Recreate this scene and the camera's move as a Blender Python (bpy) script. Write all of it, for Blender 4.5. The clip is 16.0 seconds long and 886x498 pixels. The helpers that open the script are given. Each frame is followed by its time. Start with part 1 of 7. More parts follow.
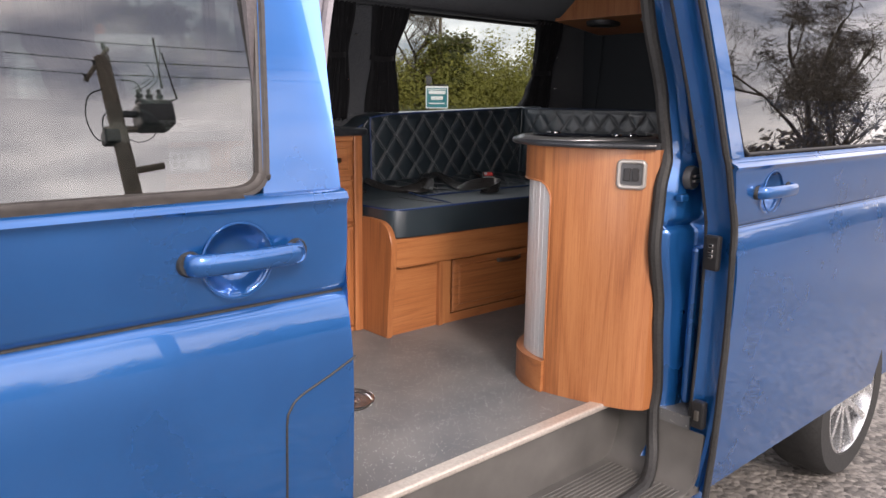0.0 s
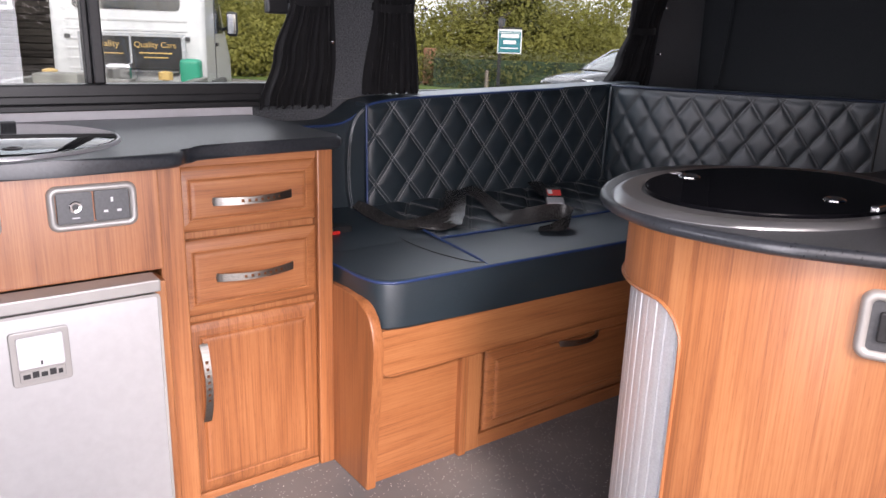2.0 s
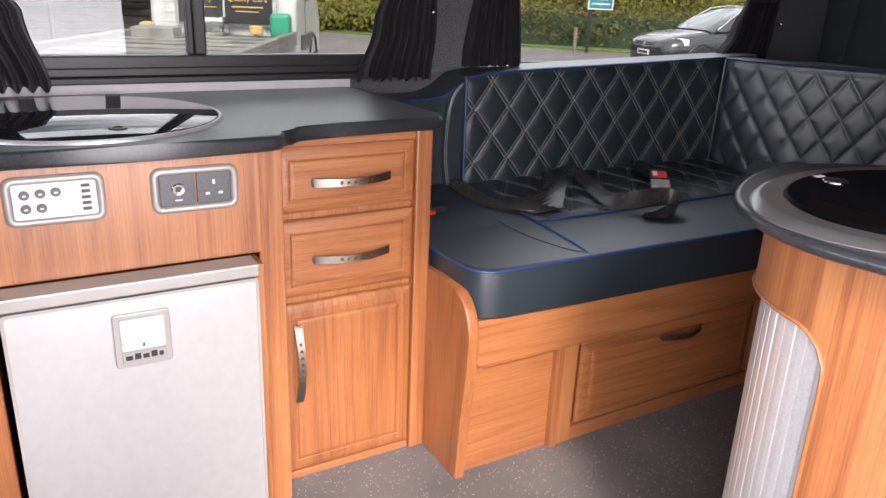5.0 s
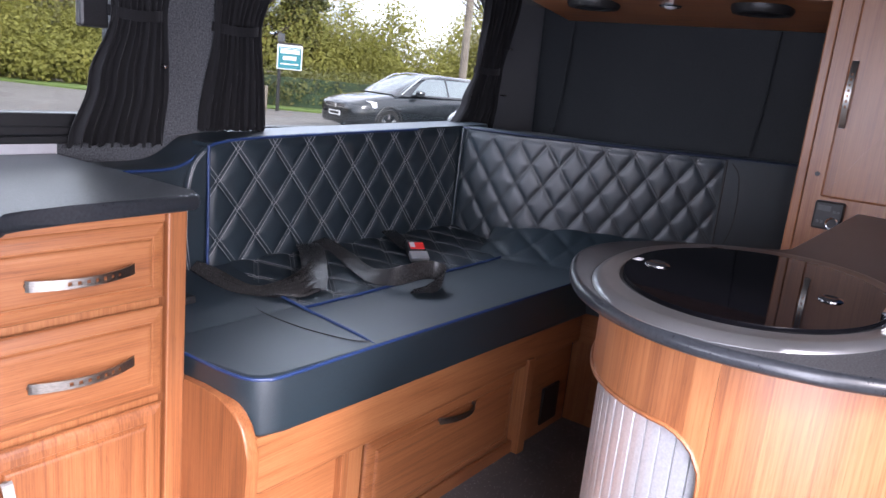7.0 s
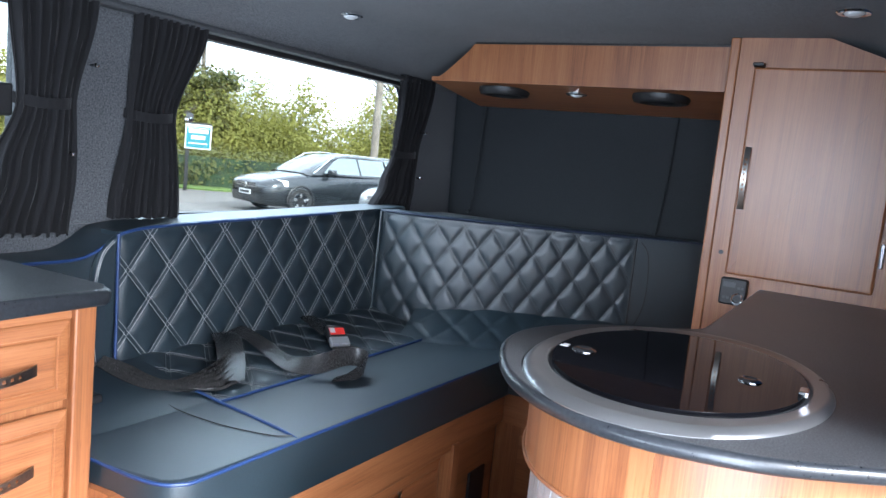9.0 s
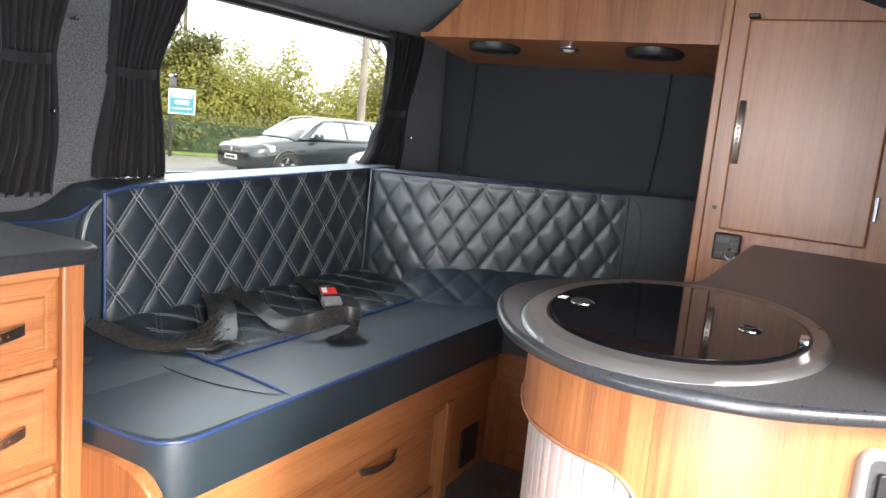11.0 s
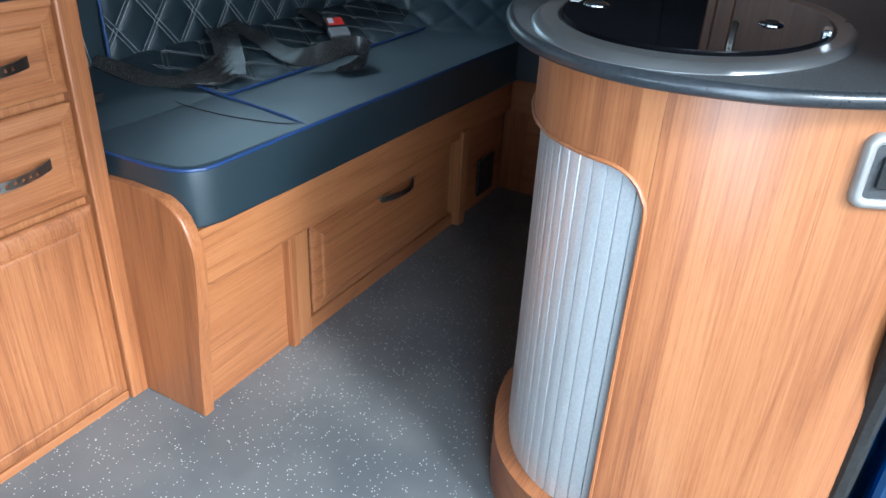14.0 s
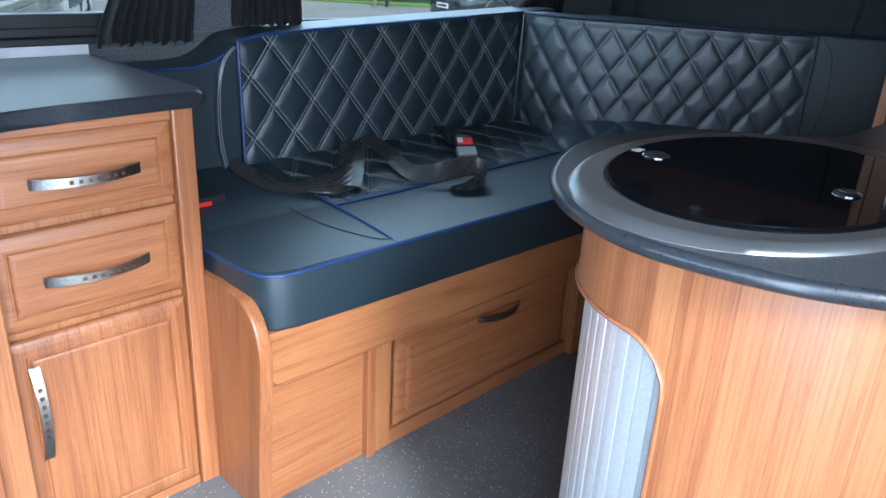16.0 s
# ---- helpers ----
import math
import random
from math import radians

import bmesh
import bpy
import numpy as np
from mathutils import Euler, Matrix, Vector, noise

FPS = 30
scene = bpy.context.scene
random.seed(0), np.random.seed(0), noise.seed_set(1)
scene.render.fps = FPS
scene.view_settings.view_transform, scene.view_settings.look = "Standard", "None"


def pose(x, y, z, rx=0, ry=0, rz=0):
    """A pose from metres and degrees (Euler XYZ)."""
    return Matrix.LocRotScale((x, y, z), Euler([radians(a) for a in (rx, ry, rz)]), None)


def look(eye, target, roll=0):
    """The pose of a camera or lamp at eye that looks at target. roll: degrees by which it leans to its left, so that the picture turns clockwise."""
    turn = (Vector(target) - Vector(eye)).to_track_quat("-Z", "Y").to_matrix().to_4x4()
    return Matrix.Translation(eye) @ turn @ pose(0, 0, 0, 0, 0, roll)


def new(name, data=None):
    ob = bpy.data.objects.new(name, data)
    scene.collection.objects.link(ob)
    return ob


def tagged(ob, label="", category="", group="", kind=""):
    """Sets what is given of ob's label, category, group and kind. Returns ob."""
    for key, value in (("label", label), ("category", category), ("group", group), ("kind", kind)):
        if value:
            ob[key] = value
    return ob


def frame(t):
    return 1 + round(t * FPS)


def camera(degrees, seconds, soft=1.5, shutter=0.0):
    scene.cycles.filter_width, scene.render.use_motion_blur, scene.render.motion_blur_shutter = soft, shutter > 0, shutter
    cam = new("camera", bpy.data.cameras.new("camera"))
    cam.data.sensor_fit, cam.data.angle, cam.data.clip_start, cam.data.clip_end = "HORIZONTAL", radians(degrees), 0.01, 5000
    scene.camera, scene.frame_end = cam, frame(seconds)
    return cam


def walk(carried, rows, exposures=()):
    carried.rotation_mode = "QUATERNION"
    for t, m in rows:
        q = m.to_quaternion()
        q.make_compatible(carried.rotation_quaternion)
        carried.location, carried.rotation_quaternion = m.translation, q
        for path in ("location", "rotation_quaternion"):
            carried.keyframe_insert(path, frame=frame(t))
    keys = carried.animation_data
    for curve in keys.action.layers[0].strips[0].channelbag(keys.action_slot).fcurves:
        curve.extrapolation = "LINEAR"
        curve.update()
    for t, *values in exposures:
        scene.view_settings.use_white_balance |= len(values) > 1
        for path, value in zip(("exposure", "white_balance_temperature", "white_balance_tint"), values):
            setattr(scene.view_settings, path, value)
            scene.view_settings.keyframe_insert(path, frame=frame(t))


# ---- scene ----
cam = camera(61.4, 16.0)
PATH = [
    (0, (-1.217, -0.822, 1.507), (0.092, 0.638, 1.114), 0.8),
    (0.5, (-0.944, -0.509, 1.546), (0.392, 0.932, 1.173), 1.4),
    (1, (-0.651, -0.275, 1.55), (0.693, 1.156, 1.169), 2.1),
    (1.5, (-0.366, -0.069, 1.577), (0.919, 1.401, 1.144), 2.3),
    (2, (-0.306, 0.068, 1.608), (0.842, 1.613, 1.064), 1.9),
    (2.5, (-0.327, 0.082, 1.644), (0.722, 1.682, 1.061), 1.6),
    (3, (-0.396, 0.113, 1.652), (0.66, 1.69, 1.02), 1.6),
    (3.2, (-0.408, 0.121, 1.649), (0.653, 1.678, 0.98), 1.6),
    (5.3, (-0.295, 0.192, 1.647), (0.659, 1.823, 0.991), 2.4),
    (5.5, (-0.318, 0.242, 1.646), (0.697, 1.846, 1.016), 3.5),
    (6, (-0.311, 0.349, 1.647), (0.949, 1.804, 1.106), 6.0),
    (6.5, (-0.296, 0.417, 1.642), (1.162, 1.701, 1.167), 7.0),
    (7, (-0.289, 0.438, 1.64), (1.291, 1.575, 1.178), 5.9),
    (7.5, (-0.291, 0.46, 1.653), (1.361, 1.502, 1.224), 4.7),
    (8, (-0.302, 0.467, 1.654), (1.397, 1.477, 1.35), 5.3),
    (8.2, (-0.291, 0.462, 1.662), (1.413, 1.473, 1.387), 5.3),
    (10.3, (-0.293, 0.469, 1.639), (1.456, 1.41, 1.407), 6.1),
    (10.5, (-0.291, 0.473, 1.637), (1.456, 1.413, 1.383), 5.9),
    (11, (-0.281, 0.479, 1.635), (1.453, 1.419, 1.305), 5.3),
    (11.5, (-0.278, 0.48, 1.632), (1.439, 1.411, 1.201), 4.5),
    (12, (-0.271, 0.471, 1.623), (1.421, 1.382, 1.065), 4.0),
    (12.5, (-0.275, 0.467, 1.615), (1.383, 1.345, 0.923), 3.6),
    (13, (-0.276, 0.466, 1.607), (1.339, 1.324, 0.796), 3.2),
    (13.5, (-0.282, 0.462, 1.599), (1.29, 1.305, 0.694), 3.0),
    (14, (-0.284, 0.461, 1.592), (1.256, 1.297, 0.628), 2.9),
    (14.5, (-0.278, 0.461, 1.591), (1.236, 1.322, 0.61), 2.7),
    (15, (-0.261, 0.454, 1.602), (1.256, 1.338, 0.644), 3.0),
    (15.5, (-0.206, 0.408, 1.62), (1.269, 1.473, 0.79), 3.4),
    (16, (-0.124, 0.329, 1.635), (1.199, 1.632, 0.891), 3.0),
]
SKY = 0.12
DOOR_W, SCREEN_W, WINDOW_W, KITCHEN_W = 5.0, 8.0, 6.5, 3.0
EXPOSURES = [(0.0, 1.2, 6800, 20), (1.0, 1.37, 6600, 31), (1.5, 1.68, 6400, 27), (3.0, 2.0, 7000, 24), (5.5, 2.15, 6700, 22), (6.5, 2.4, 6800, 28), (7.0, 2.5, 6000, 26), (7.5, 2.7, 5000, 13), (8.0, 2.92, 4200, 4), (8.2, 2.92, 4400, 5), (10.5, 3.2, 6750, 14), (11.3, 3.13, 6600, 14), (12.0, 2.85, 5150, 7), (12.5, 2.6, 4850, 0), (13.0, 2.33, 4700, -2), (13.6, 2.2, 4850, -3), (14.5, 2.05, 5450, 4), (15.3, 2.15, 5600, 6), (16.0, 2.3, 5000, 3)]
walk(cam, [(t, look(eye, target, roll)) for t, eye, target, roll in PATH], EXPOSURES)

# ---- sky, sun ----
world = bpy.data.worlds.new("overcast_sky")
scene.world = world
world.use_nodes = True
wn, wl = world.node_tree.nodes, world.node_tree.links
wn.clear()
SUN_EL, SUN_AZ = 34.0, 250.0  # degrees; azimuth counted from +x towards +y
sky = wn.new("ShaderNodeTexSky")
sky.sky_type = "NISHITA"
sky.sun_disc = False
sky.sun_elevation = radians(SUN_EL)
sky.sun_rotation = radians(90 - SUN_AZ)
sky.air_density, sky.dust_density, sky.ozone_density = 1.0, 2.5, 1.5
wco = wn.new("ShaderNodeTexCoord")
wmap = wn.new("ShaderNodeMapping")
wmap.inputs["Scale"].default_value = (1.0, 1.0, 3.2)
cloud = wn.new("ShaderNodeTexNoise")
cloud.inputs["Scale"].default_value = 2.6
cloud.inputs["Detail"].default_value = 9.0
cloud.inputs["Roughness"].default_value = 0.58
cloud.inputs["Distortion"].default_value = 0.35
cramp = wn.new("ShaderNodeValToRGB")
cramp.color_ramp.elements[0].position, cramp.color_ramp.elements[1].position = 0.36, 0.66
cramp.color_ramp.elements[0].color = (3.0, 3.2, 3.8, 1)
cramp.color_ramp.elements[1].color = (18.0, 17.5, 16.6, 1)
wmix = wn.new("ShaderNodeMixRGB")
wmix.inputs[0].default_value = 0.72
bg = wn.new("ShaderNodeBackground")
bg.inputs["Strength"].default_value = SKY
wout = wn.new("ShaderNodeOutputWorld")
wl.new(wco.outputs["Generated"], wmap.inputs[0])
wl.new(wmap.outputs[0], cloud.inputs["Vector"])
wl.new(cloud.outputs["Fac"], cramp.inputs[0])
wl.new(sky.outputs[0], wmix.inputs[1])
wl.new(cramp.outputs[0], wmix.inputs[2])
wl.new(wmix.outputs[0], bg.inputs["Color"])
wl.new(bg.outputs[0], wout.inputs[0])
sun_data = bpy.data.lights.new("sun", "SUN")
sun_data.energy, sun_data.angle, sun_data.color = 1.2, radians(12), (1.0, 0.95, 0.88)
sun = new("sun", sun_data)
ce = math.cos(radians(SUN_EL))
sun.matrix_world = look((ce * math.cos(radians(SUN_AZ)) * 30, ce * math.sin(radians(SUN_AZ)) * 30, 30 * math.sin(radians(SUN_EL))), (0, 0, 0))


# daylight entering by the open doorway and by the windscreen
def daylight(name, x, y, z, rx, rz, w, h, watts, color):
    d = bpy.data.lights.new(name, "AREA")
    d.shape, d.size, d.size_y, d.energy, d.color = "RECTANGLE", w, h, watts, color
    ob = new(name, d)
    ob.matrix_world = pose(x, y, z, rx, 0, rz)
    return ob


daylight("doorway_daylight", -0.13, 0.30, 1.45, 90, 4, 0.60, 0.85, DOOR_W, (0.93, 0.97, 1.0))
daylight("rear_window_daylight", 1.45, 2.42, 2.28, 48, 180, 1.3, 0.6, WINDOW_W, (0.84, 0.94, 1.0))
daylight("side_window_daylight", 0.0, 2.42, 2.28, 48, 180, 1.2, 0.5, KITCHEN_W, (0.86, 0.95, 1.0))
daylight("windscreen_daylight", -2.35, 1.1, 1.66, 80, -90, 1.5, 0.55, SCREEN_W, (0.86, 0.94, 1.0))


# ---- materials ----
def material(name, color, rough=0.5, metal=0.0, coat=0.0, coat_rough=0.05, spec=0.5, sheen=0.0):
    m = bpy.data.materials.new(name)
    m.use_nodes = True
    p = m.node_tree.nodes["Principled BSDF"]
    p.inputs["Base Color"].default_value = (*color, 1)
    p.inputs["Roughness"].default_value = rough
    p.inputs["Metallic"].default_value = metal
    p.inputs["Coat Weight"].default_value = coat
    p.inputs["Coat Roughness"].default_value = coat_rough
    p.inputs["Specular IOR Level"].default_value = spec
    p.inputs["Sheen Weight"].default_value = sheen
    return m, m.node_tree.nodes, m.node_tree.links, p


def varied(name, dark, light, rough=0.5, scale=30.0, stretch=(1, 1, 1), bump=0.1, bump_scale=None, detail=6.0, metal=0.0, coat=0.0,
           coat_rough=0.05, rough_var=0.1, spec=0.5, sheen=0.0, big=1.6, lo=0.35, hi=0.65, per_object=0.0, distance=0.004):
    """A surface whose colour wanders between two tones at two scales, with fine relief."""
    m, n, l, p = material(name, light, rough, metal, coat, coat_rough, spec, sheen)
    geo = n.new("ShaderNodeNewGeometry")
    mp = n.new("ShaderNodeMapping")
    mp.inputs["Scale"].default_value = stretch
    l.new(geo.outputs["Position"], mp.inputs[0])
    fine, wide = n.new("ShaderNodeTexNoise"), n.new("ShaderNodeTexNoise")
    fine.inputs["Scale"].default_value, fine.inputs["Detail"].default_value = scale, detail
    wide.inputs["Scale"].default_value, wide.inputs["Detail"].default_value = big, 4.0
    l.new(mp.outputs[0], fine.inputs["Vector"])
    l.new(geo.outputs["Position"], wide.inputs["Vector"])
    add = n.new("ShaderNodeMath")
    add.operation = "MULTIPLY_ADD"
    add.inputs[1].default_value = 0.35
    l.new(wide.outputs["Fac"], add.inputs[0])
    sub = n.new("ShaderNodeMath")
    sub.operation = "MULTIPLY"
    sub.inputs[1].default_value = 0.65
    l.new(fine.outputs["Fac"], sub.inputs[0])
    l.new(sub.outputs[0], add.inputs[2])
    ramp = n.new("ShaderNodeValToRGB")
    ramp.color_ramp.elements[0].position, ramp.color_ramp.elements[1].position = lo, hi
    ramp.color_ramp.elements[0].color, ramp.color_ramp.elements[1].color = (*dark, 1), (*light, 1)
    l.new(add.outputs[0], ramp.inputs[0])
    out = ramp.outputs[0]
    if per_object:
        info = n.new("ShaderNodeObjectInfo")
        rng = n.new("ShaderNodeMapRange")
        rng.inputs["To Min"].default_value, rng.inputs["To Max"].default_value = 1 - per_object, 1 + per_object
        hsv = n.new("ShaderNodeHueSaturation")
        l.new(info.outputs["Random"], rng.inputs[0])
        l.new(rng.outputs[0], hsv.inputs["Value"])
        l.new(out, hsv.inputs["Color"])
        out = hsv.outputs[0]
    l.new(out, p.inputs["Base Color"])
    rr = n.new("ShaderNodeMapRange")
    rr.inputs["To Min"].default_value, rr.inputs["To Max"].default_value = max(rough - rough_var, 0.02), rough + rough_var
    l.new(add.outputs[0], rr.inputs[0])
    l.new(rr.outputs[0], p.inputs["Roughness"])
    if bump:
        b = n.new("ShaderNodeBump")
        b.inputs["Strength"].default_value, b.inputs["Distance"].default_value = bump, distance
        src = fine
        if bump_scale:
            src = n.new("ShaderNodeTexNoise")
            src.inputs["Scale"].default_value, src.inputs["Detail"].default_value = bump_scale, 3.0
            l.new(geo.outputs["Position"], src.inputs["Vector"])
        l.new(src.outputs["Fac"], b.inputs["Height"])
        l.new(b.outputs[0], p.inputs["Normal"])
    return m


def wood(name, axis, dark, mid, light, rough=0.40):
    """Laminate with walnut grain along one axis: plank-wide tones, cathedral lines, fine pores and a few small knots."""
    m, n, l, p = material(name, mid, rough, coat=0.35, coat_rough=0.3)
    geo = n.new("ShaderNodeNewGeometry")
    info = n.new("ShaderNodeObjectInfo")
    off = n.new("ShaderNodeVectorMath")
    off.operation = "ADD"
    comb = n.new("ShaderNodeCombineXYZ")
    k = n.new("ShaderNodeMath")
    k.operation = "MULTIPLY"
    k.inputs[1].default_value = 3.0
    l.new(info.outputs["Random"], k.inputs[0])
    for i in range(3):
        l.new(k.outputs[0], comb.inputs[i])
    l.new(geo.outputs["Position"], off.inputs[0])
    l.new(comb.outputs[0], off.inputs[1])

    def along(across, length):
        mp = n.new("ShaderNodeMapping")
        mp.inputs["Scale"].default_value = [length if i == axis else across for i in range(3)]
        l.new(off.outputs[0], mp.inputs[0])
        return mp.outputs[0]

    def streaks(across, length, scale, detail, dist):
        t = n.new("ShaderNodeTexNoise")
        t.inputs["Scale"].default_value, t.inputs["Detail"].default_value, t.inputs["Distortion"].default_value = scale, detail, dist
        l.new(along(across, length), t.inputs["Vector"])
        return t.outputs["Fac"]

    def calc(op, a, b, c=None):
        q = n.new("ShaderNodeMath")
        q.operation = op
        for i, v in enumerate((a, b, c)):
            if v is None:
                continue
            if isinstance(v, (int, float)):
                q.inputs[i].default_value = v
            else:
                l.new(v, q.inputs[i])
        return q.outputs[0]
    # boards of a hand's width, each with its own tone and its own run of the grain
    cell = n.new("ShaderNodeVectorMath")
    cell.operation = "FLOOR"
    l.new(along(8.5, 0.0), cell.inputs[0])
    wn_ = n.new("ShaderNodeTexWhiteNoise")
    l.new(cell.outputs[0], wn_.inputs["Vector"])
    shift = n.new("ShaderNodeVectorMath")
    shift.operation = "ADD"
    l.new(off.outputs[0], shift.inputs[0])
    l.new(wn_.outputs["Color"], shift.inputs[1])

    def grain(across, length, scale, detail, dist):
        mp = n.new("ShaderNodeMapping")
        mp.inputs["Scale"].default_value = [length if i == axis else across for i in range(3)]
        l.new(shift.outputs[0], mp.inputs[0])
        t = n.new("ShaderNodeTexNoise")
        t.inputs["Scale"].default_value, t.inputs["Detail"].default_value, t.inputs["Distortion"].default_value = scale, detail, dist
        l.new(mp.outputs[0], t.inputs["Vector"])
        return t.outputs["Fac"]
    broad = streaks(1.0, 0.10, 20.0, 2.0, 0.5)
    fine = streaks(1.0, 0.016, 360.0, 4.0, 0.2)
    pores = n.new("ShaderNodeMapRange")
    pores.inputs["From Min"].default_value, pores.inputs["From Max"].default_value = 0.58, 0.74
    l.new(streaks(1.0, 0.04, 1000.0, 1.0, 0.0), pores.inputs[0])
    figure = calc("PINGPONG", calc("MULTIPLY", grain(1.0, 0.075, 4.2, 1.2, 0.4), 26.0), 1.0)
    line = n.new("ShaderNodeMapRange")
    line.inputs["From Min"].default_value, line.inputs["From Max"].default_value = 0.60, 1.0
    l.new(figure, line.inputs[0])
    tone = calc("MULTIPLY_ADD", wn_.outputs["Value"], 0.085, 0.192)
    tone = calc("MULTIPLY_ADD", broad, 0.20, tone)
    tone = calc("MULTIPLY_ADD", fine, 0.35, tone)
    tone = calc("MULTIPLY_ADD", pores.outputs[0], -0.08, tone)
    tone = calc("MULTIPLY_ADD", line.outputs[0], -0.07, tone)
    ramp = n.new("ShaderNodeValToRGB")
    e = ramp.color_ramp.elements
    e[0].position, e[0].color = 0.36, (*dark, 1)
    e[1].position, e[1].color = 0.60, (*light, 1)
    mide = e.new(0.475)
    mide.color = (*mid, 1)
    l.new(tone, ramp.inputs[0])
    vor = n.new("ShaderNodeTexVoronoi")
    vor.inputs["Scale"].default_value = 7.0
    l.new(along(1.0, 0.42), vor.inputs["Vector"])
    knot = n.new("ShaderNodeMapRange")
    knot.inputs["From Min"].default_value, knot.inputs["From Max"].default_value = 0.10, 0.015
    knot.inputs["To Max"].default_value = 0.55
    l.new(vor.outputs["Distance"], knot.inputs[0])
    sep = n.new("ShaderNodeSeparateColor")
    l.new(vor.outputs["Color"], sep.inputs[0])
    shown = calc("MULTIPLY", knot.outputs[0], calc("GREATER_THAN", sep.outputs[0], 0.62))
    mixk = n.new("ShaderNodeMixRGB")
    mixk.inputs[2].default_value = (*[c * 0.45 for c in dark], 1)
    l.new(shown, mixk.inputs[0])
    l.new(ramp.outputs[0], mixk.inputs[1])
    l.new(mixk.outputs[0], p.inputs["Base Color"])
    bump = n.new("ShaderNodeBump")
    bump.inputs["Strength"].default_value, bump.inputs["Distance"].default_value = 0.12, 0.001
    l.new(fine, bump.inputs["Height"])
    l.new(bump.outputs[0], p.inputs["Normal"])
    rr = n.new("ShaderNodeMapRange")
    rr.inputs["To Min"].default_value, rr.inputs["To Max"].default_value = rough - 0.08, rough + 0.1
    l.new(fine, rr.inputs[0])
    l.new(rr.outputs[0], p.inputs["Roughness"])
    return m


def glass(name, tint, rough=0.0):
    m, n, l, p = material(name, tint, rough)
    p.inputs["Transmission Weight"].default_value = 1.0
    p.inputs["IOR"].default_value = 1.45
    return m


WD, WM, WL = (0.188, 0.064, 0.022), (0.296, 0.106, 0.036), (0.385, 0.160, 0.060)
WOOD_V = wood("walnut_laminate_upright", 2, WD, WM, WL)
WOOD_X = wood("walnut_laminate_along", 0, WD, WM, WL)
WOOD_Y = wood("walnut_laminate_across", 1, WD, WM, WL)
PAINT = varied("blue_metallic_paint", (0.007, 0.088, 0.285), (0.010, 0.106, 0.33), 0.28, 6, metal=0.55, coat=1.0, coat_rough=0.02, bump=0.0, rough_var=0.03)
PAINT.node_tree.nodes["Principled BSDF"].inputs["Coat IOR"].default_value = 1.55
LEATHER = varied("black_leatherette", (0.009, 0.017, 0.023), (0.018, 0.031, 0.040), 0.42, 420, bump=0.14, rough_var=0.06, distance=0.0015, spec=0.75, coat=0.18, coat_rough=0.40)
PIPING = varied("blue_piping", (0.012, 0.030, 0.10), (0.020, 0.047, 0.145), 0.45, 300, bump=0.1)
DARKPIPING = varied("dark_navy_piping", (0.010, 0.016, 0.034), (0.018, 0.028, 0.055), 0.45, 300, bump=0.1)
THREAD = varied("grey_thread", (0.20, 0.205, 0.21), (0.30, 0.305, 0.31), 0.7, 600, bump=0.0)
SEATTHREAD = varied("dull_grey_thread", (0.12, 0.125, 0.13), (0.20, 0.205, 0.21), 0.7, 600, bump=0.0)
DARKTHREAD = varied("charcoal_thread", (0.02, 0.022, 0.025), (0.04, 0.043, 0.046), 0.6, 600, bump=0.0)
CARPET = varied("charcoal_lining_carpet", (0.040, 0.042, 0.047), (0.150, 0.155, 0.165), 0.95, 260, bump=0.7, sheen=0.2, spec=0.15, distance=0.004)
CURTAIN = varied("black_curtain_cloth", (0.005, 0.005, 0.006), (0.013, 0.012, 0.013), 0.85, 500, bump=0.25, sheen=0.12, spec=0.2, distance=0.001)
BLIND = varied("black_blackout_fabric", (0.010, 0.012, 0.014), (0.022, 0.025, 0.029), 0.7, 380, bump=0.15, spec=0.25, distance=0.001)
RUBBER = varied("black_rubber", (0.012, 0.012, 0.012), (0.03, 0.03, 0.03), 0.6, 120, bump=0.1)
PLASTIC = varied("black_plastic", (0.01, 0.01, 0.011), (0.02, 0.02, 0.021), 0.42, 260, bump=0.12, distance=0.001)
STEPMAT = varied("ribbed_black_step_plastic", (0.070, 0.067, 0.063), (0.120, 0.115, 0.108), 0.45, 8, bump=0.05)
GASKET = varied("brown_grey_window_rubber", (0.026, 0.022, 0.020), (0.048, 0.042, 0.038), 0.42, 60, bump=0.08)
TRIMGREY = varied("grey_pillar_trim", (0.075, 0.066, 0.070), (0.11, 0.098, 0.103), 0.75, 160, bump=0.2, distance=0.001)
GREYPLASTIC = varied("dark_grey_plastic", (0.045, 0.047, 0.05), (0.07, 0.072, 0.076), 0.4, 200, bump=0.08)
SILVERFRAME = varied("satin_silver_plastic", (0.30, 0.288, 0.273), (0.36, 0.347, 0.33), 0.35, 8, metal=0.3, bump=0.0)
RIM = varied("satin_steel_rim", (0.27, 0.273, 0.277), (0.34, 0.343, 0.347), 0.30, 10, metal=0.85, bump=0.0)
WHITEPLASTIC = varied("pale_grey_plastic", (0.52, 0.51, 0.53), (0.62, 0.61, 0.63), 0.4, 20, bump=0.0)
NICKEL = varied("brushed_nickel", (0.24, 0.23, 0.21), (0.38, 0.36, 0.33), 0.32, 500, stretch=(0.05, 1, 1), metal=1.0, bump=0.15, distance=0.0005)
STEEL = varied("brushed_steel", (0.42, 0.42, 0.43), (0.56, 0.56, 0.57), 0.33, 500, stretch=(1, 1, 0.2), metal=0.65, bump=0.03)
CHROME = varied("chrome", (0.75, 0.75, 0.76), (0.85, 0.85, 0.86), 0.07, 200, metal=1.0, bump=0.0, rough_var=0.03)
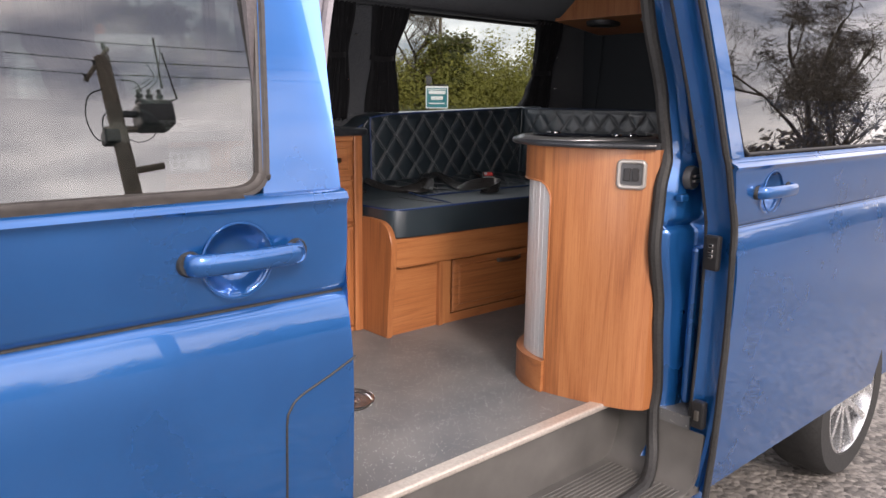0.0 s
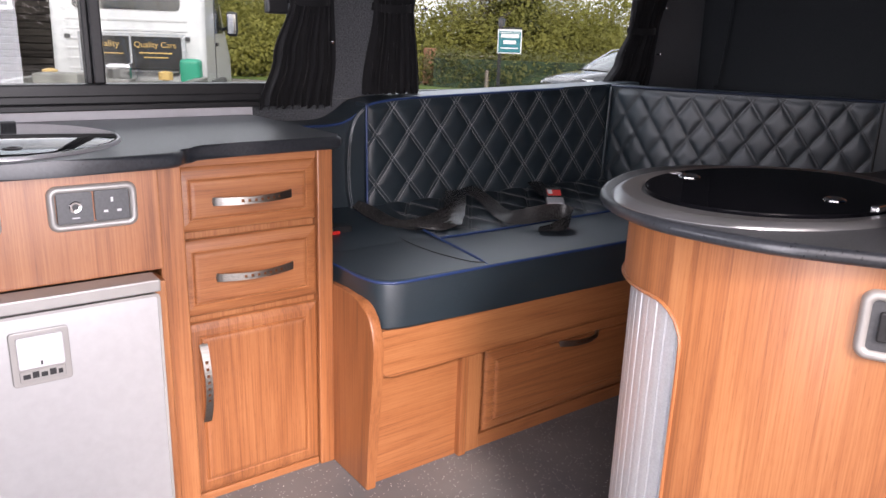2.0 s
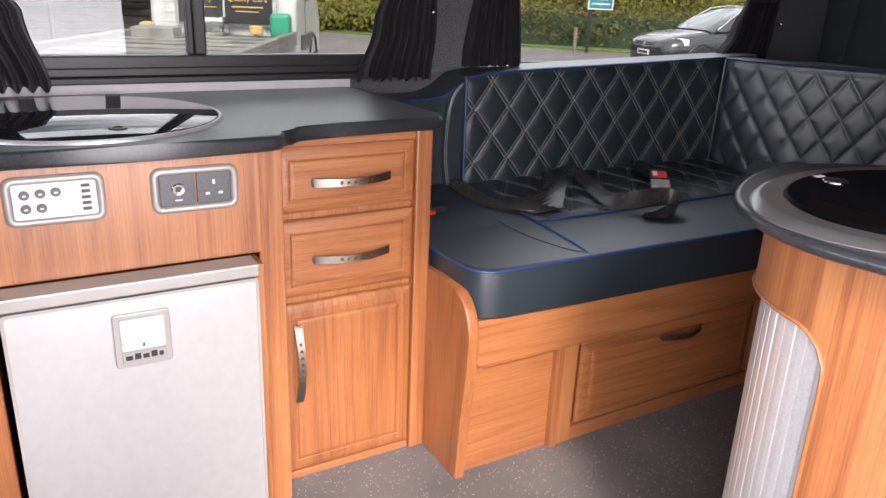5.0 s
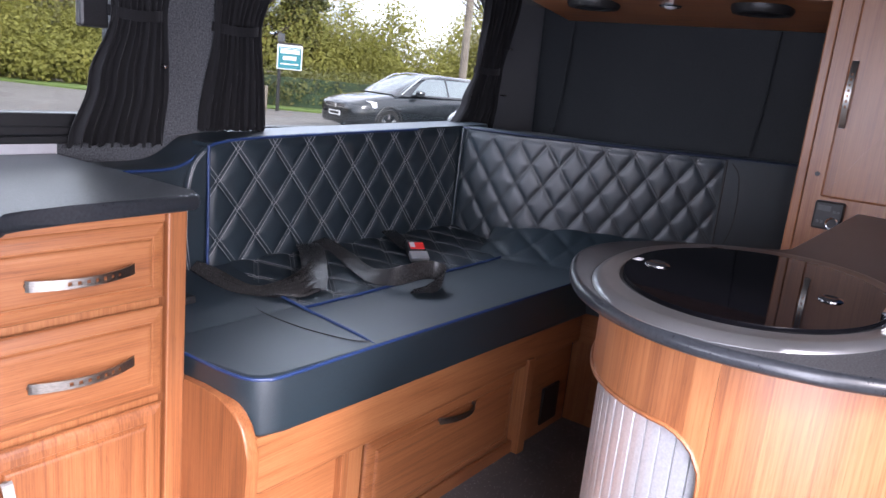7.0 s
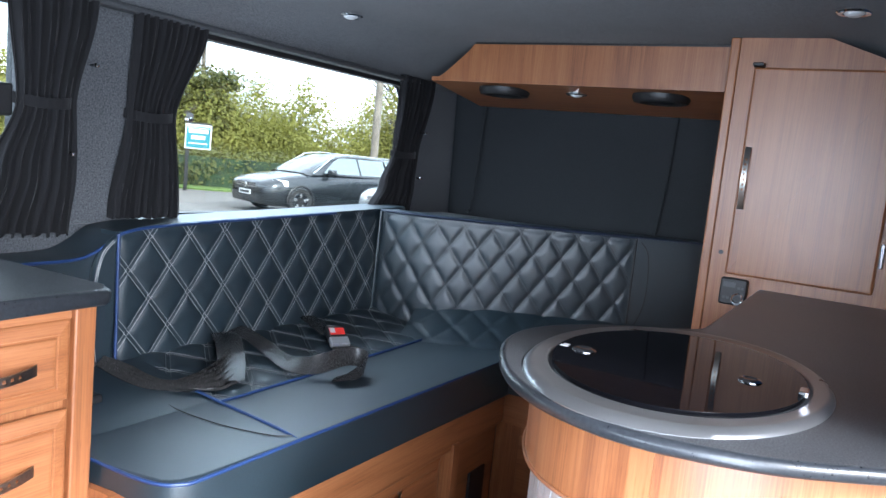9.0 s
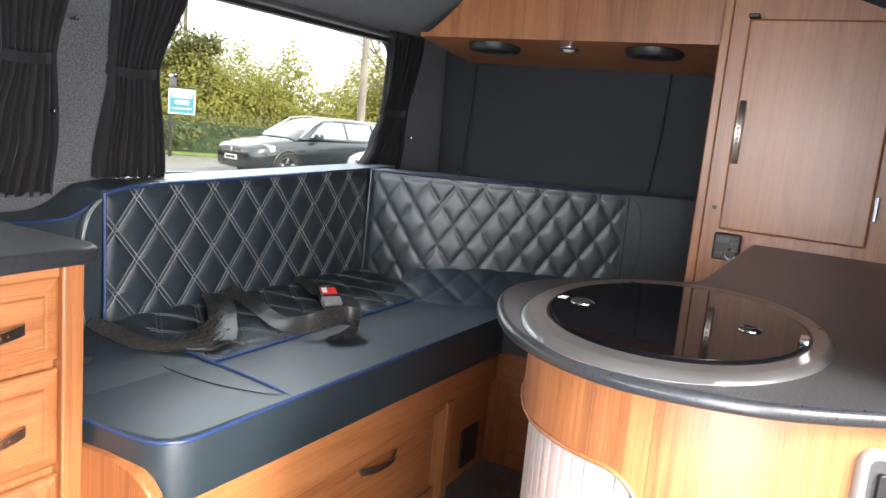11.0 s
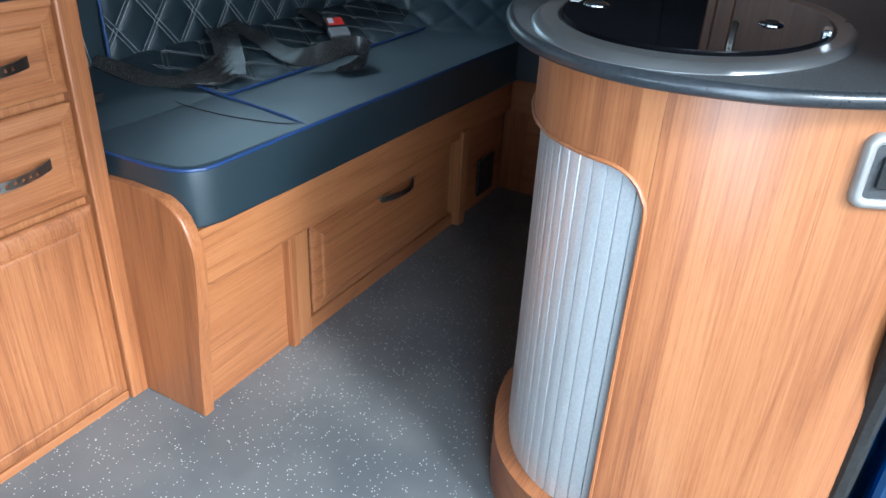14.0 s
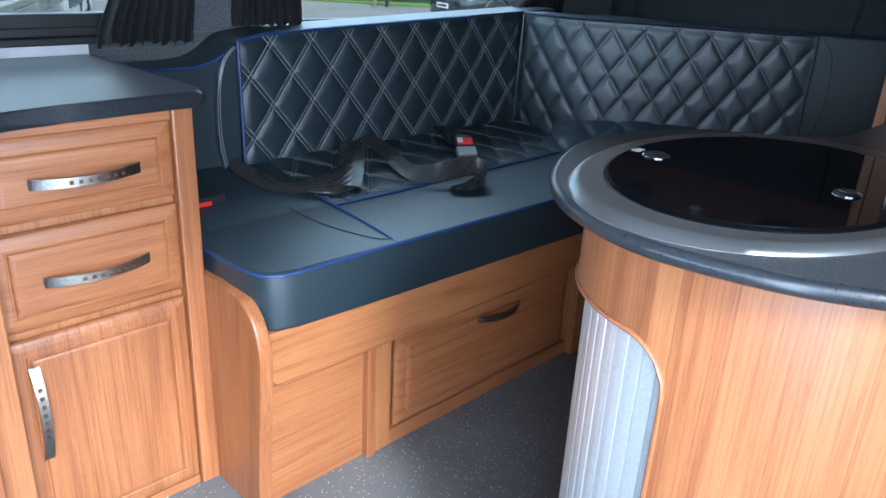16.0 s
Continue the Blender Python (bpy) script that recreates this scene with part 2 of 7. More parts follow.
FRIDGE = varied("silver_fridge_door", (0.50, 0.50, 0.505), (0.54, 0.54, 0.545), 0.40, 60, metal=0.75, bump=0.0, rough_var=0.02, big=3.0)
TAMBOUR = varied("silver_tambour", (0.52, 0.53, 0.54), (0.64, 0.65, 0.66), 0.36, 300, metal=0.45, bump=0.05, per_object=0.05)
WORKEDGE = varied("black_bullnose_edging", (0.014, 0.016, 0.019), (0.028, 0.031, 0.036), 0.30, 200, bump=0.05, distance=0.0006)
WORKTOP = varied("black_speckled_laminate", (0.018, 0.020, 0.023), (0.125, 0.131, 0.140), 0.36, 420, bump=0.2, lo=0.42, hi=0.66, distance=0.0008, rough_var=0.06)
BLACKGLASS, _n, _l, _p = material("black_tinted_glass_lid", (0.003, 0.003, 0.004), 0.03)
_p.inputs["IOR"].default_value = 1.22
SINKGLASS, _n, _l, _p = material("smoked_glass_sink_lid", (0.006, 0.006, 0.007), 0.04, spec=0.6)
# tint made deeper than the pane's own, to dim the daylit yard behind
GLASS = glass("yard_dimming_window_glass", (0.43, 0.47, 0.455))
CABGLASS = glass("green_tinted_door_glass", (0.12, 0.14, 0.135))
CABGLASS.node_tree.nodes["Principled BSDF"].inputs["IOR"].default_value = 2.1
CLEARPLASTIC = glass("clear_moulded_plastic", (0.9, 0.9, 0.9), 0.08)
DARKGLASS = glass("dark_privacy_glass", (0.16, 0.17, 0.18))
DARKGLASS.node_tree.nodes["Principled BSDF"].inputs["IOR"].default_value = 1.85
RED = varied("red_button_plastic", (0.55, 0.02, 0.015), (0.7, 0.035, 0.025), 0.35, 200, bump=0.0)
WEBBING = varied("black_seat_belt_webbing", (0.016, 0.0155, 0.0155), (0.045, 0.043, 0.042), 0.26, 700, stretch=(1, 1, 0.2), bump=0.25, distance=0.001)
BEIGE = varied("aluminium_threshold", (0.5, 0.44, 0.39), (0.66, 0.6, 0.54), 0.35, 120, metal=0.5, bump=0.1, distance=0.0006)
WHITE = varied("white_truck_paint", (0.48, 0.49, 0.49), (0.58, 0.59, 0.59), 0.3, 8, coat=0.6, bump=0.0)
CARPAINT = varied("dark_grey_car_paint", (0.016, 0.020, 0.024), (0.026, 0.031, 0.036), 0.25, 40, coat=1.0, metal=0.3, bump=0.0)
SILVERPAINT = varied("silver_car_paint", (0.42, 0.44, 0.46), (0.55, 0.57, 0.59), 0.25, 40, coat=1.0, metal=0.5, bump=0.0)
CARGLASS, _n, _l, _p = material("sky_reflecting_car_glass", (0.20, 0.23, 0.24), 0.06, metal=0.55, spec=0.8)
LENS, _n, _l, _p = material("frosted_lamp_lens", (0.80, 0.81, 0.82), 0.35, coat=0.5)
WHITEPAINT = varied("white_sign_paint", (0.7, 0.7, 0.7), (0.82, 0.82, 0.82), 0.5, 60, bump=0.05)
TEAL = varied("teal_sign_paint", (0.01, 0.16, 0.19), (0.015, 0.21, 0.25), 0.5, 60, bump=0.05)
OLDWOOD = varied("weathered_timber", (0.14, 0.115, 0.09), (0.30, 0.26, 0.21), 0.85, 22, stretch=(3, 3, 0.3), bump=0.5)
DARKBOARD = varied("weathered_dark_boarding", (0.004, 0.0035, 0.003), (0.034, 0.030, 0.026), 0.9, 5, stretch=(0.25, 1, 5), bump=0.5, per_object=0.25, spec=0.08)
BRICKM = varied("red_brown_brick", (0.2, 0.085, 0.05), (0.34, 0.16, 0.095), 0.85, 18, bump=0.4)
TILEM = varied("clay_roof_tile", (0.16, 0.06, 0.04), (0.28, 0.12, 0.075), 0.85, 9, bump=0.5)
ALLOY = varied("silver_alloy", (0.5, 0.51, 0.52), (0.68, 0.69, 0.7), 0.25, 100, metal=0.8, bump=0.0)
TYRE = varied("tyre_rubber", (0.012, 0.012, 0.012), (0.028, 0.028, 0.028), 0.75, 80, bump=0.3)
FLATBED = varied("weathered_aluminium_deck", (0.10, 0.10, 0.088), (0.25, 0.25, 0.225), 0.6, 5, metal=0.2, bump=0.2)
BARK = varied("grey_bark", (0.05, 0.042, 0.033), (0.14, 0.12, 0.095), 0.9, 16, stretch=(1, 1, 0.3), bump=0.6)
LEAF_OLIVE = varied("olive_spring_leaf", (0.17, 0.175, 0.035), (0.33, 0.31, 0.07), 0.8, 2.5, bump=0.0, big=0.25)
LEAF_HEDGE = varied("hedge_leaf", (0.05, 0.06, 0.016), (0.18, 0.18, 0.05), 0.65, 3.5, bump=0.0, big=0.3)
# the pines' own leaf colour; on the hedge core it stands for inner shade
LEAF_DARK = varied("evergreen_leaf_and_hedge_shade", (0.008, 0.022, 0.008), (0.03, 0.06, 0.02), 0.65, 3.5, bump=0.0)
TWIG = varied("bare_twig", (0.06, 0.05, 0.04), (0.15, 0.13, 0.10), 0.9, 4, bump=0.0)
GRASS = varied("verge_grass", (0.05, 0.09, 0.015), (0.14, 0.2, 0.04), 0.85, 30, bump=0.6)


def leafy(m, share):
    """Lets part of the light through a leaf."""
    n, l = m.node_tree.nodes, m.node_tree.links
    p, out = n["Principled BSDF"], n["Material Output"]
    tr, mix = n.new("ShaderNodeBsdfTranslucent"), n.new("ShaderNodeMixShader")
    mix.inputs[0].default_value = share
    l.new(p.inputs["Base Color"].links[0].from_socket, tr.inputs["Color"])
    l.new(p.outputs[0], mix.inputs[1])
    l.new(tr.outputs[0], mix.inputs[2])
    l.new(mix.outputs[0], out.inputs["Surface"])


leafy(LEAF_OLIVE, 0.5)
leafy(LEAF_HEDGE, 0.4)

# flecked safety vinyl
FLOORM, n, l, p = material("flecked_grey_vinyl", (0.1, 0.1, 0.1), 0.42)
geo = n.new("ShaderNodeNewGeometry")
wide = n.new("ShaderNodeTexNoise")
wide.inputs["Scale"].default_value, wide.inputs["Detail"].default_value = 5.0, 5.0
base = n.new("ShaderNodeValToRGB")
base.color_ramp.elements[0].position, base.color_ramp.elements[1].position = 0.3, 0.7
base.color_ramp.elements[0].color, base.color_ramp.elements[1].color = (0.088, 0.092, 0.097, 1), (0.150, 0.149, 0.146, 1)
vor = n.new("ShaderNodeTexVoronoi")
vor.inputs["Scale"].default_value = 150.0
pick = n.new("ShaderNodeMath")
pick.operation, pick.inputs[1].default_value = "LESS_THAN", 0.16
rare = n.new("ShaderNodeMath")
rare.operation, rare.inputs[1].default_value = "GREATER_THAN", 0.42
both = n.new("ShaderNodeMath")
both.operation = "MULTIPLY"
sepc = n.new("ShaderNodeSeparateColor")
fleck = n.new("ShaderNodeMixRGB")
fleck.inputs[2].default_value = (0.74, 0.74, 0.72, 1)
l.new(geo.outputs["Position"], wide.inputs["Vector"])
l.new(geo.outputs["Position"], vor.inputs["Vector"])
l.new(wide.outputs["Fac"], base.inputs[0])
l.new(vor.outputs["Distance"], pick.inputs[0])
l.new(vor.outputs["Color"], sepc.inputs[0])
l.new(sepc.outputs[0], rare.inputs[0])
l.new(pick.outputs[0], both.inputs[0])
l.new(rare.outputs[0], both.inputs[1])
l.new(both.outputs[0], fleck.inputs[0])
l.new(base.outputs[0], fleck.inputs[1])
l.new(fleck.outputs[0], p.inputs["Base Color"])
fb = n.new("ShaderNodeBump")
fn = n.new("ShaderNodeTexNoise")
fn.inputs["Scale"].default_value = 260.0
fb.inputs["Strength"].default_value, fb.inputs["Distance"].default_value = 0.25, 0.001
l.new(geo.outputs["Position"], fn.inputs["Vector"])
l.new(fn.outputs["Fac"], fb.inputs["Height"])
l.new(fb.outputs[0], p.inputs["Normal"])

# gravel: stones of several greys
GRAVEL, n, l, p = material("grey_gravel", (0.2, 0.19, 0.18), 0.9)
geo = n.new("ShaderNodeNewGeometry")
v1 = n.new("ShaderNodeTexVoronoi")
v1.inputs["Scale"].default_value = 38.0
sp = n.new("ShaderNodeSeparateColor")
gr = n.new("ShaderNodeValToRGB")
gr.color_ramp.elements[0].color, gr.color_ramp.elements[1].color = (0.075, 0.07, 0.066, 1), (0.25, 0.23, 0.21, 1)
nz = n.new("ShaderNodeTexNoise")
nz.inputs["Scale"].default_value, nz.inputs["Detail"].default_value = 0.5, 6.0
mx = n.new("ShaderNodeMixRGB")
mx.blend_type = "MULTIPLY"
mx.inputs[0].default_value = 0.5
nr = n.new("ShaderNodeValToRGB")
nr.color_ramp.elements[0].position, nr.color_ramp.elements[1].position = 0.35, 0.65
nr.color_ramp.elements[0].color = (0.55, 0.54, 0.52, 1)
gb = n.new("ShaderNodeBump")
gb.invert = True
gb.inputs["Strength"].default_value, gb.inputs["Distance"].default_value = 0.9, 0.012
l.new(geo.outputs["Position"], v1.inputs["Vector"])
l.new(geo.outputs["Position"], nz.inputs["Vector"])
l.new(v1.outputs["Color"], sp.inputs[0])
l.new(sp.outputs[0], gr.inputs[0])
l.new(nz.outputs["Fac"], nr.inputs[0])
l.new(gr.outputs[0], mx.inputs[1])
l.new(nr.outputs[0], mx.inputs[2])
l.new(mx.outputs[0], p.inputs["Base Color"])
l.new(v1.outputs["Distance"], gb.inputs["Height"])
l.new(gb.outputs[0], p.inputs["Normal"])


# ---- building helpers ----
PLACE = {}


def thing(name, x, y, z, label, category, group="", kind=""):
    """An empty at a thing's base."""
    ob = new(name)
    ob.empty_display_size = 0.05
    ob.location = (x, y, z)
    PLACE[ob.name] = Vector((x, y, z))
    return tagged(ob, label, category, group, kind)


def part(name, bm, mat, parent=None, label="", smooth=False, angle=35, **tags):
    """Links a bmesh, made in world metres, as one mesh object, its origin in its middle."""
    me = bpy.data.meshes.new(name)
    bmesh.ops.recalc_face_normals(bm, faces=bm.faces)
    if smooth:
        for f in bm.faces:
            f.smooth = True
        lim = radians(angle)
        for e in bm.edges:
            if len(e.link_faces) == 2 and (e.calc_face_angle(0) > lim or any(len(f.verts) > 6 for f in e.link_faces)):
                e.smooth = False
    co = [v.co for v in bm.verts]
    c = Vector([(min(v[i] for v in co) + max(v[i] for v in co)) / 2 for i in range(3)])
    bmesh.ops.translate(bm, verts=bm.verts, vec=-c)
    bm.to_mesh(me)
    bm.free()
    me.materials.append(mat)
    ob = new(name, me)
    PLACE[ob.name] = c
    if parent is not None:
        ob.parent = parent
        ob.location = c - PLACE[parent.name]
    else:
        ob.location = c
    return tagged(ob, label, **tags)


def block(x0, x1, y0, y1, z0, z1, bevel=0.0, seg=2, bm=None):
    own = bmesh.new()
    bmesh.ops.create_cube(own, size=1.0)
    for v in own.verts:
        v.co = ((x0 + x1) / 2 + v.co.x * (x1 - x0), (y0 + y1) / 2 + v.co.y * (y1 - y0), (z0 + z1) / 2 + v.co.z * (z1 - z0))
    if bevel:
        bmesh.ops.bevel(own, geom=list(own.edges), offset=bevel, segments=seg, profile=0.5, affect="EDGES")
    return joined(bm, own)


def joined(bm, own):
    if bm is None:
        return own
    me = bpy.data.meshes.new("t")
    own.to_mesh(me)
    own.free()
    bm.from_mesh(me)
    bpy.data.meshes.remove(me)
    return bm


def axes3(axis, u, v, w):
    """A point from two in-plane numbers and one along the axis."""
    return ((w, u, v), (u, w, v), (u, v, w))[axis]


def prism(outline, axis, a, b, bevel=0.0, seg=2, bm=None):
    """An outline extruded along an axis from a to b, its rim edges rounded."""
    own = bmesh.new()
    lo = [own.verts.new(axes3(axis, u, v, a)) for u, v in outline]
    hi = [own.verts.new(axes3(axis, u, v, b)) for u, v in outline]
    n = len(outline)
    f0, f1 = own.faces.new(lo), own.faces.new(hi)
    for i in range(n):
        own.faces.new((lo[i], lo[(i + 1) % n], hi[(i + 1) % n], hi[i]))
    if bevel:
        edges = list(set(f0.edges) | set(f1.edges))
        bmesh.ops.bevel(own, geom=edges, offset=bevel, segments=seg, profile=0.5, affect="EDGES")
    return joined(bm, own)


def ring_prism(outer, inner, axis, a, b, bm=None):
    """A frame between two outlines with equally many points."""
    own = bmesh.new()
    n = len(outer)
    v = [[own.verts.new(axes3(axis, p, q, w)) for p, q in o] for w in (a, b) for o in (outer, inner)]
    for i in range(n):
        j = (i + 1) % n
        own.faces.new((v[0][i], v[0][j], v[1][j], v[1][i]))
        own.faces.new((v[2][i], v[2][j], v[3][j], v[3][i]))
        own.faces.new((v[0][i], v[0][j], v[2][j], v[2][i]))
        own.faces.new((v[1][i], v[1][j], v[3][j], v[3][i]))
    return joined(bm, own)


def rounded(u0, u1, v0, v1, r, k=5):
    """A rectangle's outline with round corners."""
    pts = []
    for cu, cv, a0 in ((u1 - r, v1 - r, 0), (u0 + r, v1 - r, 90), (u0 + r, v0 + r, 180), (u1 - r, v0 + r, 270)):
        for i in range(k + 1):
            a = radians(a0 + 90 * i / k)
            pts.append((cu + r * math.cos(a), cv + r * math.sin(a)))
    return pts


def circle(cu, cv, r, k=32, a0=0.0, a1=360.0, rv=None):
    full = abs(a1 - a0) >= 359.9
    m = k if full else k + 1
    return [(cu + r * math.cos(radians(a0 + (a1 - a0) * i / k)), cv + (rv or r) * math.sin(radians(a0 + (a1 - a0) * i / k))) for i in range(m)]


def spline(pts, k=6, closed=False):
    """A smooth line through points."""
    pts = [Vector(p) for p in pts]
    n, out = len(pts), []
    for i in range(n if closed else n - 1):
        if closed:
            p0, p1, p2, p3 = pts[i - 1], pts[i], pts[(i + 1) % n], pts[(i + 2) % n]
        else:
            p0, p1, p2, p3 = pts[max(i - 1, 0)], pts[i], pts[i + 1], pts[min(i + 2, n - 1)]
        for j in range(k):
            t = j / k
            out.append(0.5 * (2 * p1 + (p2 - p0) * t + (2 * p0 - 5 * p1 + 4 * p2 - p3) * t * t + (3 * p1 - p0 - 3 * p2 + p3) * t ** 3))
    if not closed:
        out.append(pts[-1])
    return out


def sweep(pts, shape, up=(0, 0, 1), closed=False, bm=None, scale=None):
    """A cross-section (outline of side, up offsets) carried along a line."""
    own = bmesh.new()
    pts = [Vector(p) for p in pts]
    n, rings = len(pts), []
    up = Vector(up)
    for i, p in enumerate(pts):
        d = (pts[(i + 1) % n] - pts[i - 1]) if closed else (pts[min(i + 1, n - 1)] - pts[max(i - 1, 0)])
        d = d.normalized() if d.length > 1e-9 else Vector((1, 0, 0))
        side = d.cross(up)
        side = side.normalized() if side.length > 1e-4 else d.orthogonal().normalized()
        top = side.cross(d).normalized()
        s = scale(i / max(n - 1, 1)) if scale else 1.0
        rings.append([own.verts.new(p + side * a * s + top * b * s) for a, b in shape])
    m = len(shape)
    for i in range(n if closed else n - 1):
        r0, r1 = rings[i], rings[(i + 1) % n]
        for j in range(m):
            own.faces.new((r0[j], r0[(j + 1) % m], r1[(j + 1) % m], r1[j]))
    if not closed:
        own.faces.new(rings[0])
        own.faces.new(rings[-1])
    return joined(bm, own)


def tube(pts, r, k=8, closed=False, bm=None, scale=None, up=(0, 0, 1)):
    return sweep(pts, circle(0, 0, r, k), up, closed, bm, scale)


def rod(a, b, r, k=12, r2=None, bm=None):
    a, b = Vector(a), Vector(b)
    up = (1, 0, 0) if abs((b - a).normalized().z) > 0.9 else (0, 0, 1)
    return tube([a, b], r, k, bm=bm, up=up, scale=(lambda t: 1 + ((r2 or r) / r - 1) * t))


def lathe(profile, cx, cy, cz, axis=2, k=32, bm=None):
    """A profile (radius, height) turned round an axis through a point."""
    own = bmesh.new()
    rings = []
    for r, h in profile:
        if r < 1e-6:
            u = axes3(axis, 0, 0, h)
            rings.append([own.verts.new((cx + u[0], cy + u[1], cz + u[2]))])
            continue
        ring = []
        for i in range(k):
            a = 2 * math.pi * i / k
            u = axes3(axis, r * math.cos(a), r * math.sin(a), h)
            ring.append(own.verts.new((cx + u[0], cy + u[1], cz + u[2])))
        rings.append(ring)
    for r0, r1 in zip(rings, rings[1:]):
        for i in range(k):
            j = (i + 1) % k
            if len(r0) == 1 and len(r1) == 1:
                continue
            if len(r0) == 1:
                own.faces.new((r0[0], r1[i], r1[j]))
            elif len(r1) == 1:
                own.faces.new((r0[i], r0[j], r1[0]))
            else:
                own.faces.new((r0[i], r0[j], r1[j], r1[i]))
    return joined(bm, own)


def sheet(fn, us, vs, bm=None, thick=None):
    """A grid surface from fn(u, v) -> point; with thick, a vector, it gets a back and rims."""
    own = bmesh.new()
    g = [[own.verts.new(fn(u, v)) for v in vs] for u in us]
    for i in range(len(us) - 1):
        for j in range(len(vs) - 1):
            own.faces.new((g[i][j], g[i + 1][j], g[i + 1][j + 1], g[i][j + 1]))
    if thick is not None:
        t = Vector(thick)
        h = [[own.verts.new(v.co + t) for v in row] for row in g]
        a, b = len(us), len(vs)
        for i in range(a - 1):
            for j in range(b - 1):
                own.faces.new((h[i][j], h[i][j + 1], h[i + 1][j + 1], h[i + 1][j]))
        for i in range(a - 1):
            for j in (0, b - 1):
                own.faces.new((g[i][j], g[i + 1][j], h[i + 1][j], h[i][j]))
        for j in range(b - 1):
            for i in (0, a - 1):
                own.faces.new((g[i][j], g[i][j + 1], h[i][j + 1], h[i][j]))
    return joined(bm, own)


def lin(a, b, n):
    return [a + (b - a) * i / (n - 1) for i in range(n)]


def leaf_cloud(name, blobs, count, size, mat, label, category="", seed=1, kind="", parent=None, flat=0.35, slim=0.55):
    """Many small leaves scattered in ellipsoids (x, y, z, rx, ry, rz), denser towards their skins; an uneven outline with gaps."""
    rg = np.random.RandomState(seed)
    b = np.array(blobs, float)
    w = b[:, 3] * b[:, 4] + b[:, 4] * b[:, 5] + b[:, 3] * b[:, 5]
    pick = rg.choice(len(b), count, p=w / w.sum())
    d = rg.normal(size=(count, 3))
    d /= np.linalg.norm(d, axis=1)[:, None]
    r = (rg.rand(count) ** flat)[:, None] * (1 + 0.16 * rg.normal(size=(count, 1)))
    c = b[pick, :3] + d * r * b[pick, 3:]
    face = d * 0.9 + np.array([0, 0, 0.55]) + rg.normal(size=(count, 3)) * 0.42
    a1 = np.cross(face, rg.normal(size=(count, 3)))
    a1 /= np.linalg.norm(a1, axis=1)[:, None] + 1e-9
    a2 = np.cross(a1, face if slim > 0.2 else rg.normal(size=(count, 3)))
    a2 /= np.linalg.norm(a2, axis=1)[:, None] + 1e-9
    s = size * (0.5 + rg.rand(count))[:, None]
    q = np.stack([c - a1 * s, c - a2 * s * slim, c + a1 * s, c + a2 * s * slim], 1).reshape(-1, 3)
    q[:, 2] = np.maximum(q[:, 2], 0.02)
    me = bpy.data.meshes.new(name)
    mid = q.mean(0)
    me.vertices.add(count * 4)
    me.vertices.foreach_set("co", (q - mid).astype(np.float32).ravel())
    me.loops.add(count * 4)
    me.loops.foreach_set("vertex_index", np.arange(count * 4, dtype=np.int32))
    me.polygons.add(count)
    me.polygons.foreach_set("loop_start", np.arange(0, count * 4, 4, dtype=np.int32))
    me.update()
    me.materials.append(mat)
    ob = new(name, me)
    PLACE[ob.name] = Vector(mid)
    ob.location = Vector(mid) - (PLACE[parent.name] if parent is not None else Vector((0, 0, 0)))
    ob.parent = parent
    return tagged(ob, label, category, kind=kind)


# ---- ground ----
FZ = 0.60  # van floor
tagged(part("ground", block(-300, 300, -300, 300, -0.3, 0.0), GRAVEL), "grey gravel yard around the parked campervan", "ground", kind="structure")

# ---- van shell ----
YN, YF = 0.16, 2.06  # outer skins
van = thing("campervan", 0.3, 1.1, 0.0, "blue metallic panel campervan with its sliding door open", "campervan")


def skin(z):
    """How far the body's side leans in from its widest line at a height."""
    if z > 1.36:
        return 0.012 + 0.20 * (z - 1.36) + 0.10 * max(z - 1.75, 0) ** 1.0
    if z > 1.20:
        return 0.004 * (z - 1.2) / 0.16
    if z > 0.62:
        return 0.012 * math.sin((z - 0.62) / 0.58 * math.pi) * -0.3
    return 0.03 * (0.62 - z)


# floor, step, ceiling
part("floor", block(-1.9, 2.42, 0.475, 2.0, 0.54, FZ), FLOORM, None, "dark grey vinyl floor with white flecks", category="floor", kind="structure")
part("floor_behind", block(0.70, 2.42, 0.22, 0.475, 0.54, FZ), FLOORM, None, "dark grey vinyl floor beneath the wardrobe", category="floor", kind="structure")
part("trim", block(-0.46, 0.62, 0.435, 0.478, 0.585, 0.606, 0.006), BEIGE, None, "pale metal threshold strip along the floor's edge", category="trim", kind="structure")
dish = thing("floor_dish", 0.0, 0.955, FZ, "clear moulded plastic dish lying on the vinyl floor", "dish")
part("dish_bowl", lathe([(0, 0.004), (0.018, 0.005), (0.022, 0.013), (0.028, 0.013), (0.033, 0.005), (0.066, 0.004), (0.074, 0.013), (0.079, 0.013), (0.079, 0.010), (0.076, 0.001), (0, 0.001)], 0.0, 0.955, FZ, 2, 40), CLEARPLASTIC, dish, smooth=True, angle=50)
step = thing("door_step", 0.1, 0.3, 0.38, "black plastic door step with ribbed tread", "step", kind="structure")
part("riser", block(-0.46, 0.70, 0.455, 0.475, 0.40, 0.583), STEPMAT, step)
part("tread", block(-0.46, 0.70, 0.17, 0.455, 0.38, 0.405, 0.004), STEPMAT, step)
for i in range(17):
    part("rib", block(-0.40, 0.62, 0.19 + i * 0.0145, 0.196 + i * 0.0145, 0.404, 0.409, 0.0015, 1), STEPMAT, step)


def wellside(u, v):
    a = v * math.pi / 2
    return (0.62 + 0.075 * math.sin(a) , 0.17 + (0.475 - 0.17) * u, 0.405 + 0.16 * (1 - math.cos(a)))


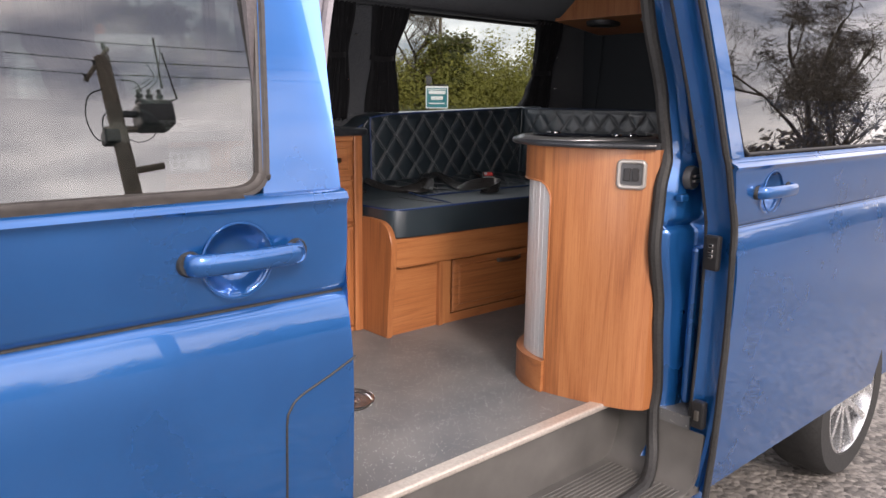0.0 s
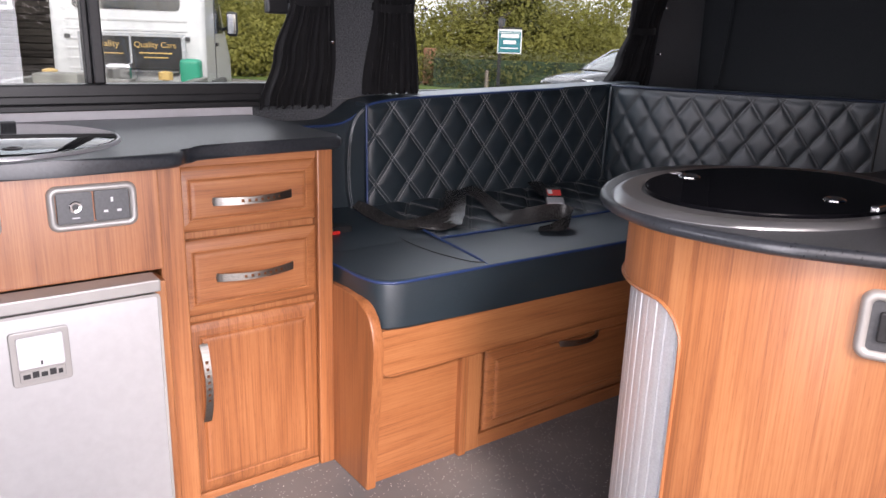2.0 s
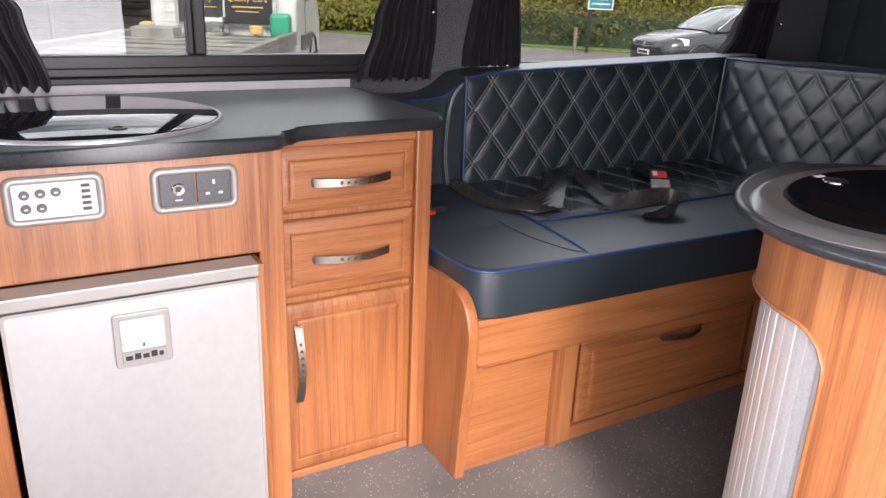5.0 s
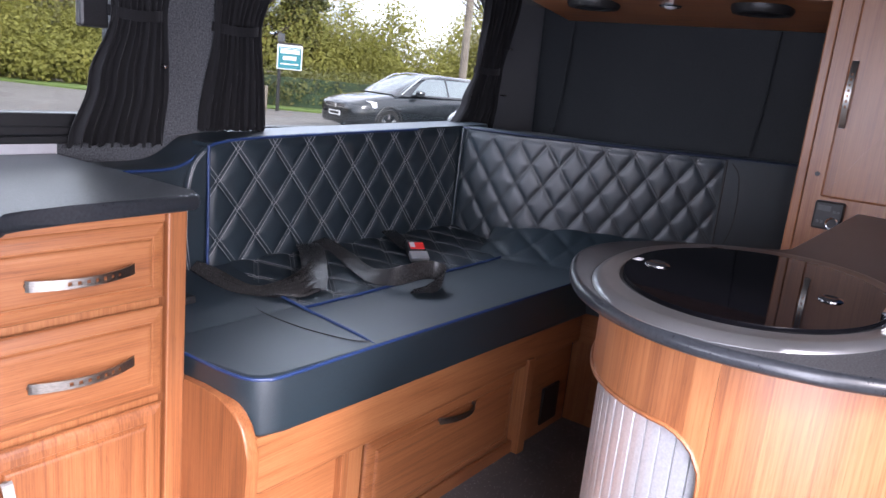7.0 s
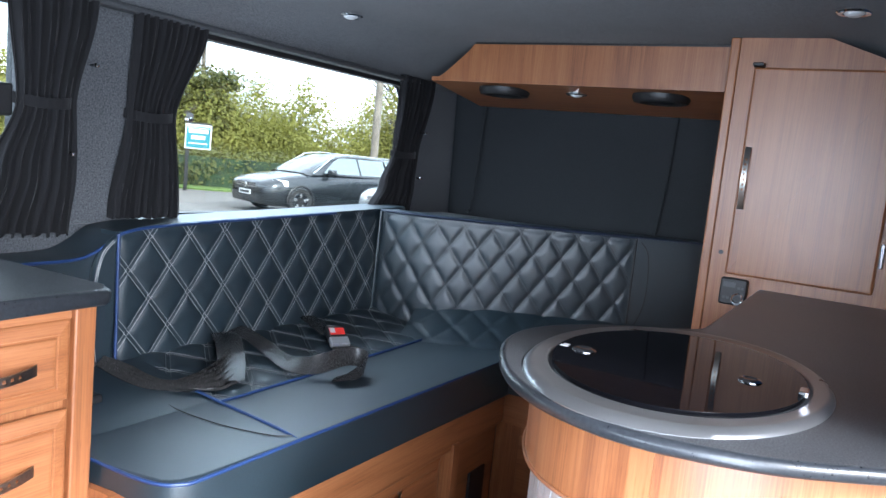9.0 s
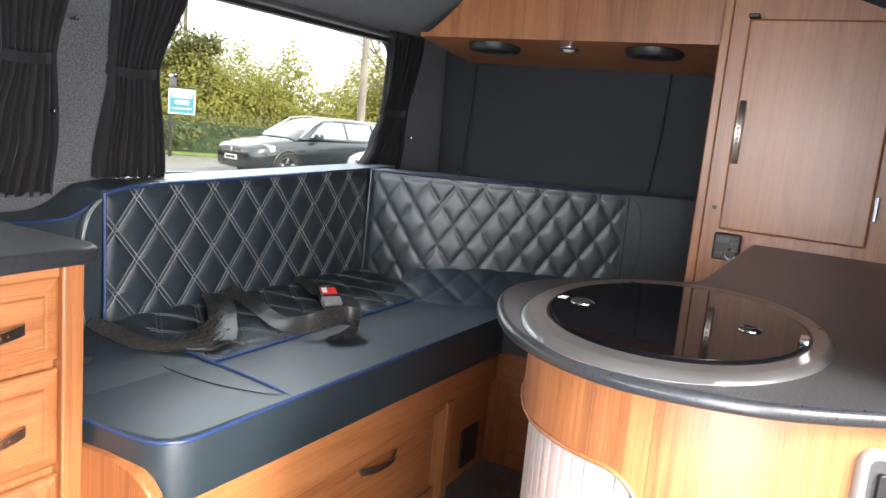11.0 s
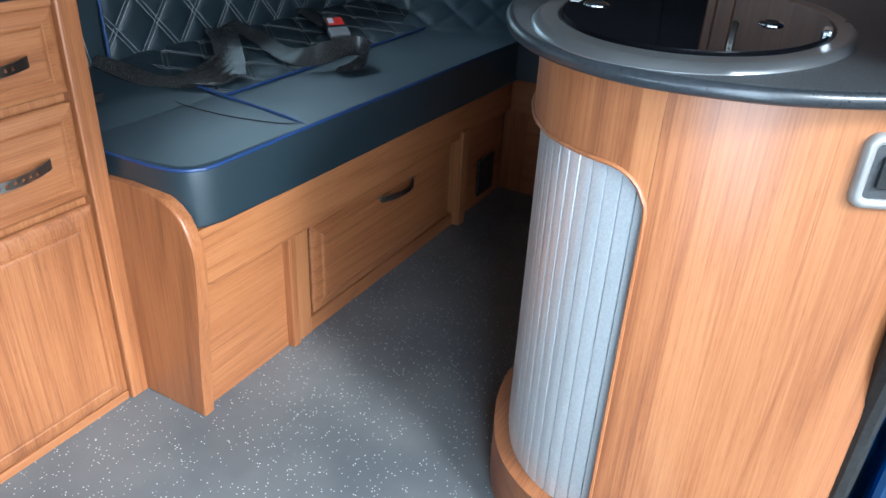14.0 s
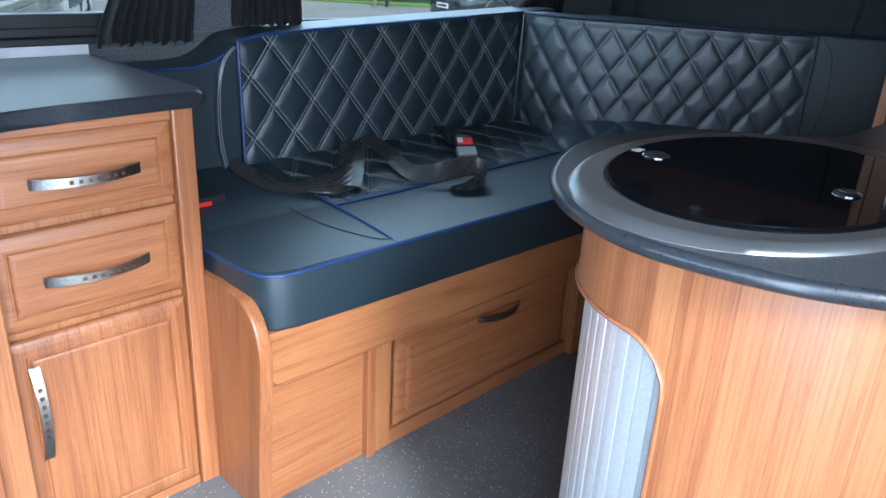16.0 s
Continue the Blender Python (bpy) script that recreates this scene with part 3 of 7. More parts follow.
part("well_side", sheet(wellside, lin(0, 1, 6), lin(0, 1, 10), thick=(0.012, 0, -0.01)), STEPMAT, step, smooth=True)


def lining(u, v):
    """The roof lining across the van: flat in the middle, rounded into both sides."""
    y = 0.30 + 1.70 * v
    e = max(0.0, (0.62 - y) / 0.32, (y - 1.66) / 0.34)
    return (-1.9 + 4.3 * u, y, 2.052 - 0.135 * e ** 1.8)


part("ceiling", sheet(lining, lin(0, 1, 12), lin(0, 1, 40), thick=(0, 0, 0.03)), CARPET, None, "dark grey carpet-lined van ceiling", smooth=True, category="ceiling", kind="structure")


def roof(u, v):
    y = YN + 0.10 + (YF - YN - 0.2) * v
    e = abs(v - 0.5) * 2
    return (-1.9 + 4.42 * u, y, 2.13 - 0.1 * e ** 5)


part("roof", sheet(roof, lin(0, 1, 6), lin(0, 1, 24), thick=(0, 0, 0.01)), PAINT, van, smooth=True)
# far side: wall with two window openings, C-pillar between them
W1 = (-0.62, 0.60, 1.455, 1.90)
W2 = (0.875, 2.06, 1.43, 1.915)
wall = thing("wall_far", 0.3, 2.03, FZ, "far side wall lined with charcoal carpet", "wall", kind="structure")
part("lower_wall", block(-1.9, 2.45, 2.0, 2.05, 0.4, 1.43), CARPET, wall)
part("header", block(-1.9, 2.45, 2.0, 2.05, 1.915, 2.08), CARPET, wall)
part("pillar", block(W1[1], W2[0], 1.985, 2.05, 1.43, 1.915, 0.012), CARPET, wall)
part("front_pillar", block(-1.9, W1[0], 2.0, 2.05, 1.43, 1.915), CARPET, wall)
part("rear_pillar", block(W2[1], 2.45, 2.0, 2.05, 1.43, 1.915), CARPET, wall)
part("sill_strip", block(W1[0], W1[1], 2.0, 2.05, 1.43, 1.455), CARPET, wall)
part("side_panel", block(-1.9, 2.45, 2.054, 2.066, 0.35, 1.42), PAINT, van)
part("wheel_arch_side", block(-1.9, 2.45, 2.054, 2.066, 1.92, 2.06), PAINT, van)
# sliding far window
w1 = thing("window_1", 0.0, 2.02, W1[2], "side window with black sliding frame above the worktop", "window", kind="structure")
part("bottom_rail", block(W1[0], W1[1], 1.992, 2.04, 1.428, 1.478, 0.004), PLASTIC, w1)
part("bottom_lip", block(W1[0], W1[1], 1.978, 1.9915, 1.417, 1.432, 0.003), PLASTIC, w1)
part("middle_lip", block(W1[0], W1[1], 1.985, 1.9915, 1.4325, 1.452, 0.003), PLASTIC, w1)
part("top_rail", block(W1[0], W1[1], 1.998, 2.04, 1.88, 1.91, 0.004), PLASTIC, w1)
part("centre_post", block(0.092, 0.118, 1.995, 2.04, 1.478, 1.88, 0.004), PLASTIC, w1)
part("sliding_stile", block(0.078, 0.0915, 2.006, 2.04, 1.478, 1.88, 0.003), PLASTIC, w1)
for a, b in ((W1[0], 0.078), (0.118, W1[1])):
    g = part("pane", block(a, b, 2.018, 2.022, 1.478, 1.88), GLASS, w1)
    g.visible_shadow = False
part("catch", block(0.515, 0.575, 1.965, 1.99, 1.655, 1.72, 0.006), PLASTIC, w1)
w2 = thing("window_2", 1.4, 2.02, W2[2], "fixed rear side window above the bench seat", "window", kind="structure")
part("frame", ring_prism(rounded(W2[0], W2[1], W2[2], W2[3], 0.05), rounded(W2[0] + 0.02, W2[1] - 0.02, W2[2] + 0.02, W2[3] - 0.014, 0.05), 1, 2.008, 2.045), PLASTIC, w2)
g = part("pane", block(W2[0] + 0.01, W2[1] - 0.01, 2.024, 2.028, W2[2] + 0.01, W2[3] - 0.01), GLASS, w2)
g.visible_shadow = False
part("trim", block(0.62, 2.05, 1.955, 2.0, 1.912, 1.926, 0.005), GREYPLASTIC, None, "grey trim strip over the rear side window", category="trim", kind="structure")

# rear end: tailgate with blind
rear = thing("wall_rear", 2.42, 1.1, FZ, "tailgate closed behind a black blackout blind", "wall", kind="structure")
part("tailgate_panel", block(2.42, 2.47, 0.2, 2.05, 0.4, 2.1), PAINT, rear)
part("blind", sheet(lambda u, v: (2.36 + 0.03 * (1 - v) + 0.006 * math.sin(u * 9) * v, 0.30 + 1.68 * u, 1.30 + 0.74 * v), lin(0, 1, 60), lin(0, 1, 14), thick=(0.02, 0, 0)), BLIND, rear, smooth=True)
for y in (1.845, 1.10):
    part("blind_seam", tube([(2.355, y + 0.02, 1.45), (2.352, y, 1.65), (2.35, y - 0.01, 1.88)], 0.0035, 6), BLIND, rear)
for x, y, z in ((2.36, 1.87, 1.458), (2.365, 1.11, 1.45)):
    part("pin", lathe([(0, -0.004), (0.006, -0.004), (0.006, 0.002), (0.003, 0.008), (0, 0.008)], x - 0.006, y, z, 0, 12), CHROME, rear)

# near side: pillars and body behind the opening
part("roof_rail", block(-0.50, 0.70, 0.22, 0.32, 1.93, 2.10, 0.02), PAINT, van)
part("head_seal", tube([(-0.48, 0.30, 1.92), (0.55, 0.30, 1.92)], 0.018, 8), RUBBER, van)


def front_seal_x(z):
    """The front edge of the doorway: upright below the waist, swept back towards the roof."""
    pts = ((0.40, -0.443), (1.27, -0.450), (1.41, -0.458), (1.455, -0.455), (1.495, -0.449), (1.535, -0.442), (1.61, -0.429), (1.75, -0.395), (1.95, -0.325))
    for (z0, x0), (z1, x1) in zip(pts, pts[1:]):
        if z <= z1:
            return x0 + (x1 - x0) * (z - z0) / (z1 - z0)
    return pts[-1][1]


def bpillar(u, v):
    z = 0.42 + 1.53 * v
    return (-0.60 + (front_seal_x(z) - 0.010 + 0.60) * u, 0.303 + 0.022 * u + 0.5 * skin(z), z)


part("b_pillar", sheet(bpillar, lin(0, 1, 6), lin(0, 1, 40), thick=(0, 0.05, 0)), TRIMGREY, van, smooth=True)
part("door_seal", tube(spline([(front_seal_x(z) - 0.012, 0.327 + 0.5 * skin(z), z) for z in lin(0.40, 1.95, 40)], 2), 0.012, 10, up=(0, 1, 0)), TRIMGREY, van, smooth=True)


def seal_x(z):
    """The rear edge of the doorway, bowed as the seal runs."""
    pts = ((0.42, 0.615), (0.50, 0.665), (0.66, 0.69), (0.90, 0.665), (1.12, 0.625), (1.25, 0.635), (1.38, 0.665), (1.5, 0.655), (1.77, 0.60), (1.95, 0.55))
    for (z0, x0), (z1, x1) in zip(pts, pts[1:]):
        if z <= z1:
            t = (z - z0) / (z1 - z0)
            t = t * t * (3 - 2 * t)
            return x0 + (x1 - x0) * t
    return pts[-1][1]


SEAL = [(-0.46, 0.235, 0.40), (0.2, 0.235, 0.40), (0.50, 0.24, 0.402), (0.585, 0.25, 0.415), (0.645, 0.275, 0.46), (0.672, 0.295, 0.52)] + [(seal_x(z), 0.305 + skin(z) * 0.6, z) for z in lin(0.60, 1.95, 50)]
part("door_seal", tube(spline(SEAL, 3), 0.019, 10, up=(0, 1, 0)), RUBBER, van, smooth=True)


def cpillar(u, v):
    """The pillar's pressed edge: from the seal out to the body's skin, with a step at the waist."""
    z = 0.45 + 1.53 * v
    x0 = seal_x(z) + 0.015
    prof = ((0.0, 0.30), (0.02, 0.275), (0.045, 0.262), (0.075, 0.258), (0.10, 0.245), (0.108, 0.205), (0.116, 0.172))
    k = u * (len(prof) - 1)
    i = min(int(k), len(prof) - 2)
    t = k - i
    dx = prof[i][0] + (prof[i + 1][0] - prof[i][0]) * t
    y = prof[i][1] + (prof[i + 1][1] - prof[i][1]) * t
    groove = 0.028 * math.exp(-((z - 1.165) / 0.010) ** 2) * (1 if 0.1 < u < 0.95 else 0)
    lower = 0.012 if z < 1.16 else 0.0
    return (x0 + dx * 1.15, y + skin(z) * (0.6 + 0.4 * u) + groove + lower, z)


part("c_pillar", sheet(cpillar, lin(0, 1, 25), lin(0, 1, 150)), PAINT, van, smooth=True, angle=60)
part("pillar_recess", block(0.73, 0.79, 0.225, 0.25, 0.62, 1.10, 0.012), PAINT, van)
part("rear_quarter", sheet(lambda u, v: (0.765 + 1.70 * u, YN + skin(0.36 + 1.66 * v), 0.36 + 1.66 * v), lin(0, 1, 12), lin(0, 1, 30), thick=(0, 0.02, 0)), PAINT, van, smooth=True)
part("quarter_inside", block(0.80, 2.42, 0.23, 0.26, 0.55, 2.05), CARPET, van)
part("lower_sill", block(-0.44, 0.80, 0.165, 0.46, 0.30, 0.38, 0.02), PAINT, van)
# striker on the pillar
latch = part("striker_plate", lathe([(0, -0.008), (0.03, -0.008), (0.034, -0.002), (0.034, 0.012), (0, 0.012)], 0.712, 0.252, 1.30, 1, 24), GREYPLASTIC, van, smooth=True)
part("striker_bar", block(0.692, 0.735, 0.232, 0.244, 1.288, 1.296, 0.003), NICKEL, latch)
part("striker_bar", block(0.692, 0.735, 0.232, 0.244, 1.302, 1.310, 0.003), NICKEL, latch)
part("buffer", block(0.655, 0.690, 0.245, 0.27, 1.235, 1.255, 0.005), PAINT, van)

# ---- sliding door, slid back outside the body ----
DY = 0.055
sdoor = thing("sliding_door", 1.2, 0.1, 0.42, "blue sliding door pushed fully open along the body", "door")


def sedge(z):
    """The door's front edge."""
    pts = ((0.42, 0.60), (0.55, 0.612), (0.9, 0.622), (1.19, 0.618), (1.36, 0.565), (1.55, 0.515), (1.74, 0.455), (1.95, 0.40))
    for (z0, x0), (z1, x1) in zip(pts, pts[1:]):
        if z <= z1:
            return x0 + (x1 - x0) * (z - z0) / (z1 - z0)
    return pts[-1][1]


def cup(a, b, r=0.0555, deep=0.042):
    """The round finger recess pressed into a door skin."""
    d = math.hypot(a, b) / r
    return deep * (1 - d ** 3) if d < 1 else 0.0


def side_skin(z, y0):
    """Door skin with the shoulder line, the trim groove and the low crease."""
    return y0 + pressed(z)


def pressed(z):
    """How the door skin is pressed: shoulder edge, hollow above the rub line, a swell below it that turns under."""
    if z > 1.352:
        y = skin(z)
    elif z > 1.19:
        y = 0.017 * ((1.352 - z) / 0.162) ** 2
    elif z > 1.05:
        y = -0.004 + 0.020 * ((z - 1.05) / 0.14) ** 2
    else:
        y = -0.004 + 0.055 * ((1.05 - z) / 0.63) ** 1.7
    y -= 0.009 * math.exp(-((z - 1.352) / 0.009) ** 2)
    y += 0.009 * math.exp(-((z - 1.189) / 0.0055) ** 2)
    return y


def sskin(z):
    """The sliding door's own, steeper side above the waist."""
    return 0.55 * skin(z) if z > 1.36 else skin(z)


def sdoor_panel(z0, z1, n):
    return sheet(lambda u, v: (sedge(z0 + (z1 - z0) * v) + (1.95 - sedge(z0 + (z1 - z0) * v)) * u, side_skin(z0 + (z1 - z0) * v, DY) + cup(sedge(z0 + (z1 - z0) * v) + (1.95 - sedge(z0 + (z1 - z0) * v)) * u - 0.79, z0 + (z1 - z0) * v - 1.274), z0 + (z1 - z0) * v), [0, 0.04, 0.07] + lin(0.085, 0.24, 36) + [0.3, 0.4, 0.5, 0.6, 0.7, 0.8, 0.9, 1.0], lin(0, 1, n), thick=(0, 0.012, 0))


part("lower_panel", sdoor_panel(0.42, 1.372, 170), PAINT, sdoor, smooth=True, angle=50)
part("rub_line", sheet(lambda u, v: (sedge(1.19) + 0.006 + (1.82 - sedge(1.19)) * u, DY + pressed(1.192 - 0.006 * v) - 0.001, 1.192 - 0.006 * v), lin(0, 1, 6), lin(0, 1, 3), thick=(0, 0.006, 0)), RUBBER, sdoor)
part("front_window_post", sheet(lambda u, v: (sedge(1.372 + 0.52 * v) + (0.052 + 0.012 * (1 - v)) * u, DY + sskin(1.372 + 0.52 * v), 1.372 + 0.52 * v), lin(0, 1, 4), lin(0, 1, 14), thick=(0, 0.012, 0)), PAINT, sdoor, smooth=True)
part("top_rail", sheet(lambda u, v: (sedge(1.89) + (1.83 - sedge(1.89)) * u, DY + sskin(1.89 + 0.07 * v), 1.89 + 0.07 * v), lin(0, 1, 6), lin(0, 1, 4), thick=(0, 0.012, 0)), PAINT, sdoor, smooth=True)
part("rear_window_post", sheet(lambda u, v: (1.74 + 0.09 * u, DY + sskin(1.372 + 0.52 * v), 1.372 + 0.52 * v), lin(0, 1, 4), lin(0, 1, 14), thick=(0, 0.012, 0)), PAINT, sdoor, smooth=True)
sp = part("window_pane", sheet(lambda u, v: (sedge(1.372 + 0.52 * v) + 0.056 + (1.745 - sedge(1.372 + 0.52 * v) - 0.056) * u, DY + 0.006 + sskin(1.372 + 0.52 * v), 1.372 + 0.52 * v), lin(0, 1, 6), lin(0, 1, 14), thick=(0, 0.004, 0)), DARKGLASS, sdoor, "dark tinted window pane", smooth=True)
part("window_gasket", tube([(sedge(1.88) + 0.06, DY + 0.004 + sskin(1.88), 1.88), (sedge(1.5) + 0.06, DY + 0.004 + sskin(1.5), 1.5), (sedge(1.40) + 0.066, DY + 0.003 + sskin(1.4), 1.40), (sedge(1.38) + 0.09, DY + 0.003 + sskin(1.38), 1.38), (1.74, DY + 0.003 + sskin(1.38), 1.38)], 0.005, 6), RUBBER, sdoor)
part("inner_panel", block(0.66, 1.80, 0.10, 0.135, 0.46, 1.36, 0.01), CARPET, sdoor)
# the door's edge face, seen end on
part("edge_face", sheet(lambda u, v: (sedge(0.43 + 1.5 * v) + 0.012 + 0.012 * math.sin(u * math.pi), DY + 0.012 + 0.085 * u + sskin(0.43 + 1.5 * v), 0.43 + 1.5 * v), lin(0, 1, 10), lin(0, 1, 50)), PAINT, sdoor, smooth=True)
part("edge_seal", sweep([(sedge(z) + 0.002, DY + 0.014 + sskin(z), z) for z in lin(0.43, 1.94, 50)], circle(0, 0, 0.010, 8), up=(0, 1, 0)), RUBBER, sdoor, smooth=True)
part("inner_seal", sweep([(sedge(z) + 0.016, DY + 0.10 + sskin(z), z) for z in lin(0.43, 1.94, 50)], circle(0, 0, 0.006, 8), up=(0, 1, 0)), RUBBER, sdoor, smooth=True)
con = part("contact_block", block(0.602, 0.622, 0.098, 0.142, 1.07, 1.165, 0.006), PLASTIC, sdoor)
for i in range(3):
    part("contact_pin", block(0.596, 0.604, 0.112, 0.126, 1.105 + i * 0.014, 1.115 + i * 0.014, 0.002), CHROME, con)
lk = part("door_lock", block(0.600, 0.624, 0.10, 0.138, 0.62, 0.70, 0.006), PLASTIC, sdoor)
part("lock_claw", block(0.594, 0.602, 0.112, 0.126, 0.645, 0.675, 0.003), NICKEL, lk)


def handle_set(x0, x1, zc, y, parent, cup_x, flip=1):
    """A lift handle bridging a round finger cup."""
    rim = part("cup_rim", tube([(cup_x + a, y + 0.0015, zc - 0.004 + b) for a, b in circle(0, 0, 0.0565, 40)], 0.002, 6, closed=True, up=(0, 1, 0)), PAINT, parent, smooth=True)
    pts = [(x0, y + 0.004, zc), (x0 + 0.006, y - 0.014, zc), (x0 + 0.03, y - 0.022, zc), ((x0 + x1) / 2, y - 0.030, zc + 0.001), (x1 - 0.035, y - 0.027, zc + 0.001), (x1 - 0.012, y - 0.02, zc), (x1, y + 0.002, zc)]
    shape = [(0.8 * math.cos(a) * 0.011, math.sin(a) * 0.0165) for a in lin(0, 2 * math.pi * 15 / 16, 16)]
    for ex in (x0 + 0.003, x1 - 0.004):
        part("handle_gasket", lathe([(0, -0.004), (0.0165, -0.004), (0.0190, 0.001), (0.0190, 0.012), (0, 0.012)], ex, y + 0.002, zc, 1, 20), RUBBER, parent, smooth=True)
    bar = part("door_handle", sweep(spline(pts, 6), shape, up=(0, 0, 1)), PAINT, parent, smooth=True)
    return rim, bar


handle_set(0.70, 0.885, 1.278, DY - 0.002, sdoor, 0.79)

# ---- front passenger door ----
fdoor = thing("front_door", -0.9, YN, 0.5, "closed blue front passenger door with a lowered lift handle", "door")


def fedge(z):
    pts = ((0.42, -0.485), (0.82, -0.488), (1.19, -0.493), (1.345, -0.499), (1.36, -0.500), (1.5, -0.499), (1.675, -0.497), (1.95, -0.494))
    for (z0, x0), (z1, x1) in zip(pts, pts[1:]):
        if z <= z1:
            return x0 + (x1 - x0) * (z - z0) / (z1 - z0)
    return pts[-1][1]


def fskin(z):
    return YN + pressed(z)


FU = [0, 0.2, 0.4, 0.6, 0.75] + lin(0.785, 0.905, 38) + [0.93, 0.96, 1.0]
part("door_skin", sheet(lambda u, v: (-1.75 + (fedge(0.42 + 0.943 * v) + 1.75) * u, fskin(0.42 + 0.943 * v) + cup(-1.75 + (fedge(0.42 + 0.943 * v) + 1.75) * u + 0.692, 0.42 + 0.943 * v - 1.268), 0.42 + 0.943 * v), FU, lin(0, 1, 190), thick=(0, 0.012, 0)), PAINT, fdoor, smooth=True, angle=60)
def gasket_x(z):
    """The outer edge of the window's rear gasket."""
    return -0.628 + 0.105 * (z - 1.36)


part("window_post", sheet(lambda u, v: (gasket_x(1.363 + 0.53 * v) - 0.012 + (fedge(1.363 + 0.53 * v) - gasket_x(1.363 + 0.53 * v) + 0.012) * u, YN + 0.003 + skin(1.363 + 0.53 * v), 1.363 + 0.53 * v), lin(0, 1, 8), lin(0, 1, 16), thick=(0, 0.03, 0)), PAINT, fdoor, smooth=True)
part("window_top", block(-1.75, -0.575, YN + 0.10, YN + 0.15, 1.893, 1.96, 0.008), PAINT, fdoor)
fp = part("window_pane", sheet(lambda u, v: (-1.75 + (gasket_x(1.368 + 0.525 * v) - 0.012 + 1.75) * u, YN + 0.016 + skin(1.368 + 0.525 * v), 1.368 + 0.525 * v), lin(0, 1, 4), lin(0, 1, 14), thick=(0, 0.004, 0)), CABGLASS, fdoor, "green-tinted window pane", smooth=True)
fp.visible_shadow = False


def flat_gasket(path, width):
    """A rubber frame of even width inside a line drawn on the door's skin."""
    L = spline([Vector((x, 0, z)) for x, z in path], 8)
    bm, rows = bmesh.new(), []
    for i, p in enumerate(L):
        d = (L[min(i + 1, len(L) - 1)] - L[max(i - 1, 0)]).normalized()
        nn = Vector((-d.z, 0, d.x))
        row = []
        for k, o in ((0.0, 0.010), (0.0, -0.002), (0.12, -0.006), (0.45, -0.006), (0.6, -0.001), (0.9, 0.002), (1.0, 0.012)):
            q = p + nn * width * k
            row.append(bm.verts.new((q.x, YN + 0.004 + skin(q.z) + o, q.z)))
        rows.append(row)
    for r0, r1 in zip(rows, rows[1:]):
        for a in range(len(r0) - 1):
            bm.faces.new((r0[a], r1[a], r1[a + 1], r0[a + 1]))
    return bm


part("window_gasket", flat_gasket([(-1.75, 1.357), (-1.0, 1.357), (-0.72, 1.357), (-0.672, 1.3585), (-0.648, 1.366), (-0.632, 1.381), (gasket_x(1.405) - 0.001, 1.405), (gasket_x(1.6), 1.6), (gasket_x(1.89), 1.89)], 0.0175), GASKET, fdoor, smooth=True, angle=35)
part("rub_line", sheet(lambda u, v: (-1.75 + (1.75 - 0.495) * u, YN + pressed(1.1915 - 0.005 * v) - 0.0015, 1.1915 - 0.005 * v), lin(0, 1, 8), lin(0, 1, 3), thick=(0, 0.006, 0)), RUBBER, fdoor)
fcup, fbar = handle_set(-0.770, -0.59, 1.272, YN - 0.001, fdoor, -0.692)
part("key_lock", lathe([(0.0, -0.001), (0.010, -0.001), (0.0125, -0.0035), (0.0145, -0.002), (0.0150, 0.02), (0, 0.02)], -0.611, YN - 0.030, 1.2725, 1, 28), PAINT, fbar, smooth=True)
# fuel flap shut line
fl = [(-0.622, 0.60), (-0.622, 0.87), (-0.622, 0.985), (-0.615, 1.012), (-0.597, 1.030), (-0.54, 1.052), (-0.487, 1.074)]
part("shut_line", tube([(x, fskin(z) - 0.0005, z) for x, z in spline([Vector((a, b)) for a, b in fl], 4)], 0.0022, 6), RUBBER, fdoor)
part("door_edge", sheet(lambda u, v: (fedge(0.43 + 1.46 * v) - 0.001 - 0.004 * u, YN + skin(0.43 + 1.46 * v) + 0.008 + 0.05 * u, 0.43 + 1.46 * v), lin(0, 1, 3), lin(0, 1, 30)), PAINT, fdoor)
NEAR = 0.026  # the near side stands this much further in
fdoor.location += Vector((-0.0275, NEAR, 0))
sdoor.location.y += NEAR
for ob in list(van.children):
    if ob.name.split(".")[0] in ("roof_rail", "head_seal", "b_pillar", "door_seal", "c_pillar", "pillar_recess", "rear_quarter", "lower_sill", "striker_plate", "buffer"):
        ob.location.y += NEAR
# cab seen through the glass
part("cab_far_wall", block(-3.0, -1.9, 2.0, 2.05, 0.4, 1.36), CARPET, van)
part("cab_front", block(-2.6, -2.2, 0.25, 2.0, 0.4, 1.3, 0.06), PLASTIC, van, "dark dashboard")
part("windscreen_post", rod((-2.5, 0.26, 1.3), (-1.95, 0.36, 2.0), 0.035), PAINT, van)
part("windscreen_post", rod((-2.5, 1.96, 1.3), (-1.95, 1.86, 2.0), 0.035), PAINT, van)
part("cab_roof", block(-1.98, -1.88, 0.3, 2.0, 1.98, 2.1, 0.02), CARPET, van)
part("bonnet", block(-3.2, -2.45, 0.25, 1.97, 0.5, 1.18, 0.1), PAINT, van)
mir = part("door_mirror", block(-1.95, -1.83, 0.02, 0.13, 1.36, 1.55, 0.03, 3), PLASTIC, fdoor)
seat = thing("passenger_seat", -1.3, 0.7, FZ, "black leather cab bench seat with creased cushion", "seat")
part("base", block(-1.55, -0.98, 0.40, 1.86, FZ, 0.80, 0.01), PLASTIC, seat)
part("cushion", block(-1.62, -0.98, 0.36, 1.90, 0.80, 0.97, 0.05, 3), LEATHER, seat)
back = block(-0.07, 0.07, 0.34, 1.90, 0, 0.60, 0.06, 3)
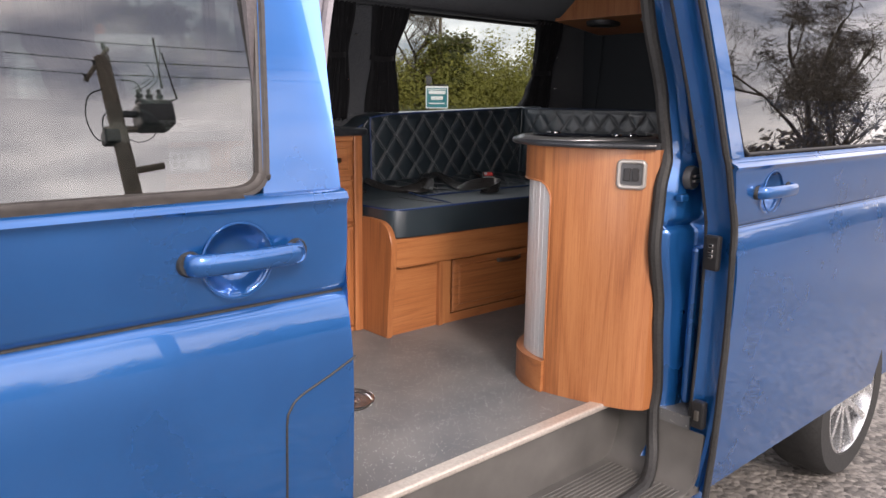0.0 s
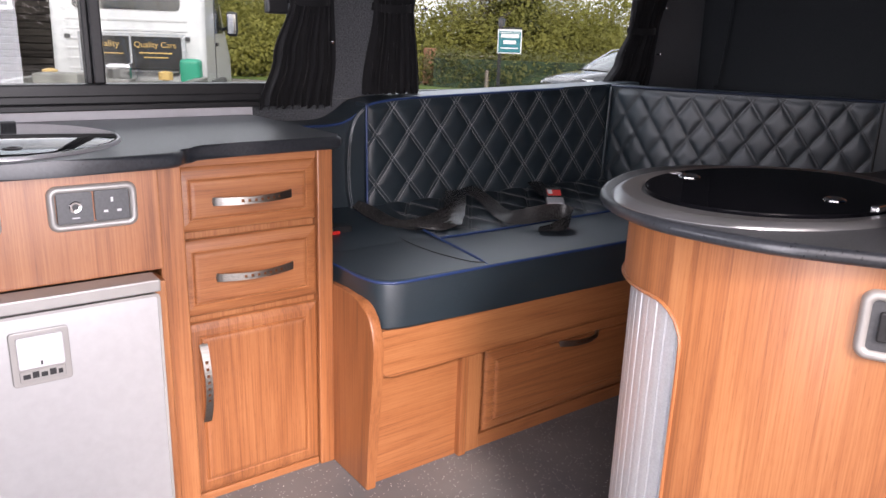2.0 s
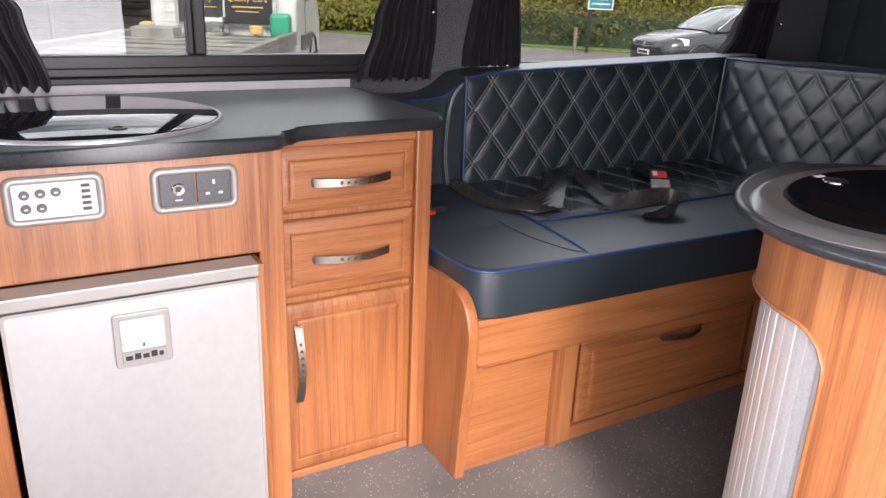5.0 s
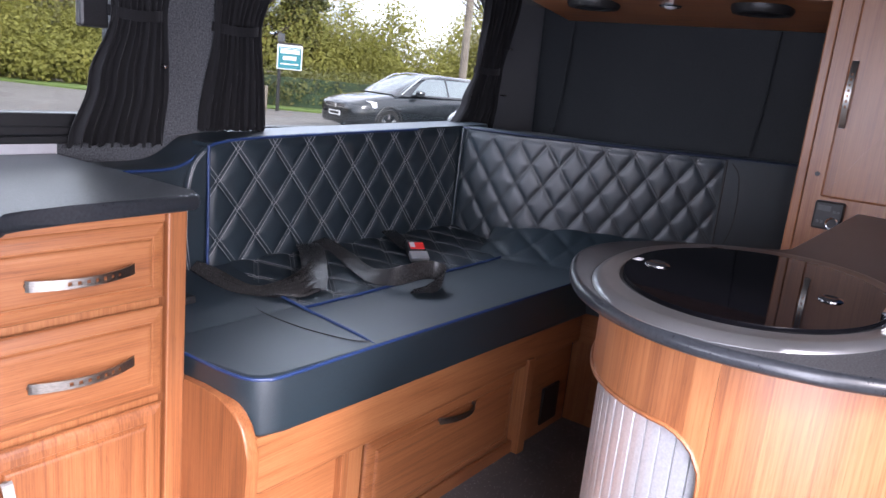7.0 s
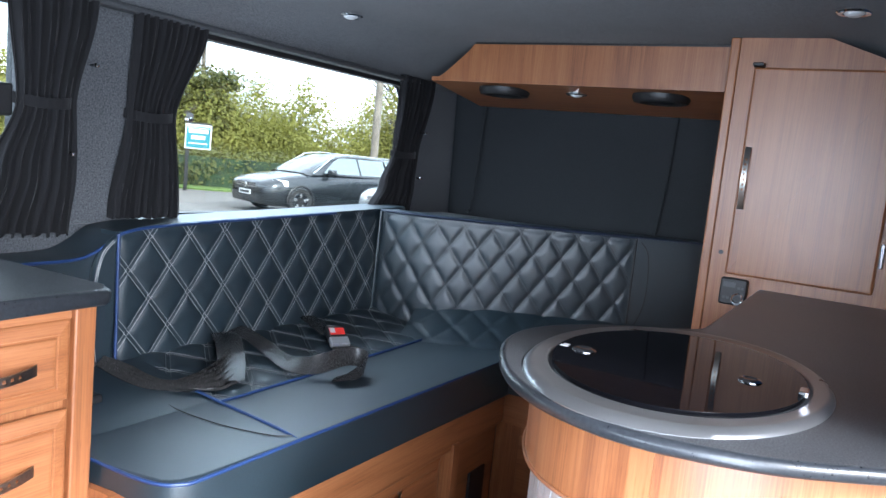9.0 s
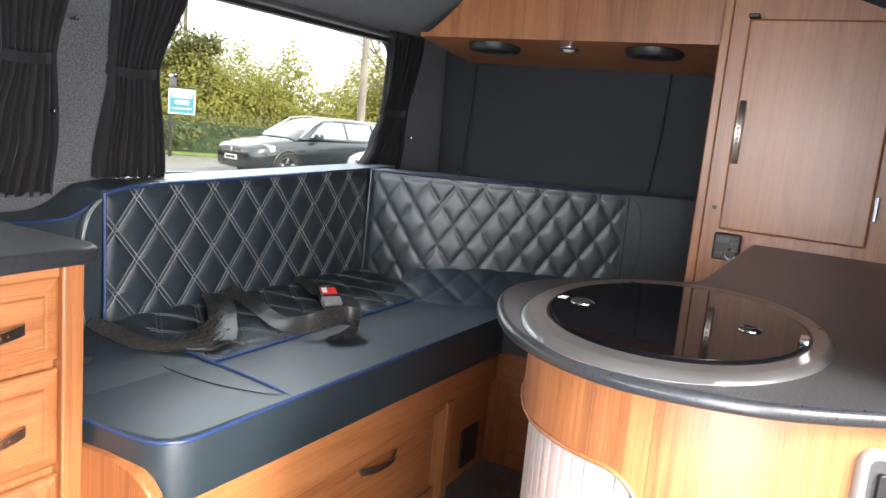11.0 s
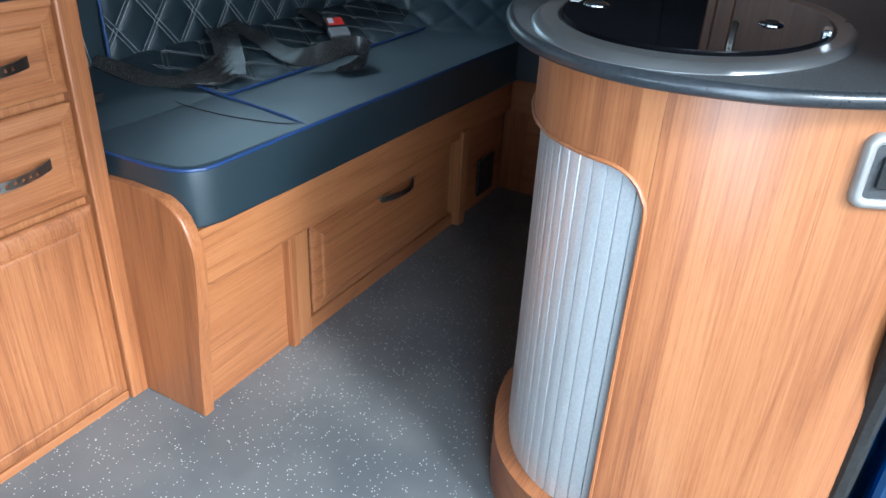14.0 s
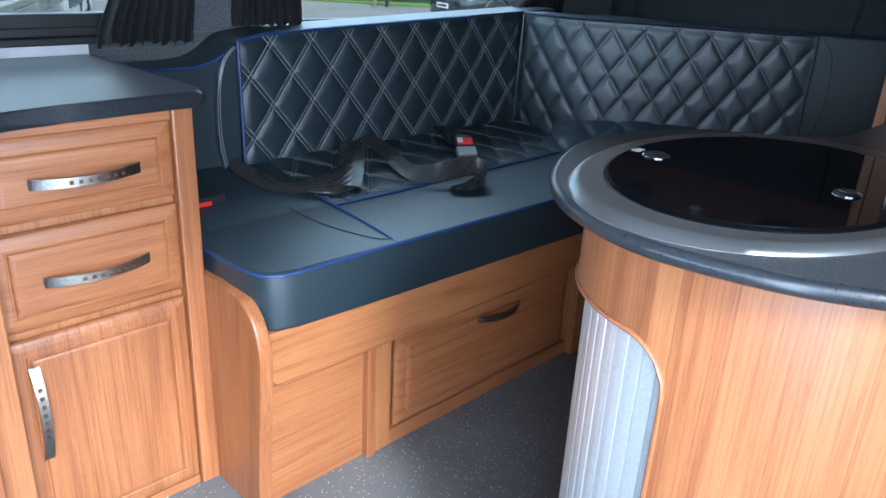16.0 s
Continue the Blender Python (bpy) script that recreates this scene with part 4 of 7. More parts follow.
bmesh.ops.transform(back, matrix=pose(-0.88, 0, 0.90, 0, 8, 0), verts=back.verts)
part("backrest", back, LEATHER, seat)


def wheel(cx, cy, cz, r, parent, out=-1, rim_r=None, spokes=10, w=0.22):
    """A road wheel whose face looks along y towards out."""
    rr = rim_r or r * 0.70
    h = w / 2
    tyre = part("tyre", lathe([(rr, -h), (r * 0.93, -h), (r * 0.985, -h * 0.72), (r, -h * 0.4), (r, h * 0.4), (r * 0.985, h * 0.72), (r * 0.93, h), (rr, h), (rr * 0.96, 0), (rr, -h)], cx, cy, cz, 1, 40), TYRE, parent, smooth=True)
    s = out
    rim = part("rim", lathe([(rr * 1.0, s * h * 0.95), (rr * 0.95, s * h * 1.0), (rr * 0.9, s * h * 0.75), (rr * 0.86, -s * h * 0.5), (0.0, -s * h * 0.5)], cx, cy, cz, 1, 40), ALLOY, parent, smooth=True)
    part("hub", lathe([(0, s * h * 0.85), (rr * 0.16, s * h * 0.82), (rr * 0.2, s * h * 0.55), (rr * 0.2, -s * h * 0.5)], cx, cy, cz, 1, 20), ALLOY, rim, smooth=True)
    for i in range(spokes):
        a = 2 * math.pi * i / spokes
        p0 = Vector((cx + rr * 0.15 * math.cos(a), cy + s * h * 0.62, cz + rr * 0.15 * math.sin(a)))
        p1 = Vector((cx + rr * 0.95 * math.cos(a), cy + s * h * 0.86, cz + rr * 0.95 * math.sin(a)))
        part("spoke", sweep([p0, p0.lerp(p1, 0.5), p1], [(-0.013, -0.012), (0.013, -0.012), (0.009, 0.012), (-0.009, 0.012)], up=(0, 1, 0)), ALLOY, rim)


for wx, wy, o in ((1.95, 0.30, -1), (-1.95, 0.30, -1), (1.95, 1.92, 1), (-1.95, 1.92, 1)):
    wh = part("wheel_hub", lathe([(0, -0.05), (0.08, -0.05), (0.08, 0.05), (0, 0.05)], wx, wy, 0.33, 1, 16), PLASTIC, van)
    wheel(wx, wy, 0.33, 0.33, wh, o)

# ---- kitchen unit along the far side ----
KD = 1.52   # drawer face
kit = thing("kitchen_unit", 0.05, 1.75, FZ, "walnut-laminate kitchen unit with fridge, drawers and cupboard", "cabinet")
part("plinth", block(0.075, 0.462, 1.535, 1.99, FZ, 0.612), WOOD_X, kit)
part("base_rail", block(0.118, 0.424, 1.5285, 1.99, 0.6, 0.618, 0.002), WOOD_X, kit)
part("right_side", block(0.4265, 0.4635, 1.521, 1.99, FZ, 1.369, 0.003), WOOD_V, kit)
part("left_stile", block(0.07, 0.119, 1.4685, 1.99, FZ, 1.369, 0.003), WOOD_V, kit)
part("carcass", block(0.12, 0.426, 1.545, 1.99, 0.618, 1.369), WOOD_V, kit)
part("top_rail", block(0.1195, 0.426, 1.5305, 1.545, 1.349, 1.369), WOOD_X, kit)
part("fascia", block(-0.37, 0.0695, 1.446, 1.47, 1.176, 1.369, 0.002), WOOD_V, kit)
part("far_side", block(-0.42, -0.3705, 1.44, 1.99, FZ, 1.369, 0.003), WOOD_V, kit)
part("fridge_stile", block(0.046, 0.0695, 1.44, 1.99, FZ, 1.155, 0.002), WOOD_V, kit)
part("back_panel", block(-0.37, 0.07, 1.90, 1.99, FZ, 1.369), WOOD_V, kit)


def raised_panel(x0, x1, z0, z1, y, mat, parent, name, border=0.045, depth=0.018):
    """A moulded front: rolled edge, a routed line and a flat raised field."""
    b = border
    prof = ((0.0, depth), (0.0, 0.0125), (0.0025, 0.0095), (0.008, 0.0072), (0.016, 0.0055), (b * 0.62, 0.0046), (b * 0.66, 0.0062), (b * 0.72, 0.0062), (b * 0.78, 0.0020), (b * 0.86, 0.0006), (b, 0.0))
    rects = [(x0 + o, x1 - o, z0 + o, z1 - o, y + d) for o, d in prof]
    bm = bmesh.new()
    loops = [[bm.verts.new((x, yy, z)) for x, z in ((a, c), (bb, c), (bb, d), (a, d))] for a, bb, c, d, yy in rects]
    bm.faces.new(loops[0])
    bm.faces.new(loops[-1])
    for l0, l1 in zip(loops, loops[1:]):
        for i in range(4):
            bm.faces.new((l0[i], l0[(i + 1) % 4], l1[(i + 1) % 4], l1[i]))
    return part(name, bm, mat, parent)


def bow_handle(p, q, out, parent, width=0.017, slots=7, swell=0.024):
    """A flat bowed nickel pull with a row of small square holes in its wider end."""
    p, q, out = Vector(p), Vector(q), Vector(out)
    d = (q - p).normalized()
    side = d.cross(out).normalized()
    bm = bmesh.new()
    n, prev = 50, None
    L = (q - p).length
    for i in range(n + 1):
        t = i / n
        c = p + (q - p) * t + out * (0.006 + swell * math.sin(math.pi * t) ** 0.85)
        w = width * (1.0 - 0.12 * math.sin(math.pi * t)) / 2
        hole = 14 <= i < 14 + 4 * slots and (i - 14) % 4 in (1, 2)
        s = [-1.0, -0.42, 0.42, 1.0]
        cur = [[bm.verts.new(c + side * w * k + out * th) for k in s] for th in (0.0, -0.003)]
        if prev:
            for layer in (0, 1):
                for j in range(3):
                    if j == 1 and prev[2]:
                        continue
                    bm.faces.new((prev[layer][j], prev[layer][j + 1], cur[layer][j + 1], cur[layer][j]))
            for j in (0, 3):
                bm.faces.new((prev[0][j], prev[1][j], cur[1][j], cur[0][j]))
            if prev[2]:
                for j in (1, 2):
                    bm.faces.new((prev[0][j], prev[1][j], cur[1][j], cur[0][j]))
        prev = (cur[0], cur[1], hole)
    h = part("handle", bm, NICKEL, parent, "bowed nickel handle with square slots")
    for e in (p + d * 0.004, q - d * 0.004):
        part("handle_foot", rod(e - out * 0.001, e + out * 0.005, 0.005, 10), NICKEL, h)
    return h


for (z0, z1), hz in (((1.216, 1.349), 1.278), ((1.037, 1.20), 1.118)):
    dr = raised_panel(0.122, 0.425, z0, z1, KD, WOOD_X, kit, "drawer", 0.036)
    bow_handle((0.192, KD, hz), (0.362, KD, hz + 0.002), (0, -1, 0), dr)
dr = raised_panel(0.122, 0.425, 0.62, 1.021, KD, WOOD_V, kit, "cupboard_door", 0.045)
bow_handle((0.156, KD, 0.80), (0.156, KD, 0.978), (0, -1, 0), dr)

# fridge
fr = thing("fridge", -0.155, 1.6, FZ, "silver built-in compartment fridge below the control panel", "fridge")
part("cabinet", block(-0.36, 0.044, 1.44, 1.89, FZ + 0.01, 1.172), PLASTIC, fr)
part("top_trim", block(-0.362, 0.0455, 1.386, 1.44, 1.153, 1.176, 0.003), SILVERFRAME, fr)
part("door_gasket", block(-0.352, 0.038, 1.425, 1.44, 0.625, 1.145), RUBBER, fr)
fd = part("door", prism(rounded(-0.356, 0.042, 0.618, 1.149, 0.008, 3), 1, 1.390, 1.424, 0.004), FRIDGE, fr, "satin silver door")
part("door_border", ring_prism(rounded(-0.357, 0.043, 0.617, 1.150, 0.008, 3), rounded(-0.352, 0.038, 0.622, 1.145, 0.006, 3), 1, 1.3875, 1.3925), SILVERFRAME, fd)
bd = part("latch_plate", prism(rounded(-0.202, -0.112, 1.026, 1.122, 0.006, 3), 1, 1.3835, 1.3895, 0.0015), SILVERFRAME, fd)
part("latch_button", prism(rounded(-0.192, -0.122, 1.058, 1.114, 0.004, 3), 1, 1.378, 1.384, 0.002), WHITEPLASTIC, bd, "white latch button")
part("latch_slot", block(-0.159, -0.156, 1.3772, 1.3782, 1.063, 1.070), PLASTIC, bd)
part("badge", block(-0.192, -0.122, 1.3815, 1.384, 1.034, 1.054, 0.001, 1), SILVERFRAME, bd)
for i, (a, b) in enumerate(((-0.187, -0.176), (-0.173, -0.163), (-0.160, -0.150), (-0.147, -0.137), (-0.134, -0.127))):
    part("badge_bar", block(a, b, 1.3808, 1.3817, 1.040, 1.048 + 0.003 * (i % 2)), PLASTIC, bd)

# control panel and socket plate in the fascia
def pillow(x0, x1, z0, z1, y):
    """A rectangular frame with a rounded, cushion-like section."""
    bm, rings = bmesh.new(), []
    for o, d, r in ((0.0, 0.002, 0.016), (0.0, -0.003, 0.016), (0.0022, -0.0068, 0.0145), (0.0055, -0.0088, 0.012), (0.0090, -0.0082, 0.009), (0.0118, -0.0055, 0.0065), (0.0130, -0.001, 0.0055)):
        rings.append([bm.verts.new((p, y + d, q)) for p, q in rounded(x0 + o, x1 - o, z0 + o, z1 - o, r)])
    for r0, r1 in zip(rings, rings[1:]):
        for k in range(len(r0)):
            n = (k + 1) % len(r0)
            bm.faces.new((r0[k], r0[n], r1[n], r1[k]))
    return bm


def flush_frame(x0, x1, z0, z1, y, parent, name, label=""):
    f = part(name, pillow(x0, x1, z0, z1, y), SILVERFRAME, parent, label, smooth=True, angle=60)
    return f


cp = thing("control_panel", -0.256, 1.44, 1.27, "pale control panel with round buttons in a silver frame", "control panel")
flush_frame(-0.329, -0.184, 1.270, 1.350, 1.446, cp, "frame")
pl = part("face", prism(rounded(-0.316, -0.197, 1.282, 1.338, 0.004, 3), 1, 1.4405, 1.447, 0.001), WHITEPLASTIC, cp)
for bx, bz in ((-0.299, 1.321), (-0.277, 1.322), (-0.255, 1.323), (-0.299, 1.299), (-0.277, 1.299)):
    bt = part("button", lathe([(0, -0.003), (0.0065, -0.003), (0.0075, -0.001), (0.0075, 0.002)], bx, 1.4405, bz, 1, 20), GREYPLASTIC, pl)
    part("button_mark", block(bx - 0.0025, bx + 0.0025, 1.4365, 1.4376, bz - 0.0012, bz + 0.0012), WHITEPLASTIC, pl)
for i in range(5):
    part("level_bar", block(-0.219, -0.206, 1.4385, 1.441, 1.290 + i * 0.0095, 1.295 + i * 0.0095), PLASTIC, pl)
so = thing("socket_plate", -0.042, 1.44, 1.27, "grey mains and twelve-volt socket plate in a silver frame", "socket")
flush_frame(-0.115, 0.030, 1.268, 1.347, 1.446, so, "frame")
m1 = part("power_module", prism(rounded(-0.101, -0.044, 1.281, 1.335, 0.004, 3), 1, 1.4405, 1.447, 0.001), GREYPLASTIC, so)
m2 = part("mains_module", prism(rounded(-0.041, 0.016, 1.281, 1.335, 0.004, 3), 1, 1.4405, 1.447, 0.001), GREYPLASTIC, so)
part("power_ring", lathe([(0.0055, -0.004), (0.009, -0.0045), (0.0105, -0.003), (0.0105, 0.002)], -0.072, 1.4405, 1.310, 1, 20), CHROME, m1, smooth=True)
part("power_hole", lathe([(0, -0.001), (0.006, -0.001), (0.006, 0.001)], -0.072, 1.4405, 1.310, 1, 16), PLASTIC, m1)
part("module_mark", block(-0.078, -0.066, 1.4398, 1.4408, 1.2895, 1.2915), WHITEPLASTIC, m1)
part("pin_hole", block(-0.0145, -0.0105, 1.4398, 1.4408, 1.314, 1.322), WHITEPLASTIC, m2)
part("pin_hole", block(-0.027, -0.020, 1.4398, 1.4408, 1.296, 1.300), WHITEPLASTIC, m2)
part("pin_hole", block(-0.005, 0.002, 1.4398, 1.4408, 1.296, 1.300), WHITEPLASTIC, m2)

# worktop with its stepped front and round sink
WT0, WT1 = 1.369, 1.397
pts = [(0.475, 1.99), (0.484, 1.535), (0.482, 1.512), (0.466, 1.497), (0.25, 1.4965), (0.17, 1.4955), (0.145, 1.487), (0.128, 1.465), (0.118, 1.437), (0.104, 1.414), (0.082, 1.403), (-0.1, 1.402), (-0.42, 1.402), (-0.43, 1.41), (-0.43, 1.99)]
wt = thing("worktop", 0.02, 1.7, WT0, "black laminate worktop with a stepped front edge", "worktop")
slab = part("slab", prism(pts, 2, WT0, WT1, 0.011, 4), WORKTOP, wt, smooth=True, angle=50)
slab.data.materials.append(WORKEDGE)  # moulded edge
for f in slab.data.polygons:
    if f.normal.z < 0.9:
        f.material_index = 1
part("upstand", block(-0.43, 0.475, 1.9905, 1.999, 1.36, 1.4165), WHITEPLASTIC, wt, "pale grey strip behind the worktop")
SCX, SCY, SR = -0.184, 1.668, 0.243
sink = thing("round_sink", SCX, SCY, WT1, "round steel sink under a dark glass lid", "sink")
part("rim", lathe([(SR - 0.008, 0.001), (SR - 0.007, 0.006), (SR - 0.003, 0.006), (SR, 0.0005), (SR, -0.004), (SR - 0.008, -0.004), (SR - 0.008, 0.001)], SCX, SCY, WT1, 2, 64), STEEL, sink, smooth=True)
lid = part("glass_lid", lathe([(0, 0.0), (SR - 0.0095, 0.0), (SR - 0.0095, 0.0065), (SR - 0.012, 0.008), (0, 0.009)], SCX, SCY, WT1, 2, 64), SINKGLASS, sink, "dark glass lid", smooth=True)
part("lid_knob", lathe([(0, 0.0095), (0.007, 0.0095), (0.009, 0.0115), (0.014, 0.011), (0.016, 0.0085)], SCX + 0.036, SCY - 0.166, WT1, 2, 20), PLASTIC, lid, smooth=True)
part("lid_hinge", block(SCX - 0.10, SCX - 0.07, SCY + 0.205, SCY + 0.217, WT1 + 0.007, WT1 + 0.014, 0.003), GREYPLASTIC, lid)
part("lid_hinge", block(SCX + 0.06, SCX + 0.09, SCY + 0.205, SCY + 0.217, WT1 + 0.007, WT1 + 0.014, 0.003), GREYPLASTIC, lid)

# ---- bench seat ----
BY = 1.37
bench = thing("sofa_plinth", 1.1, 1.6, FZ, "walnut-laminate corner bench plinth with a drawer under the seat", "bench")
prof = [(1.99, FZ), (1.99, 1.055), (1.536, 1.056), (1.48, 1.059), (1.426, 1.056), (1.398, 1.050), (1.376, 1.039), (1.358, 1.022), (1.346, 0.999), (1.340, 0.972), (1.338, 0.945), (1.341, 0.892), (1.347, 0.83), (1.355, 0.764), (1.362, 0.68), (1.366, FZ)]
part("end_panel", prism(prof, 0, 0.462, 0.488, 0.004, 3), WOOD_V, bench, smooth=True, angle=40)
part("front_panel", block(0.489, 0.735, BY + 0.014, BY + 0.026, FZ, 0.90), WOOD_X, bench)
part("front_backing", block(0.489, 1.76, BY + 0.027, BY + 0.05, FZ, 0.982), WOOD_X, bench)
apr = [(1.79, 0.985), (0.494, 0.985), (0.494, 0.905), (0.497, 0.888), (0.508, 0.875), (0.525, 0.869), (1.79, 0.869)]
part("apron", prism(apr, 1, BY - 0.008, BY + 0.012, 0.003), WOOD_X, bench)
part("post", block(0.728, 0.750, BY - 0.004, BY + 0.025, FZ, 0.8685, 0.002), WOOD_V, bench)
part("post", block(0.7505, 0.795, BY + 0.002, BY + 0.026, 0.593 + 0.008, 0.8685, 0.002), WOOD_V, bench)
part("post", block(1.446, 1.482, BY - 0.016, BY + 0.025, FZ, 0.888, 0.002), WOOD_V, bench)
part("under_rail", block(0.7955, 1.4455, BY + 0.006, BY + 0.026, FZ, 0.636), WOOD_X, bench)
dr = raised_panel(0.812, 1.42, 0.640, 0.862, BY - 0.002, WOOD_X, bench, "drawer", 0.04)
bow_handle((1.058, BY - 0.002, 0.832), (1.205, BY - 0.002, 0.834), (0, -1, 0), dr)
part("inner_panel", block(1.4825, 1.765, BY + 0.012, BY + 0.026, FZ, 0.8685), WOOD_X, bench)
ot = part("outlet", block(1.60, 1.70, BY + 0.002, BY + 0.0115, 0.63, 0.75, 0.004), PLASTIC, bench)
part("rear_front", block(1.77, 1.79, 0.80, 1.382, FZ, 0.868), WOOD_V, bench)
part("rear_apron", block(1.762, 1.769, 0.80, 1.36, 0.869, 0.972), WOOD_Y, bench)
part("drawer_rear", block(1.7645, 1.7695, 0.90, 1.30, 0.64, 0.84, 0.002), WOOD_Y, bench)

# quilted upholstery
def groove(a, b, W, H):
    """Depth of the diamond quilting: 1 at the seams, 0 on the cushions."""
    s = a / W + b / H
    t = a / W - b / H
    ds = abs(s - round(s)) * 2
    dt = abs(t - round(t)) * 2
    return min(ds, dt)


def puff(a, b, W, H):
    d = min(groove(a, b, W, H) * 1.0, 1.0)
    return 0.0075 * (1 - (1 - d) ** 3.0) - 0.0035 * math.exp(-(d / 0.09) ** 2)


def quilt_stitches(fn, a0, a1, b0, b1, W, H, name, parent, mat=THREAD, label="pale double stitching"):
    """Double rows of thread along every quilting seam, laid on the surface fn(a, b)."""
    bm = bmesh.new()
    for sgn in (1, -1):
        k0 = int(math.floor(min(a0 / W + sgn * b0 / H, a0 / W + sgn * b1 / H))) - 1
        k1 = int(math.ceil(max(a1 / W + sgn * b0 / H, a1 / W + sgn * b1 / H))) + 1
        for k in range(k0, k1 + 1):
            for off in (-0.055, 0.055):
                pts = []
                for i in range(61):
                    b = b0 + (b1 - b0) * i / 60
                    a = (k + off - sgn * b / H) * W
                    if a0 + 0.002 < a < a1 - 0.002:
                        pts.append(fn(a, b))
                if len(pts) > 2:
                    for i in range(0, len(pts) - 1):
                        p, q = pts[i], pts[i + 1]
                        tube([p, p.lerp(q, 0.9)], 0.00085, 4, bm=bm)
    return part(name, bm, mat, parent, label, kind="stuff")


QW, QH = 0.1122, 0.1414
QX, QZ = 1.0054, 1.1999  # a crossing of the quilting
RISE = 0.0376  # the backrest climbs a little towards the rear
A0, A1, B0, B1 = 0.748, 1.722, 1.075, 1.430
AY = 1.858
backA = thing("sofa_bolster", 1.2, 1.92, 1.10, "black quilted leatherette backrest with blue piping along the side wall", "back cushion", group="quilted backrests")


def a_surf(a, b):
    e = min((a - A0) / 0.02, (A1 - a) / 0.02, (B1 - b) / 0.02, 1.0)
    lean = 0.012 * (B1 - b) / (B1 - B0)
    return Vector((a, AY + 0.012 - puff(a - QX, b - QZ, QW, QH) * max(min(e, 1), 0.25) - lean, b + RISE * (a - 0.75)))


part("quilted_pad", sheet(lambda u, v: a_surf(u, v), lin(A0, A1, 150), lin(B0, B1, 56), thick=(0, 0.05, 0)), LEATHER, backA, "diamond-quilted black leatherette", smooth=True, angle=70)
quilt_stitches(lambda a, b: a_surf(a + QX, b + QZ) + Vector((0, -0.0006, 0)), A0 - QX, A1 - QX, B0 - QZ, B1 - QZ, QW, QH, "stitching", backA)
# plain body of the backrest with its swept-down arm
ARM = [(1.9, 1.477), (1.5, 1.464), (1.1, 1.451), (0.95, 1.446), (0.86, 1.442), (0.80, 1.436), (0.755, 1.425), (0.715, 1.398), (0.68, 1.382), (0.64, 1.376), (0.57, 1.375), (0.50, 1.374)]
arm_top = spline([Vector(p) for p in ARM], 6)
outl = [(1.9, 1.09)] + [(p.x, p.y) for p in arm_top] + [(0.50, 1.09)]
part("body", prism(outl, 1, 1.872, 1.99, 0.012, 3), LEATHER, backA, smooth=True, angle=50)
part("side_bolster", prism([(0.745, 1.11), (0.745, 1.424), (0.727, 1.410), (0.705, 1.385), (0.691, 1.35), (0.686, 1.27), (0.688, 1.19), (0.702, 1.12)], 1, 1.854, 1.874, 0.008, 3), LEATHER, backA, smooth=True)
part("piping", tube(spline([(x, 1.864 + 0.006 * min(max((0.86 - x) / 0.2, 0), 1), z - 0.003) for x, z in ARM[1:]], 6), 0.0036, 8), PIPING, backA, smooth=True)
part("piping", tube([(0.7465, 1.848, 1.10), (0.7465, 1.852, 1.26), (0.7465, 1.856, 1.426)], 0.0036, 8), PIPING, backA, smooth=True)
bs = bmesh.new()
for off in (0.0, 0.006):
    tube(spline([(0.738 - off, 1.852, 1.414), (0.711 - off, 1.852, 1.384), (0.696 - off, 1.8525, 1.32), (0.693 - off, 1.8525, 1.22), (0.708 - off, 1.8525, 1.12)], 8), 0.0008, 4, bm=bs)
part("bolster_stitching", bs, THREAD, backA, kind="stuff")

backB = thing("sofa_bolster", 1.9, 1.35, 1.10, "black quilted leatherette backrest curving across the rear corner", "back cushion", group="quilted backrests")
REAR = spline([Vector(p) for p in ((1.722, 1.862), (1.728, 1.80), (1.742, 1.73), (1.767, 1.65), (1.818, 1.545), (1.897, 1.395), (1.997, 1.207), (2.087, 1.038), (2.182, 0.86))], 8)
RCUM = [0.0]
for p, q in zip(REAR, REAR[1:]):
    RCUM.append(RCUM[-1] + (q - p).length)


def rear_at(s, out=0.0):
    """A point of the rear backrest's plan line at an arc length, moved out into the room."""
    s = min(max(s, 0.0), RCUM[-1])
    i = max(j for j in range(len(RCUM) - 1) if RCUM[j] <= s + 1e-9)
    p = REAR[i].lerp(REAR[i + 1], (s - RCUM[i]) / (RCUM[i + 1] - RCUM[i]))
    d = (REAR[min(i + 3, len(REAR) - 1)] - REAR[max(i - 2, 0)]).normalized()
    return p + Vector((d.y, -d.x)) * out


def rear_s(y):
    return RCUM[min(range(len(REAR)), key=lambda j: abs(REAR[j].y - y))]


SW, SH, SQ, SZ = 0.0904, 0.1286, rear_s(1.6663) + 0.0452, 1.25
C1, D0, D1 = rear_s(1.108), 1.09, 1.462


def b_surf(a, b):
    e = min(a / 0.02, (C1 - a) / 0.02, (D1 - b) / 0.02, 1.0)
    p = rear_at(a, -0.012 + 0.6 * puff(a - SQ, b - SZ, SW, SH) * max(min(e, 1), 0.25) + 0.010 * (D1 - b) / (D1 - D0))
    return Vector((p.x, p.y, b))


